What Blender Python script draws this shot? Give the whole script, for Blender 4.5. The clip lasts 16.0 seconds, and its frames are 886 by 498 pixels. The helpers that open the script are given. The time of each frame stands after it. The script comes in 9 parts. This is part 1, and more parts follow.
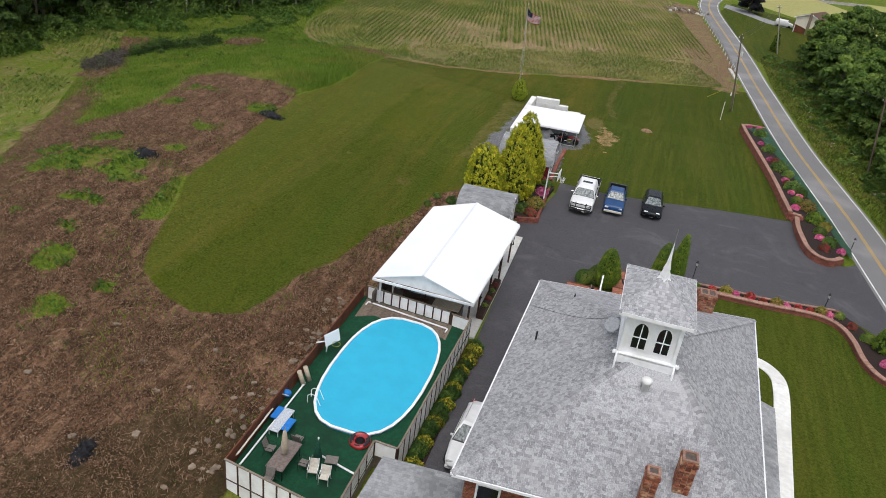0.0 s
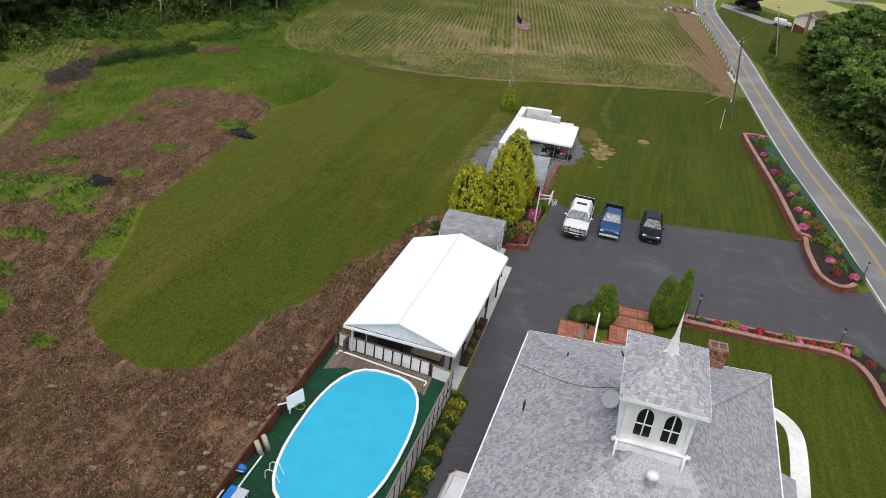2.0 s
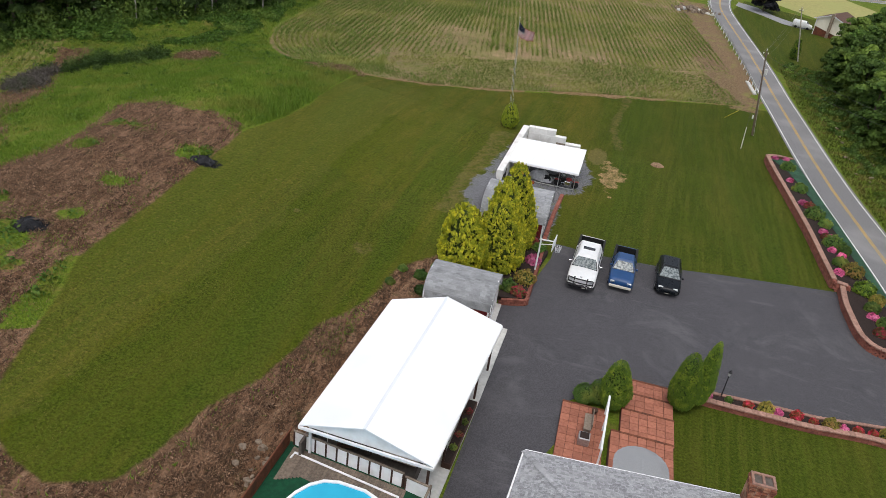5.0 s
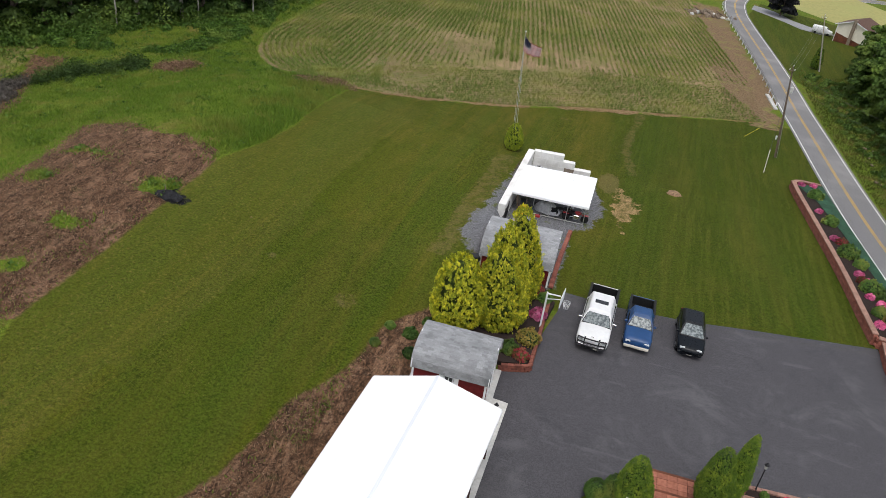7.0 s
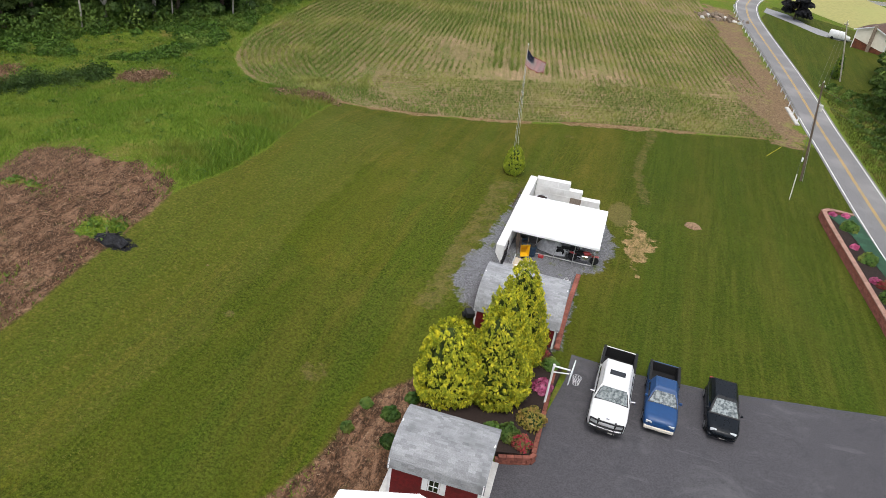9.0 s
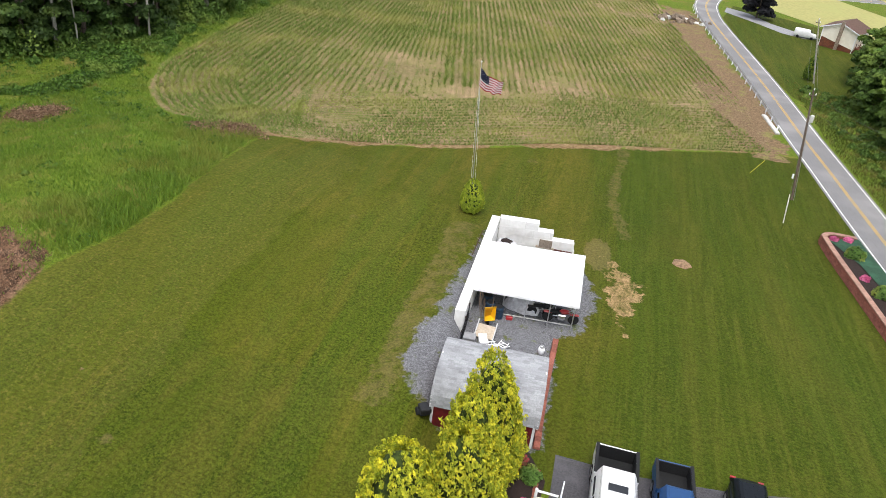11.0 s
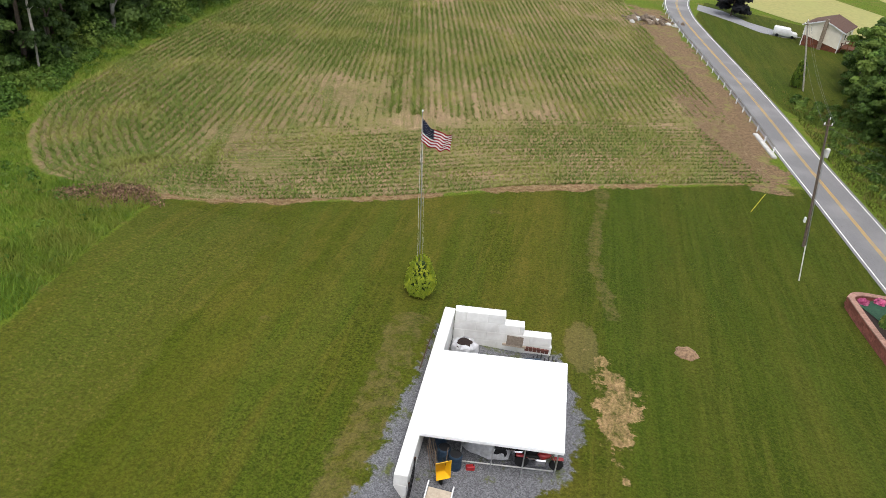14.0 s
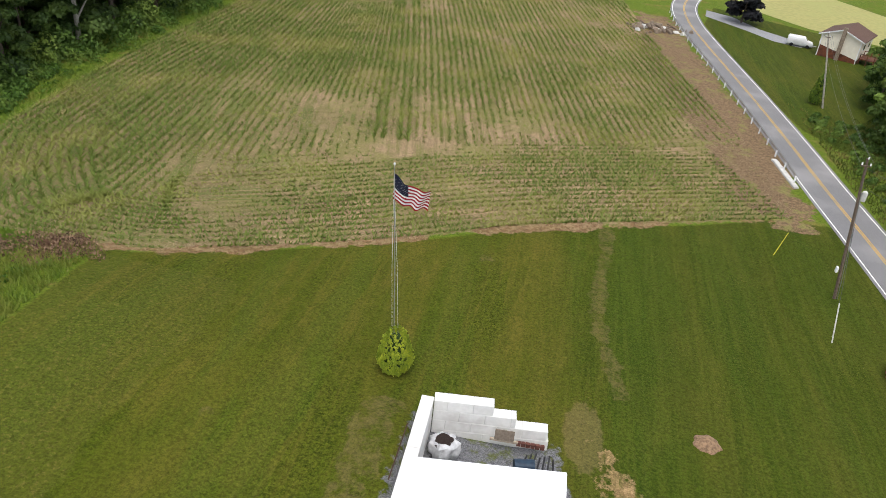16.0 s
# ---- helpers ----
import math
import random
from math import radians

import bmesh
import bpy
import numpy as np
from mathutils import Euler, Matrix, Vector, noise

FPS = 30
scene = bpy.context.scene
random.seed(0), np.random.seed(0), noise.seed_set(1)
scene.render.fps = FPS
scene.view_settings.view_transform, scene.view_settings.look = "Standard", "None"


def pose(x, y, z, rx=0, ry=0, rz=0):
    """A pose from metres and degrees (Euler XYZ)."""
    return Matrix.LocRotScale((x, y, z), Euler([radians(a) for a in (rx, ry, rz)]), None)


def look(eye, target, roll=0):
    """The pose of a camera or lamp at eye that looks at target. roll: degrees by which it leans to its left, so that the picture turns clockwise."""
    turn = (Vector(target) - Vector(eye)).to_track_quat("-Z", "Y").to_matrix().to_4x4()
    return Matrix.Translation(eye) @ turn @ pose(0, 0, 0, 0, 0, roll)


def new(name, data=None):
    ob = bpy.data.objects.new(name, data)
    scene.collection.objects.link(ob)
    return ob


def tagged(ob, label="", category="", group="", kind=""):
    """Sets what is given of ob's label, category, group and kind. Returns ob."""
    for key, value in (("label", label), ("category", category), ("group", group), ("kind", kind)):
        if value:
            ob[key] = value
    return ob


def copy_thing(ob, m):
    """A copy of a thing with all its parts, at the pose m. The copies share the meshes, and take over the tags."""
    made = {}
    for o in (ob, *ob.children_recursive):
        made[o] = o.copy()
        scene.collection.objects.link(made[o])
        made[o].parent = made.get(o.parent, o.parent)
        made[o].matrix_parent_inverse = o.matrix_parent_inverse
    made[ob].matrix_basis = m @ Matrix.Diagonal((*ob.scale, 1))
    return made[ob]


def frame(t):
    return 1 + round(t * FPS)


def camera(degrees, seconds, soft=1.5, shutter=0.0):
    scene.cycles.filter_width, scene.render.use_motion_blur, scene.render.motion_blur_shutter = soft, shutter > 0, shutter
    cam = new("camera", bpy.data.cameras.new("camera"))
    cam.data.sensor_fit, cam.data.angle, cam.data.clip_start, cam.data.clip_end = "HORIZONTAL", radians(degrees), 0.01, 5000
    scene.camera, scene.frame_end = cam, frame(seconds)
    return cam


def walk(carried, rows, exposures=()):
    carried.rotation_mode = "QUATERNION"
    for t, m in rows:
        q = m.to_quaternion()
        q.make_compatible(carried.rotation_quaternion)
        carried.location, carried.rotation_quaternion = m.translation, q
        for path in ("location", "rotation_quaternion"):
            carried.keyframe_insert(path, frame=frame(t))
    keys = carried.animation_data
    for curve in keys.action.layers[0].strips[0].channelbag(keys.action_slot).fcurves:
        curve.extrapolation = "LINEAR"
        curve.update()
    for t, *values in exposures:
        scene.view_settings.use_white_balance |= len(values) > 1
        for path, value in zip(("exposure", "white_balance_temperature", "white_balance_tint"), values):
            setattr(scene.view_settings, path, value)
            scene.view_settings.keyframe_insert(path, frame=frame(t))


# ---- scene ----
cam = camera(60.94, 16.0, soft=0.8)
# seconds, eye in metres, turns in degrees
PATH = [
    (0, -1.847, -0.268, 27.871, 60.820, -6.431, 14.646),
    (0.5, -1.967, 1.105, 27.875, 60.831, -6.325, 14.664),
    (1, -2.073, 2.477, 27.893, 60.765, -6.255, 14.666),
    (1.5, -2.166, 3.842, 27.918, 60.705, -6.142, 14.326),
    (2, -2.251, 5.198, 27.938, 60.639, -6.090, 14.066),
    (2.5, -2.360, 6.560, 27.946, 60.485, -6.176, 14.154),
    (3, -2.511, 7.950, 27.949, 60.379, -6.109, 14.236),
    (3.5, -2.687, 9.389, 27.956, 60.259, -6.069, 14.266),
    (4, -2.896, 10.892, 27.978, 60.142, -6.293, 14.353),
    (6.3, -4.152, 18.738, 28.292, 59.255, -6.751, 14.913),
    (6.5, -4.285, 19.476, 28.299, 59.251, -6.798, 14.974),
    (7, -4.633, 21.359, 28.298, 59.148, -6.863, 15.090),
    (7.5, -5.006, 23.283, 28.250, 58.985, -6.927, 15.218),
    (8, -5.391, 25.254, 28.124, 58.845, -7.035, 15.315),
    (8.5, -5.781, 27.306, 27.897, 58.684, -7.335, 15.491),
    (8.7, -5.935, 28.162, 27.782, 58.699, -7.307, 15.346),
    (10.8, -7.354, 38.419, 25.802, 59.827, -6.357, 12.310),
    (11, -7.419, 39.412, 25.679, 59.836, -6.164, 11.258),
    (11.5, -7.545, 41.892, 25.425, 60.058, -5.326, 8.457),
    (12, -7.662, 44.283, 25.238, 60.028, -5.167, 8.166),
    (12.5, -7.785, 46.555, 25.108, 59.987, -5.115, 7.983),
    (13, -7.903, 48.713, 25.034, 59.912, -5.121, 8.010),
    (13.5, -8.017, 50.769, 25.003, 59.814, -5.205, 8.042),
    (14, -8.108, 52.748, 24.991, 59.713, -5.242, 8.062),
    (14.5, -8.154, 54.677, 24.992, 59.633, -5.297, 8.070),
    (15, -8.154, 56.577, 25.005, 59.536, -5.383, 8.137),
    (15.5, -8.109, 58.446, 25.021, 59.481, -5.320, 8.167),
    (16, -8.032, 60.294, 25.031, 59.418, -5.289, 8.213),
]
# seconds, stops
EXPOSURES = [(0.0, 0.7), (6.5, 0.7), (8.5, 0.96), (11.0, 1.36), (12.0, 1.3), (13.0, 1.1), (16.0, 1.06)]
SKY, SUN = 0.128, 0.5

walk(cam, [(t, pose(x, y, z, rx, ry, rz)) for t, x, y, z, rx, ry, rz in PATH], EXPOSURES)

# ---------------------------------------------------------------- light
world = bpy.data.worlds.new("overcast_sky")
scene.world = world
world.use_nodes = True
wn = world.node_tree
sky = wn.nodes.new("ShaderNodeTexSky")
sky.sky_type, sky.sun_disc = "NISHITA", False
sky.sun_elevation, sky.sun_rotation = radians(70), radians(175)
sky.air_density, sky.dust_density, sky.ozone_density = 1.0, 3.0, 1.0
soften = wn.nodes.new("ShaderNodeHueSaturation")
soften.inputs["Saturation"].default_value = 0.35
wn.links.new(sky.outputs[0], soften.inputs["Color"])
wn.links.new(soften.outputs[0], wn.nodes["Background"].inputs["Color"])
wn.nodes["Background"].inputs["Strength"].default_value = SKY
sun = new("sun", bpy.data.lights.new("sun", "SUN"))
sun.data.energy, sun.data.angle, sun.data.color = SUN, radians(30), (1.0, 0.97, 0.92)
sun.matrix_world = look((4, 8, 90), (0, 40, 0))


# ---------------------------------------------------------------- materials
def mixer(nt, fac, a, b, blend="MIX"):
    n = nt.nodes.new("ShaderNodeMix")
    n.data_type, n.blend_type = "RGBA", blend
    for sock, v in ((n.inputs[0], fac), (n.inputs[6], a), (n.inputs[7], b)):
        if isinstance(v, (int, float)):
            sock.default_value = v
        elif isinstance(v, tuple):
            sock.default_value = (*v[:3], 1)
        else:
            nt.links.new(v, sock)
    return n.outputs[2]


def calc(nt, op, a, b=0.0, c=None):
    n = nt.nodes.new("ShaderNodeMath")
    n.operation = op
    for i, v in enumerate((a, b) if c is None else (a, b, c)):
        if isinstance(v, (int, float)):
            n.inputs[i].default_value = v
        else:
            nt.links.new(v, n.inputs[i])
    return n.outputs[0]


def noisy(nt, vec, scale, detail=3.0, rough=0.55, dist=0.0):
    n = nt.nodes.new("ShaderNodeTexNoise")
    n.inputs["Scale"].default_value, n.inputs["Detail"].default_value = scale, detail
    n.inputs["Roughness"].default_value, n.inputs["Distortion"].default_value = rough, dist
    nt.links.new(vec, n.inputs["Vector"])
    return n.outputs[0]


def ramp(nt, v, lo, hi):
    n = nt.nodes.new("ShaderNodeMapRange")
    n.interpolation_type = "SMOOTHSTEP"
    n.inputs[1].default_value, n.inputs[2].default_value = lo, hi
    nt.links.new(v, n.inputs[0])
    return n.outputs[0]


def shader(name):
    m = bpy.data.materials.new(name)
    m.use_nodes = True
    nt = m.node_tree
    return m, nt, nt.nodes["Principled BSDF"], nt.nodes.new("ShaderNodeNewGeometry")


def bumped(nt, p, h, strength, dist=0.02):
    b = nt.nodes.new("ShaderNodeBump")
    b.inputs["Strength"].default_value, b.inputs["Distance"].default_value = strength, dist
    nt.links.new(h, b.inputs["Height"])
    nt.links.new(b.outputs[0], p.inputs["Normal"])


def surf(name, c1, c2, scale=6.0, rough=0.8, metal=0.0, bump=0.3, bscale=40.0, c3=None, s3=0.4, spec=0.3, vary=0.0, island=0.0, coat=0.0):
    """Two colours broken by a fine noise, a third by a broad one, with a grain, varied from piece to piece."""
    m, nt, p, geo = shader(name)
    pos = geo.outputs["Position"]
    col = mixer(nt, ramp(nt, noisy(nt, pos, scale, 4), 0.32, 0.68), c1, c2)
    if c3:
        col = mixer(nt, ramp(nt, noisy(nt, pos, s3, 3), 0.45, 0.72), col, c3)
    for amount, out in ((vary, None), (island, geo.outputs["Random Per Island"])):
        if amount:
            if out is None:
                out = nt.nodes.new("ShaderNodeObjectInfo").outputs["Random"]
            f = calc(nt, "MULTIPLY_ADD", out, 2 * amount, 1 - amount)
            g = nt.nodes.new("ShaderNodeCombineColor")
            for i in range(3):
                nt.links.new(f, g.inputs[i])
            col = mixer(nt, 1.0, col, g.outputs[0], "MULTIPLY")
    nt.links.new(col, p.inputs["Base Color"])
    p.inputs["Metallic"].default_value = metal
    p.inputs["Specular IOR Level"].default_value = spec
    p.inputs["Coat Weight"].default_value = coat
    r = calc(nt, "MULTIPLY_ADD", noisy(nt, pos, scale * 2.3, 2), 0.2, rough - 0.1)
    nt.links.new(r, p.inputs["Roughness"])
    if bump:
        bumped(nt, p, noisy(nt, pos, bscale, 3), bump)
    return m


def leafy(name, c1, c2, c3, scale=0.5, rough=0.6, spread=0.35):
    """Foliage: a colour for each leaf, drifting over the plant, and a little light through it."""
    m, nt, p, geo = shader(name)
    pos = geo.outputs["Position"]
    col = mixer(nt, geo.outputs["Random Per Island"], c1, c2)
    col = mixer(nt, ramp(nt, noisy(nt, pos, scale, 3), 0.45, 0.7), col, c3)
    rnd = calc(nt, "MULTIPLY_ADD", nt.nodes.new("ShaderNodeObjectInfo").outputs["Random"], 2 * spread, 1 - spread)
    g = nt.nodes.new("ShaderNodeCombineColor")
    for i in range(3):
        nt.links.new(rnd, g.inputs[i])
    col = mixer(nt, 1.0, col, g.outputs[0], "MULTIPLY")
    nt.links.new(col, p.inputs["Base Color"])
    p.inputs["Roughness"].default_value, p.inputs["Specular IOR Level"].default_value = rough, 0.2
    tr = nt.nodes.new("ShaderNodeBsdfTranslucent")
    nt.links.new(col, tr.inputs[0])
    mx = nt.nodes.new("ShaderNodeMixShader")
    mx.inputs[0].default_value = 0.25
    nt.links.new(p.outputs[0], mx.inputs[1])
    nt.links.new(tr.outputs[0], mx.inputs[2])
    nt.links.new(mx.outputs[0], nt.nodes["Material Output"].inputs[0])
    return m


def paint(name, c, rough=0.35, metal=0.0, coat=0.6, dirt=0.08):
    m = surf(name, c, tuple(v * (1 - dirt) for v in c), 3.0, rough, metal, 0.03, 120, coat=coat, spec=0.5)
    return m


def worn_asphalt():
    """Sealed asphalt: grey, with pale dusty clouds, scuffs and faint tyre tracks."""
    m, nt, p, geo = shader("driveway_asphalt")
    pos = geo.outputs["Position"]

    def drawn(turn, sx, sy, scale, dist):
        n = nt.nodes.new("ShaderNodeMapping")
        n.inputs["Rotation"].default_value = (0, 0, radians(turn))
        n.inputs["Scale"].default_value = (sx, sy, 1)
        nt.links.new(pos, n.inputs["Vector"])
        return noisy(nt, n.outputs[0], scale, 6, 0.72, dist)

    col = mixer(nt, ramp(nt, noisy(nt, pos, 14, 5, 0.75), 0.36, 0.64), (0.083, 0.079, 0.086), (0.048, 0.046, 0.051))
    for turn, sx, sy, scale, lo, hi, k in ((0, 1, 1, 0.2, 0.5, 0.72, 0.55), (12, 0.35, 1.6, 0.8, 0.57, 0.68, 0.4), (-75, 0.3, 1.5, 0.9, 0.6, 0.7, 0.35), (0, 1, 1, 2.4, 0.62, 0.7, 0.4)):
        col = mixer(nt, calc(nt, "MULTIPLY", ramp(nt, drawn(turn, sx, sy, scale, 0.8), lo, hi), k), col, (0.125, 0.122, 0.127))
    col = mixer(nt, calc(nt, "MULTIPLY", ramp(nt, drawn(0, 1, 1, 0.35, 0.5), 0.55, 0.68), 0.5), col, (0.042, 0.042, 0.048))
    nt.links.new(col, p.inputs["Base Color"])
    p.inputs["Roughness"].default_value, p.inputs["Specular IOR Level"].default_value = 0.82, 0.3
    bumped(nt, p, noisy(nt, pos, 60, 3), 0.4)
    return m


M = {}
M["white_paint"] = surf("white_paint", (0.86, 0.86, 0.87), (0.78, 0.78, 0.79), 4, 0.55, bump=0.1, c3=(0.7, 0.7, 0.69), s3=0.8)
M["white_roof"] = surf("white_roof_sheet", (0.84, 0.85, 0.86), (0.81, 0.82, 0.835), 1.2, 0.5, bump=0.02, bscale=4, c3=(0.78, 0.795, 0.81), s3=0.25)
M["ridge_sheet"] = surf("blue_grey_ridge_sheet", (0.72, 0.745, 0.78), (0.68, 0.705, 0.74), 1.5, 0.5, bump=0.02, bscale=4)
M["white_panel"] = surf("white_fence_panel", (0.9, 0.89, 0.89), (0.84, 0.83, 0.83), 3, 0.6, bump=0.1, c3=(0.74, 0.72, 0.7), s3=0.9, vary=0.06)
M["dark_wood"] = surf("dark_brown_wood", (0.07, 0.035, 0.022), (0.045, 0.022, 0.015), 9, 0.7, bump=0.3, vary=0.2)
M["brown_wood"] = surf("red_brown_stained_wood", (0.16, 0.052, 0.024), (0.11, 0.036, 0.018), 7, 0.75, bump=0.3, c3=(0.07, 0.028, 0.016), s3=1.2, vary=0.18)
M["deck_wood"] = surf("weathered_deck_wood", (0.2, 0.155, 0.12), (0.13, 0.098, 0.075), 8, 0.8, bump=0.3, vary=0.2)
M["rail_wood"] = surf("grey_brown_wood", (0.25, 0.2, 0.155), (0.17, 0.135, 0.105), 9, 0.8, bump=0.3, vary=0.15)
M["red_wall"] = surf("barn_red_siding", (0.16, 0.012, 0.014), (0.11, 0.008, 0.01), 5, 0.65, bump=0.25, c3=(0.09, 0.01, 0.012), s3=1.0)
M["carpet"] = surf("green_outdoor_carpet", (0.006, 0.062, 0.027), (0.005, 0.045, 0.02), 5, 0.95, bump=0.4, bscale=150, c3=(0.006, 0.034, 0.017), s3=0.5)
M["liner"] = surf("blue_pool_liner", (0.03, 0.42, 0.62), (0.028, 0.38, 0.58), 1.0, 0.5, bump=0.0)
M["asphalt"] = worn_asphalt()
M["road"] = surf("road_asphalt", (0.2, 0.195, 0.196), (0.16, 0.157, 0.16), 10, 0.85, bump=0.4, bscale=80, c3=(0.25, 0.243, 0.24), s3=0.16)
M["line_white"] = surf("white_road_line", (0.840, 0.840, 0.816), (0.660, 0.660, 0.636), 6, 0.7, bump=0.2, c3=(0.540, 0.540, 0.516), s3=0.7)
M["line_yellow"] = surf("yellow_road_line", (0.6, 0.36, 0.06), (0.45, 0.28, 0.07), 6, 0.7, bump=0.2, c3=(0.36, 0.26, 0.1), s3=0.7)
M["concrete"] = surf("pale_concrete", (0.62, 0.61, 0.58), (0.52, 0.51, 0.48), 5, 0.85, bump=0.3, c3=(0.45, 0.44, 0.42), s3=0.7)
M["walkway"] = surf("bright_concrete_walk", (0.78, 0.77, 0.74), (0.7, 0.69, 0.66), 4, 0.8, bump=0.25, c3=(0.62, 0.61, 0.58), s3=0.5, vary=0.05)
M["block"] = surf("whitewashed_concrete_block", (0.8, 0.79, 0.765), (0.73, 0.72, 0.69), 3, 0.85, bump=0.5, bscale=25, c3=(0.62, 0.6, 0.57), s3=0.8, vary=0.03)
M["brick"] = surf("red_chimney_brick", (0.3, 0.11, 0.06), (0.17, 0.052, 0.034), 9, 0.85, bump=0.4, c3=(0.42, 0.27, 0.17), s3=2.6, vary=0.5)
M["house_brick"] = surf("house_brick", (0.27, 0.1, 0.055), (0.2, 0.07, 0.04), 12, 0.85, bump=0.4, vary=0.3)
M["mortar"] = surf("mortar", (0.3, 0.27, 0.24), (0.22, 0.2, 0.18), 20, 0.9, bump=0.4)
M["wall_stone"] = surf("red_landscape_block", (0.27, 0.095, 0.065), (0.19, 0.065, 0.047), 8, 0.9, bump=0.5, vary=0.2, island=0.22)
M["cap_stone"] = surf("pink_cap_stone", (0.36, 0.21, 0.16), (0.26, 0.145, 0.11), 8, 0.85, bump=0.4, vary=0.15)
M["paver"] = surf("terracotta_paver", (0.36, 0.14, 0.09), (0.28, 0.105, 0.065), 6, 0.85, bump=0.3, vary=0.16)
M["paver_edge"] = surf("dark_paver_riser", (0.14, 0.055, 0.04), (0.1, 0.04, 0.03), 6, 0.85, bump=0.3, vary=0.16)
M["shingle"] = surf("grey_asphalt_shingle", (0.43, 0.43, 0.445), (0.27, 0.27, 0.285), 16, 0.92, bump=0.5, bscale=110, c3=(0.37, 0.368, 0.38), s3=0.5, island=0.27, vary=0.2)
M["shingle_old"] = surf("weathered_grey_shingle", (0.34, 0.345, 0.355), (0.26, 0.265, 0.275), 20, 0.92, bump=0.5, bscale=110, c3=(0.2, 0.205, 0.21), s3=0.6, island=0.18, vary=0.12)
M["metal"] = surf("galvanised_metal", (0.5, 0.5, 0.5), (0.38, 0.38, 0.39), 10, 0.45, 0.8, bump=0.1)
M["dark_metal"] = surf("black_painted_metal", (0.02, 0.02, 0.022), (0.014, 0.014, 0.015), 10, 0.5, bump=0.1)
M["chrome"] = surf("chrome", (0.7, 0.7, 0.72), (0.6, 0.6, 0.62), 10, 0.18, 1.0, bump=0)
M["rubber"] = surf("tyre_rubber", (0.016, 0.016, 0.017), (0.01, 0.01, 0.011), 20, 0.85, bump=0.3)
M["glass_dark"] = surf("tinted_window_glass", (0.012, 0.014, 0.017), (0.009, 0.01, 0.012), 2, 0.08, bump=0, spec=0.8)
# pale grey blotches in the colour stand for sky reflected by the windscreen
M["screen_glass"] = surf("windscreen_reflection_glass", (0.26, 0.29, 0.29), (0.07, 0.085, 0.09), 7, 0.15, bump=0, spec=0.3)
M["lamp_glass"] = surf("headlamp_glass", (0.6, 0.62, 0.63), (0.45, 0.47, 0.48), 14, 0.12, bump=0, spec=0.8)
M["car_white"] = paint("white_car_paint", (0.74, 0.74, 0.74), 0.4, 0.0, 0.15)
M["car_blue"] = paint("blue_car_paint", (0.006, 0.05, 0.16), 0.42, 0.0, 0.08)
M["car_black"] = surf("black_blue_car_paint", (0.004, 0.006, 0.009), (0.003, 0.005, 0.008), 3, 0.3, bump=0, spec=0.25)
M["bed_black"] = surf("black_bed_liner", (0.015, 0.015, 0.016), (0.01, 0.01, 0.01), 20, 0.7, bump=0.3)
M["mulch"] = surf("dark_bark_mulch", (0.035, 0.022, 0.018), (0.02, 0.013, 0.011), 25, 0.95, bump=0.8, bscale=50)
M["groundcover"] = surf("dark_green_netting", (0.028, 0.075, 0.04), (0.018, 0.05, 0.03), 9, 0.85, bump=0.6, bscale=30, c3=(0.035, 0.1, 0.055), s3=0.8)
M["bark"] = surf("bark", (0.12, 0.09, 0.07), (0.07, 0.055, 0.045), 9, 0.9, bump=0.6)
M["pale_bark"] = surf("pale_bark", (0.4, 0.37, 0.32), (0.28, 0.26, 0.22), 6, 0.9, bump=0.5)
M["pole_wood"] = surf("weathered_pole_wood", (0.17, 0.125, 0.095), (0.11, 0.082, 0.062), 7, 0.9, bump=0.4)
M["red"] = paint("red_enamel", (0.35, 0.012, 0.015))
M["yellow"] = paint("yellow_enamel", (0.8, 0.45, 0.01))
M["drum_blue"] = surf("dull_blue_plastic", (0.02, 0.045, 0.075), (0.014, 0.03, 0.055), 6, 0.5, bump=0.05)
M["blue_plastic"] = surf("bright_blue_vinyl", (0.02, 0.2, 0.6), (0.015, 0.15, 0.48), 5, 0.5, bump=0.05)
M["canvas"] = surf("beige_canvas", (0.5, 0.42, 0.32), (0.4, 0.33, 0.25), 8, 0.9, bump=0.3)
M["green_canvas"] = surf("dark_green_canvas", (0.008, 0.06, 0.035), (0.006, 0.04, 0.025), 8, 0.85, bump=0.3)
M["tarp"] = surf("silver_tarp", (0.6, 0.6, 0.61), (0.42, 0.42, 0.43), 5, 0.4, bump=0.5, bscale=9)
M["table_top"] = surf("mottled_brown_table", (0.2, 0.16, 0.14), (0.13, 0.1, 0.09), 9, 0.5, bump=0.1)
M["chair_sling"] = surf("grey_brown_sling", (0.2, 0.18, 0.16), (0.14, 0.125, 0.11), 14, 0.8, bump=0.2)
M["chair_white"] = surf("cream_chair_sling", (0.62, 0.58, 0.5), (0.5, 0.46, 0.4), 10, 0.7, bump=0.15)
M["net_white"] = surf("white_webbing", (0.6, 0.63, 0.66), (0.3, 0.34, 0.4), 14, 0.7, bump=0.3)
M["pink"] = leafy("pink_blossom", (0.8, 0.17, 0.36), (0.4, 0.06, 0.16), (0.85, 0.3, 0.48), 3)
M["bright_red"] = leafy("red_blossom", (0.55, 0.02, 0.05), (0.1, 0.12, 0.03), (0.75, 0.06, 0.12), 3.0, spread=0.1)
M["hot_red"] = leafy("red_blossom", (0.42, 0.02, 0.07), (0.06, 0.09, 0.02), (0.1, 0.09, 0.03), 5)
M["bloom_yellow"] = leafy("yellow_blossom", (0.6, 0.48, 0.04), (0.04, 0.085, 0.012), (0.05, 0.1, 0.016), 6)
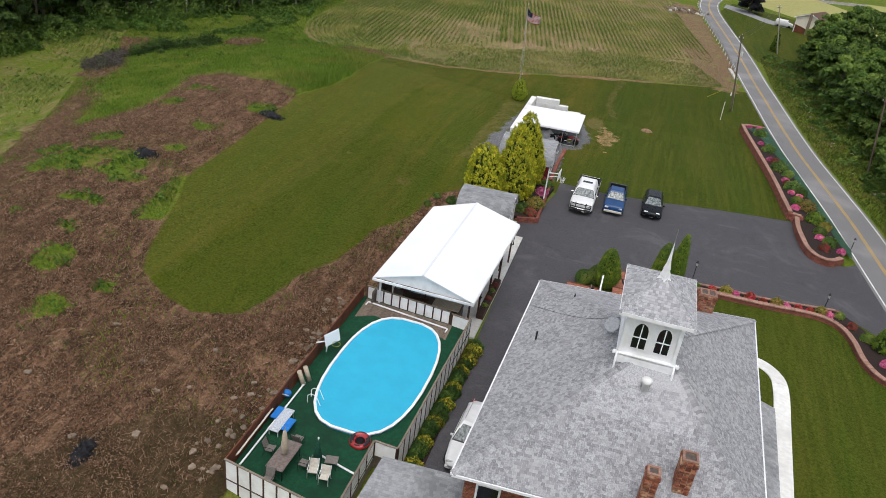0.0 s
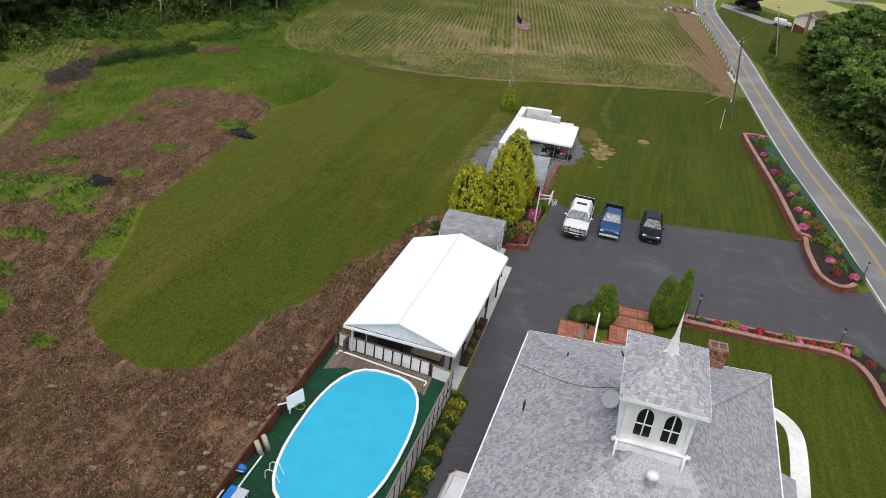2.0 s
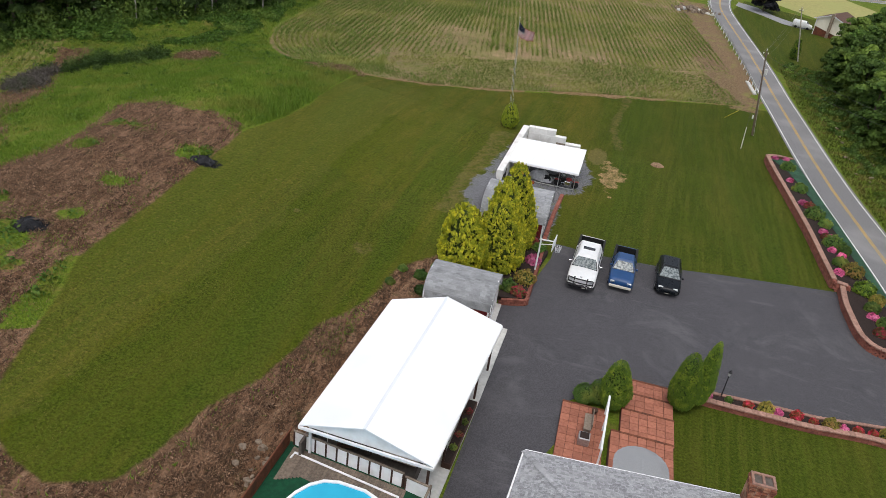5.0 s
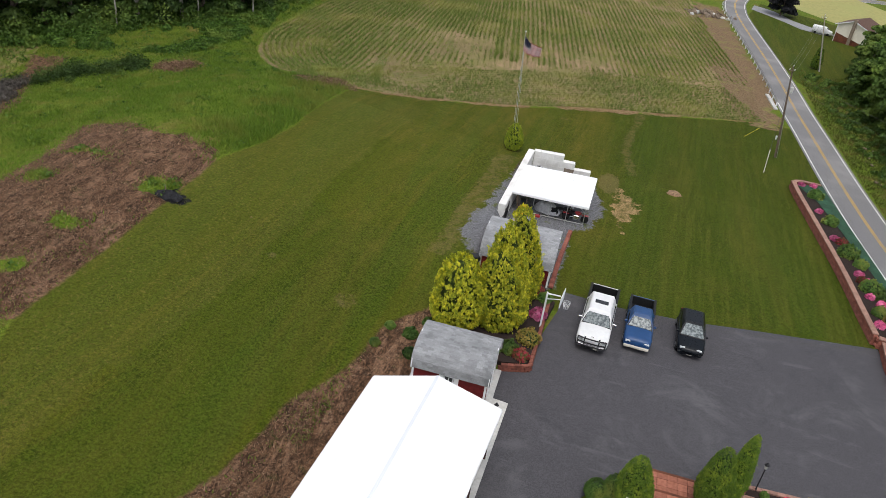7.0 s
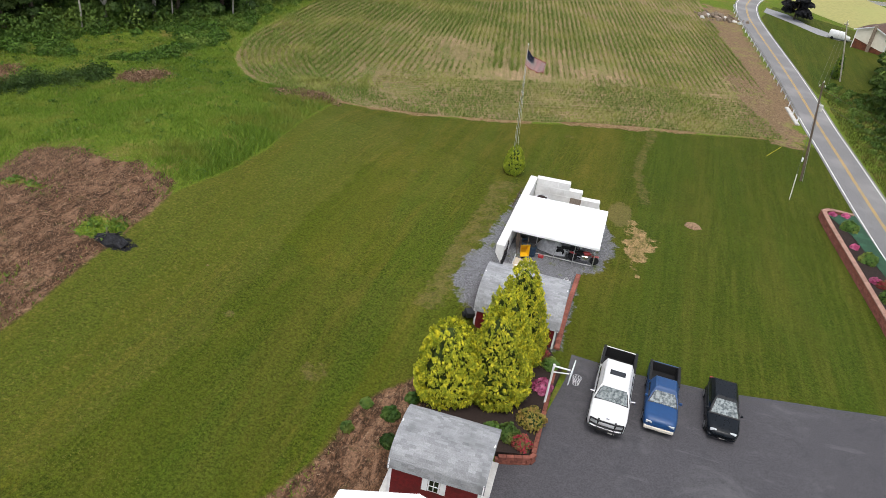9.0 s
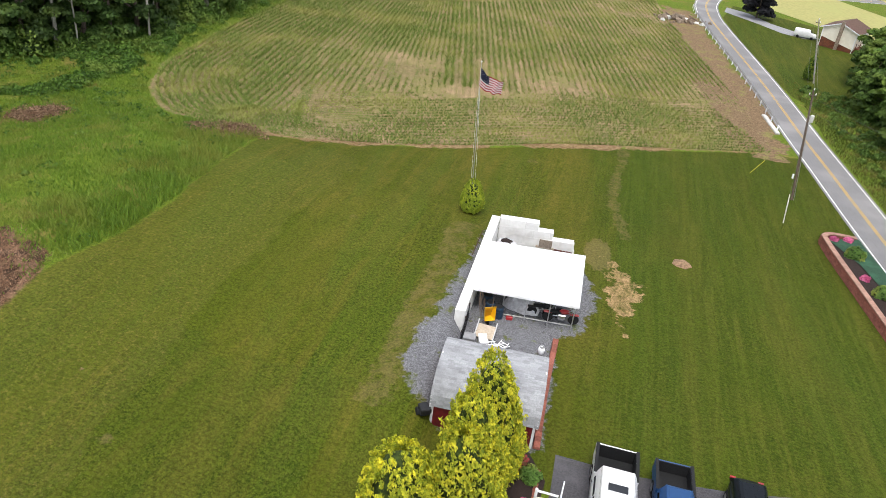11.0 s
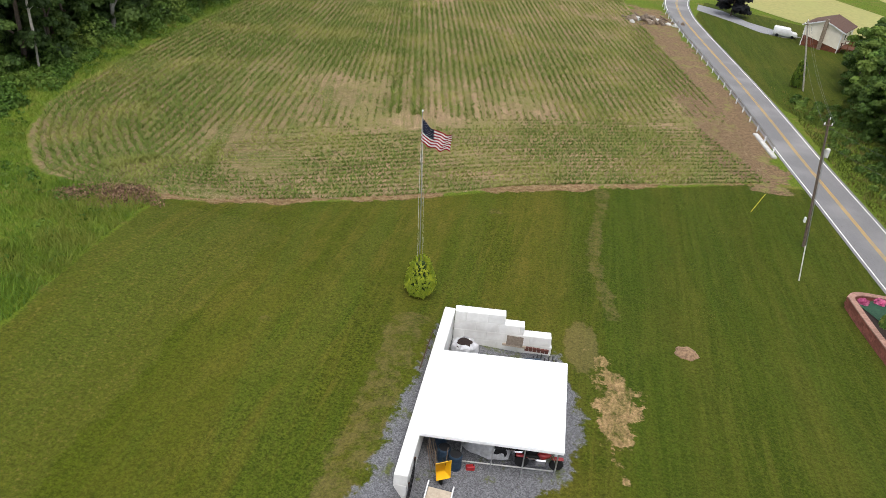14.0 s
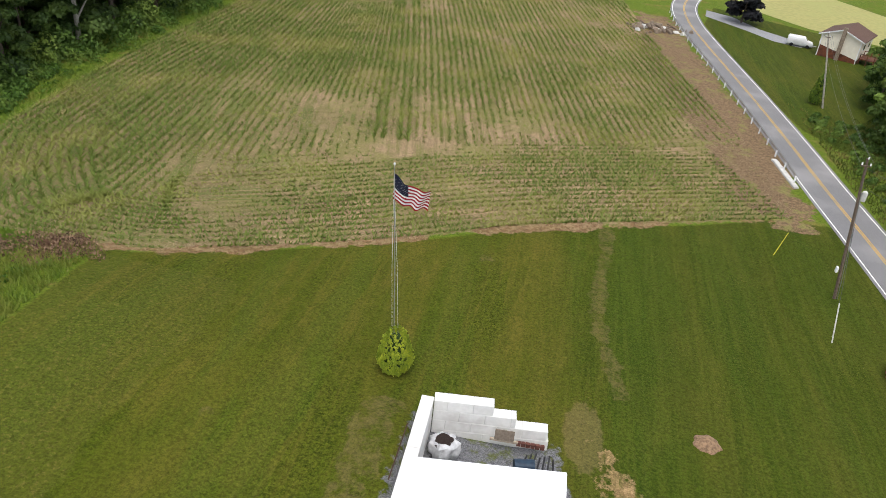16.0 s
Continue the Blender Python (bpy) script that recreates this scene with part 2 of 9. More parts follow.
M["thuja"] = leafy("golden_arborvitae", (0.49, 0.5, 0.034), (0.16, 0.22, 0.018), (0.84, 0.75, 0.05), 3.0, spread=0.08)
# thuja_inner and conifer_inner: shade deep in the foliage, put into a dark green
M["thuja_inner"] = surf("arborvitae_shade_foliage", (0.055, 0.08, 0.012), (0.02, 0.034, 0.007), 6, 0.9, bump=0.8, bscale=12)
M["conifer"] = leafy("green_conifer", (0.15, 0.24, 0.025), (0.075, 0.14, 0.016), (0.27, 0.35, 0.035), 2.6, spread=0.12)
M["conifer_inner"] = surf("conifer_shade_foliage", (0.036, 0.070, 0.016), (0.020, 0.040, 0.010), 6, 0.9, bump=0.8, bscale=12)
M["strip_green"] = leafy("dark_border_leaf", (0.05, 0.11, 0.018), (0.022, 0.055, 0.01), (0.1, 0.16, 0.03), 1.6)
M["shrub"] = leafy("mixed_green_shrub", (0.102, 0.187, 0.034), (0.068, 0.128, 0.025), (0.221, 0.255, 0.051), 0.8)
M["gold_shrub"] = leafy("gold_tinged_shrub", (0.300, 0.255, 0.045), (0.150, 0.150, 0.030), (0.390, 0.240, 0.075), 1.5)
M["gold_green"] = leafy("yellow_green_arborvitae", (0.36, 0.44, 0.035), (0.17, 0.25, 0.025), (0.5, 0.54, 0.045), 1.6, spread=0.05)
M["leaf"] = leafy("woodland_leaf", (0.058, 0.105, 0.022), (0.022, 0.045, 0.01), (0.11, 0.165, 0.035), 0.3)
M["leaf_hill"] = leafy("hillside_leaf", (0.11, 0.185, 0.033), (0.04, 0.082, 0.015), (0.19, 0.265, 0.048), 0.2)
M["leaf_dark"] = leafy("dark_purple_leaf", (0.02, 0.02, 0.024), (0.012, 0.014, 0.016), (0.03, 0.026, 0.03), 0.4)
M["weed"] = leafy("tall_green_weed", (0.165, 0.26, 0.028), (0.08, 0.145, 0.016), (0.2, 0.225, 0.04), 0.25, spread=0.0)
M["verge_weed"] = leafy("rough_verge_grass", (0.12, 0.15, 0.024), (0.05, 0.075, 0.012), (0.19, 0.15, 0.05), 0.5, spread=0.0)
M["brush"] = leafy("bright_brush_leaf", (0.1, 0.185, 0.025), (0.03, 0.07, 0.009), (0.16, 0.23, 0.04), 0.35, spread=0.0)
M["grey_twig"] = leafy("grey_twig", (0.16, 0.14, 0.125), (0.07, 0.06, 0.052), (0.06, 0.09, 0.03), 0.35, 0.9, spread=0.0)
M["dry_weed"] = leafy("dry_brown_weed", (0.44, 0.285, 0.185), (0.06, 0.036, 0.022), (0.2, 0.12, 0.074), 1.1, 0.9, spread=0.0)
M["crop"] = leafy("young_corn", (0.185, 0.235, 0.045), (0.11, 0.16, 0.03), (0.28, 0.285, 0.075), 0.12, spread=0.0)
M["straw"] = leafy("straw_stubble", (0.4, 0.31, 0.18), (0.2, 0.145, 0.085), (0.36, 0.29, 0.17), 0.2, 0.9, spread=0.0)
M["turf"] = leafy("turf_blade", (0.075, 0.1, 0.01), (0.035, 0.056, 0.005), (0.13, 0.125, 0.025), 0.3, 0.9, spread=0.0)
M["grain"] = surf("ripening_grain", (0.34, 0.31, 0.11), (0.27, 0.26, 0.09), 1.2, 0.9, bump=0.4, bscale=4, c3=(0.3, 0.3, 0.1), s3=0.08)
M["stone"] = surf("field_stone", (0.25, 0.195, 0.145), (0.15, 0.115, 0.085), 6, 0.9, bump=0.5, vary=0.25)
M["flag_red"] = surf("flag_red", (0.3, 0.012, 0.02), (0.24, 0.009, 0.016), 9, 0.8, bump=0.1)
M["flag_white"] = surf("flag_white", (0.62, 0.61, 0.6), (0.55, 0.54, 0.53), 9, 0.8, bump=0.1)
M["flag_blue"] = surf("flag_blue", (0.008, 0.01, 0.03), (0.006, 0.008, 0.024), 9, 0.8, bump=0.1)
M["wire"] = surf("grey_cable", (0.1, 0.1, 0.1), (0.07, 0.07, 0.07), 9, 0.6, bump=0)
M["pale_pole"] = surf("weathered_pole", (0.42, 0.38, 0.32), (0.3, 0.27, 0.22), 5, 0.85, bump=0.3)
M["cream_wall"] = surf("cream_siding", (0.8, 0.74, 0.62), (0.74, 0.68, 0.56), 2, 0.7, bump=0.1)
M["brown_roof"] = surf("brown_shingle", (0.13, 0.075, 0.055), (0.095, 0.055, 0.042), 8, 0.9, bump=0.4, island=0.15)
M["gravel_drive"] = surf("grey_gravel_drive", (0.3, 0.3, 0.31), (0.22, 0.22, 0.23), 12, 0.95, bump=0.6, bscale=30)
# dimmed browns for shade under the pavilion roof and in the chimney mouths
M["inner_dark"] = surf("shaded_interior_tone", (0.12, 0.1, 0.085), (0.085, 0.07, 0.06), 5, 0.85, bump=0.2)


# ---------------------------------------------------------------- mesh helpers
def part(name, bm, material, parent=None, label="", smooth=False):
    me = bpy.data.meshes.new(name)
    if smooth:
        for f in bm.faces:
            f.smooth = True
    bm.to_mesh(me)
    bm.free()
    for m in (material if isinstance(material, (list, tuple)) else (material,)):
        me.materials.append(M[m] if isinstance(m, str) else m)
    ob = new(name, me)
    if parent:
        ob.parent = parent
    return tagged(ob, label)


def rawpart(name, verts, faces, material, parent=None, label="", smooth=False):
    me = bpy.data.meshes.new(name)
    me.from_pydata([tuple(v) for v in verts], [], [tuple(f) for f in faces])
    me.materials.append(M[material] if isinstance(material, str) else material)
    if smooth:
        me.shade_smooth()
    me.update()
    ob = new(name, me)
    if parent:
        ob.parent = parent
    return tagged(ob, label)


def base(name, m, label, category, group="", kind=""):
    ob = new(name)
    ob.matrix_world = m
    ob.empty_display_size = 0.2
    return tagged(ob, label, category, group, kind)


def box(bm, x, y, z, sx, sy, sz, rz=0.0, bev=0.0, rx=0.0, ry=0.0):
    """A box with its middle at x, y, z."""
    r = bmesh.ops.create_cube(bm, size=1, matrix=pose(x, y, z, rx, ry, rz) @ Matrix.Diagonal((sx, sy, sz, 1)))
    if bev:
        es = list({e for v in r["verts"] for e in v.link_edges})
        bmesh.ops.bevel(bm, geom=es, offset=bev, segments=1, affect="EDGES", profile=0.5)


def newbox(*a, **k):
    bm = bmesh.new()
    box(bm, *a, **k)
    return bm


def beam(bm, a, b, w, h=None, bev=0.0):
    """A square bar from a to b."""
    a, b = Vector(a), Vector(b)
    d = b - a
    m = Matrix.Translation((a + b) / 2) @ d.to_track_quat("Z", "Y").to_matrix().to_4x4() @ Matrix.Diagonal((w, h or w, d.length, 1))
    r = bmesh.ops.create_cube(bm, size=1, matrix=m)
    if bev:
        bmesh.ops.bevel(bm, geom=list({e for v in r["verts"] for e in v.link_edges}), offset=bev, segments=1, affect="EDGES", profile=0.5)


def tube(bm, pts, r, n=8, cap=True):
    """A round bar along pts; r is one radius or one for each point."""
    pts = [Vector(p) for p in pts]
    rs = r if isinstance(r, (list, tuple)) else [r] * len(pts)
    rings = []
    for i, p in enumerate(pts):
        d = (pts[min(i + 1, len(pts) - 1)] - pts[max(i - 1, 0)]).normalized()
        q = d.to_track_quat("Z", "Y").to_matrix()
        rings.append([bm.verts.new(p + q @ Vector((rs[i] * math.cos(a), rs[i] * math.sin(a), 0))) for a in (2 * math.pi * k / n for k in range(n))])
    for u, v in zip(rings, rings[1:]):
        for k in range(n):
            bm.faces.new((u[k], u[(k + 1) % n], v[(k + 1) % n], v[k]))
    if cap:
        bm.faces.new(rings[0][::-1])
        bm.faces.new(rings[-1])


def lathe(bm, prof, n=16, at=(0, 0, 0), sx=1.0, sy=1.0):
    """Turns a profile of (radius, height) about the z axis."""
    rings = [[bm.verts.new((at[0] + sx * r * math.cos(2 * math.pi * k / n), at[1] + sy * r * math.sin(2 * math.pi * k / n), at[2] + z)) for k in range(n)] for r, z in prof]
    for u, v in zip(rings, rings[1:]):
        for k in range(n):
            bm.faces.new((u[k], u[(k + 1) % n], v[(k + 1) % n], v[k]))
    bm.faces.new(rings[0][::-1])
    bm.faces.new(rings[-1])


def loft(bm, rings, cap=True, closed=True):
    vs = [[bm.verts.new(p) for p in r] for r in rings]
    n = len(vs[0])
    for u, v in zip(vs, vs[1:]):
        for k in range(n if closed else n - 1):
            bm.faces.new((u[k], u[(k + 1) % n], v[(k + 1) % n], v[k]))
    if cap:
        bm.faces.new(vs[0][::-1])
        bm.faces.new(vs[-1])
    bmesh.ops.recalc_face_normals(bm, faces=bm.faces)


def quad(bm, *pts):
    return bm.faces.new([bm.verts.new(p) for p in pts])


def sm(a, b, v):
    u = np.clip((v - a) / (b - a), 0, 1)
    return u * u * (3 - 2 * u)


def gz(x, y):
    """The ground's height: a level yard, falling a little to the road and the field, rising to a rounded back of scrub that falls off to the wood, and to the wooded bank."""
    far = sm(64, 104, y)
    x0 = -13.5 + 7.5 * sm(56, 76, y)
    hill = 2.8 * np.clip((x0 - x) / (x0 + 34), 0, 1.0) - 0.2 * np.clip(-39 - x, 0, 30) * sm(-37, -46, x)
    hill = hill * (1 - sm(84, 110, y))
    bank = 7.0 * sm(27, 60, x) * sm(40, 62, y) * (1 - sm(120, 160, y))
    terrace = 0.75 * sm(-15.5, -11.4, x) * (x < -10.85) * sm(62, 68, y) * (1 - sm(84, 90, y))
    return -1.0 * far - 0.6 * sm(9, 20, x) * (1 - far) + hill + bank + terrace


def gzf(x, y):
    return float(gz(x, y))


def rough_noise(x, y, s, seed=0.0):
    """A smooth random noise of about -1 to 1 for arrays; its lumps are about 3 / s across."""
    net = np.random.default_rng(int(seed * 10) + 5).uniform(-1, 1, (128, 128))
    v = 0
    for k, (f, w) in enumerate(((0.36, 1.0), (0.83, 0.5))):
        u, t = (0.8 * np.asarray(x, float) + 0.6 * np.asarray(y, float)) * s * f, (0.8 * np.asarray(y, float) - 0.6 * np.asarray(x, float)) * s * f
        u, t = u + 40.3 + 17 * k, t + 11.7
        i, j = np.floor(u).astype(int), np.floor(t).astype(int)
        u, t = u - i, t - j
        u, t = u * u * (3 - 2 * u), t * t * (3 - 2 * t)
        i, j, i1, j1 = i % 128, j % 128, (i + 1) % 128, (j + 1) % 128
        v = v + w * ((net[i, j] * (1 - u) + net[i1, j] * u) * (1 - t) + (net[i, j1] * (1 - u) + net[i1, j1] * u) * t)
    return 1.05 * v


def inside(poly, x, y):
    """How far each point lies inside a polygon (negative: outside)."""
    px = np.array(poly, float)
    qx = np.roll(px, -1, 0)
    d = np.full(x.shape, 1e9)
    odd = np.zeros(x.shape, bool)
    for (ax, ay), (bx, by) in zip(px, qx):
        t = np.clip(((x - ax) * (bx - ax) + (y - ay) * (by - ay)) / ((bx - ax) ** 2 + (by - ay) ** 2 + 1e-9), 0, 1)
        d = np.minimum(d, np.hypot(x - ax - t * (bx - ax), y - ay - t * (by - ay)))
        if ay != by:
            odd ^= ((ay > y) != (by > y)) & (x < (bx - ax) * (y - ay) / (by - ay) + ax)
    return np.where(odd, d, -d)


def sheet(name, poly, lift, material, label, category, step=2.0, kind="structure", thick=0.0, parent=None):
    """A polygon laid on the ground, cut into a net that follows it."""
    bm = bmesh.new()
    bm.faces.new([bm.verts.new((x, y, 0)) for x, y in poly])
    for ax in (0, 1):
        lo, hi = min(p[ax] for p in poly), max(p[ax] for p in poly)
        for k in range(1, int((hi - lo) / step) + 1):
            co = [0, 0, 0]
            no = [0, 0, 0]
            co[ax], no[ax] = lo + k * step, 1
            bmesh.ops.bisect_plane(bm, geom=bm.verts[:] + bm.edges[:] + bm.faces[:], plane_co=co, plane_no=no)
    bmesh.ops.triangulate(bm, faces=bm.faces[:])
    bmesh.ops.recalc_face_normals(bm, faces=bm.faces)
    if bm.faces[:] and sum(f.normal.z for f in bm.faces) < 0:
        bmesh.ops.reverse_faces(bm, faces=bm.faces[:])
    for v in bm.verts:
        v.co.z = gzf(v.co.x, v.co.y) + lift
    if thick:
        edge = [e for e in bm.edges if e.is_boundary]
        r = bmesh.ops.extrude_edge_only(bm, edges=edge)
        for v in r["geom"]:
            if isinstance(v, bmesh.types.BMVert):
                v.co.z -= thick
        bmesh.ops.recalc_face_normals(bm, faces=bm.faces)
    ob = part(name, bm, material, parent)
    return ob if parent else tagged(ob, label, category, kind=kind)


def curve_line(pts, step):
    """A smooth line through pts, at even steps."""
    p = np.array(pts, float)
    p = np.vstack([2 * p[0] - p[1], p, 2 * p[-1] - p[-2]])
    out = []
    for i in range(1, len(p) - 2):
        for u in np.linspace(0, 1, 24, endpoint=False):
            out.append(0.5 * (2 * p[i] + (p[i + 1] - p[i - 1]) * u + (2 * p[i - 1] - 5 * p[i] + 4 * p[i + 1] - p[i + 2]) * u ** 2 + (3 * p[i] - p[i - 1] - 3 * p[i + 1] + p[i + 2]) * u ** 3))
    out = np.array(out + [p[-2]])
    s = np.r_[0, np.cumsum(np.hypot(*np.diff(out[:, :2], axis=0).T))]
    k = np.linspace(0, s[-1], max(2, int(round(s[-1] / step)) + 1))
    return np.stack([np.interp(k, s, out[:, j]) for j in range(out.shape[1])], 1)


def normals2(line):
    d = np.gradient(line[:, :2], axis=0)
    d /= np.linalg.norm(d, axis=1)[:, None]
    return np.stack([d[:, 1], -d[:, 0]], 1)


def ribbon(name, line, o0, o1, lift, material, parent=None, label="", category=""):
    """A strip along a line, from offset o0 to o1 on its right-hand side, laid on the ground."""
    n = normals2(line)
    vs, fs = [], []
    ks = np.linspace(0, 1, max(2, int(abs(o1 - o0) / 1.5) + 2))
    for p, q in zip(line, n):
        for k in ks:
            x, y = p[:2] + q * (o0 + (o1 - o0) * k)
            vs.append((x, y, gzf(x, y) + lift))
    w = len(ks)
    for i in range(len(line) - 1):
        for j in range(w - 1):
            a = i * w + j
            fs.append((a, a + 1, a + w + 1, a + w))
    ob = rawpart(name, vs, fs, material, parent)
    return ob if parent else tagged(ob, label, category, kind="structure")


# leaves: many small bent blades, each an island of its own
def leaf_mesh(points, size, rng, out=None, flat=0.35, aspect=0.55, upright=False):
    """A small two-sided leaf at each point; out gives the way that it mostly faces."""
    n = len(points)
    d = rng.normal(size=(n, 3))
    if out is not None:
        d = out + d * flat
    d /= np.linalg.norm(d, axis=1)[:, None] + 1e-9
    u = np.cross(d, rng.normal(size=(n, 3)))
    if upright:
        u = np.array([0, 0, 1.0]) + rng.normal(0, 0.35, (n, 3))
        u -= d * (u * d).sum(1)[:, None]
    u /= np.linalg.norm(u, axis=1)[:, None] + 1e-9
    v = np.cross(d, u)
    s = size * rng.uniform(0.6, 1.35, n)[:, None]
    a, b = u * s, v * s * aspect
    vs = np.stack([points - a, points + b + d * s * 0.2, points + a, points - b + d * s * 0.2], 1).reshape(-1, 3)
    fs = np.arange(4 * n).reshape(-1, 4)
    return vs, fs


def blades(x, y, h, w, rng, lean=0.35, lift=0.0):
    """Upright grass-like blades on the ground."""
    n = len(x)
    a = rng.uniform(0, 2 * np.pi, n)
    z = gz(x, y) + lift
    dx, dy = np.cos(a) * w, np.sin(a) * w
    lx, ly = rng.normal(0, lean, n) * h, rng.normal(0, lean, n) * h
    vs = np.stack([np.stack([x - dx, y - dy, z - 0.02], 1), np.stack([x + dx, y + dy, z - 0.02], 1), np.stack([x + lx, y + ly, z + h], 1)], 1).reshape(-1, 3)
    return vs, np.arange(3 * n).reshape(-1, 3)


def stuff(name, vs, fs, material, label, category, parent=None):
    me = bpy.data.meshes.new(name)
    vs, fs = np.asarray(vs, np.float32), np.asarray(fs, np.int32)
    me.vertices.add(len(vs))
    me.vertices.foreach_set("co", vs.ravel())
    me.loops.add(fs.size)
    me.loops.foreach_set("vertex_index", fs.ravel())
    me.polygons.add(len(fs))
    me.polygons.foreach_set("loop_start", np.arange(0, fs.size, fs.shape[1], dtype=np.int32))
    me.polygons.foreach_set("loop_total", np.full(len(fs), fs.shape[1], np.int32))
    me.update()
    me.validate()
    me.materials.append(M[material])
    ob = new(name, me)
    if parent:
        ob.parent = parent
        return tagged(ob, label, kind="stuff" if category else "")
    return tagged(ob, label, category, kind="stuff")

# ---------------------------------------------------------------- ground
LAWN = [(-31.3, 96), (-30.9, 86), (-30.7, 80), (-31, 74.5), (-32.4, 69.5), (-32.2, 65), (-31.8, 55), (-31.8, 47), (-30.6, 44), (-28.4, 36.8), (-27.4, 34.8), (-25.3, 33.4), (-23, 32.7),
        (-20.3, 34.2), (-19.8, 36), (-19.3, 39.3), (-17.9, 43), (-16.9, 49.2), (-16, 50.9), (-15.2, 53), (-14.9, 55.4), (-14.8, 57.2), (-14.2, 58.5), (-13.1, 60), (-11, 65), (20.5, 60), (20.8, 100), (17.6, 117), (12.8, 116.7), (7, 114),
        (-0.6, 111.2), (-8, 108.4), (-15.5, 104), (-24, 99.4), (-29.7, 96.2)]
FIELD = [(-29.7, 96.4), (-24, 99.6), (-15.5, 104.2), (-7.8, 108.6), (-0.6, 111.4), (7, 114.2), (12.8, 116.8), (15.2, 117.6), (14.2, 135), (11.5, 152), (9, 172), (7, 190), (2, 240), (-46, 240), (-48.6, 190),
         (-49.5, 160), (-51, 136), (-50.8, 120), (-50.4, 113), (-48.2, 106.4), (-43.8, 100.2), (-40.3, 96.8), (-36.5, 95.8), (-33, 95.6)]
SHOULDER = [(10.5, 117), (17.2, 117.6), (17.0, 128), (16.2, 145), (14.4, 165), (13.4, 185), (8, 190), (6.5, 172), (8.0, 152), (9.3, 138), (10.2, 126)]
HOUSE_LAWN = [(-7.5, -80), (-7.5, 18), (3, 20), (3, 46), (4.2, 51.8), (12, 52.4), (19, 53.4), (22, 50), (23.5, 44), (60, 40), (60, -80)]
VERGE = [(21.4, 140), (26, 132), (34, 130), (70, 150), (70, 172), (36, 190), (22, 200), (18.2, 186), (19.0, 160)]
GRAVEL = [(-10.9, 87.3), (-11.2, 83), (-11.7, 78.3), (-12.05, 74.4), (-12.7, 71.9), (-13, 70), (-12.2, 67.8), (-10.4, 66.4), (-5.4, 66.4), (-5.1, 76), (-3.4, 77.6), (-2.9, 80.4), (-3, 83), (-4.2, 87.2)]
SAND = [(-2.6, 90.5), (-1.9, 88.6), (-0.9, 86.9), (0.1, 84.6), (0.0, 82.6), (-0.7, 80.2), (-1.0, 77.8), (-1.5, 77.9), (-1.9, 79.9), (-2.5, 82.8), (-2.0, 85.2), (-2.9, 88.7)]
BROWNS = [[(-19, 17.5), (-14.6, 22), (-13.5, 39), (-11, 48), (-10.4, 56), (-10.6, 62), (-13, 61), (-14.9, 58.5), (-15.6, 54.5), (-16.9, 50.8), (-18.2, 43), (-19.8, 39), (-20.2, 34), (-23, 32.3), (-25.5, 33), (-27.8, 34.5), (-29, 37), (-31, 44),
           (-32.8, 52), (-31.8, 58), (-31.5, 63), (-32, 66.5), (-32.8, 69.8), (-36, 71.3), (-40, 71), (-45, 71.8), (-44, 65), (-43.5, 59), (-46, 54), (-47.5, 50), (-46.8, 44), (-60, 28), (-70, 0), (-70, -80), (-17, -80)],
          [(-46, 43), (-47.5, 46), (-49.5, 52), (-53.5, 60), (-60.5, 72), (-65.5, 82), (-70, 94), (-67.5, 94), (-60.6, 80), (-55.4, 69), (-50, 58), (-46.5, 51)],
          [(-54.8, 92.2), (-53.2, 98.3), (-49.4, 96.4), (-48.5, 90.8)], [(-37.2, 93), (-34.4, 96.4), (-31, 96), (-29.3, 96.9), (-31.4, 93.6), (-33.2, 91.4)]]
GREENS = ((-39.2, 44.6, 3.2, 2.0), (-36.9, 46.6, 1.9, 2.5), (-34.6, 50.6, 1.7, 1.0), (-36.0, 40.1, 1.6, 0.8), (-31.2, 43.2, 0.9, 4.2), (-32.4, 33.2, 0.7, 1.1), (-33.5, 63.2, 0.9, 0.8), (-40.3, 65.6, 1.5, 0.7), (-41.6, 61.0, 0.8, 0.8), (-28, 32.6, 0.6, 0.8),
          (-35.5, 56.2, 0.8, 0.9), (-41.0, 50.6, 1.2, 0.8), (-34.0, 36.2, 0.9, 0.8), (-38.4, 37.0, 1.0, 0.6), (-29.5, 28.6, 0.7, 0.9), (-43.6, 47.4, 0.9, 0.8))
CROP_HILL = [(-46.5, 41), (-48, 46), (-50, 52), (-54, 60), (-61, 72), (-66, 82), (-70, 92), (-71.5, 97.5), (-76, 97), (-92, 80), (-92, 20), (-60, 24)]
DARKS = [((-32.0, 62.3), 1.3, 0.8), ((-36.2, 48.4), 1.2, 0.9), ((-21.5, 21.0), 0.45, 1.0)]

xs = np.r_[[-1500, -700, -400, -250, -170, -130, -110, -100], np.arange(-92, 62, 0.5), [65, 70, 80, 95, 120, 160, 250, 400, 700, 1500]]
ys = np.r_[[-600, -200, -90, -60, -40], np.arange(-25, 4, 1.5), np.arange(4, 215, 0.5), [218, 224, 232, 245, 265, 300, 360, 450, 600, 900, 1500]]
gx, gy = np.meshgrid(xs, ys)
fx, fy = gx.ravel(), gy.ravel()
fine = (fx > -92) & (fx < 62) & (fy > 4) & (fy < 215)
wob = 0.5 * rough_noise(fx, fy, 0.9) + 0.35 * rough_noise(fx, fy, 2.3, 1.0)
zones = {}
warp = rough_noise(fx, fy, 0.35, 2.0)
zones["lawn"] = np.maximum(np.maximum(inside(LAWN, fx, fy) + 0.15 * wob, inside(HOUSE_LAWN, fx, fy)), inside(VERGE, fx, fy))
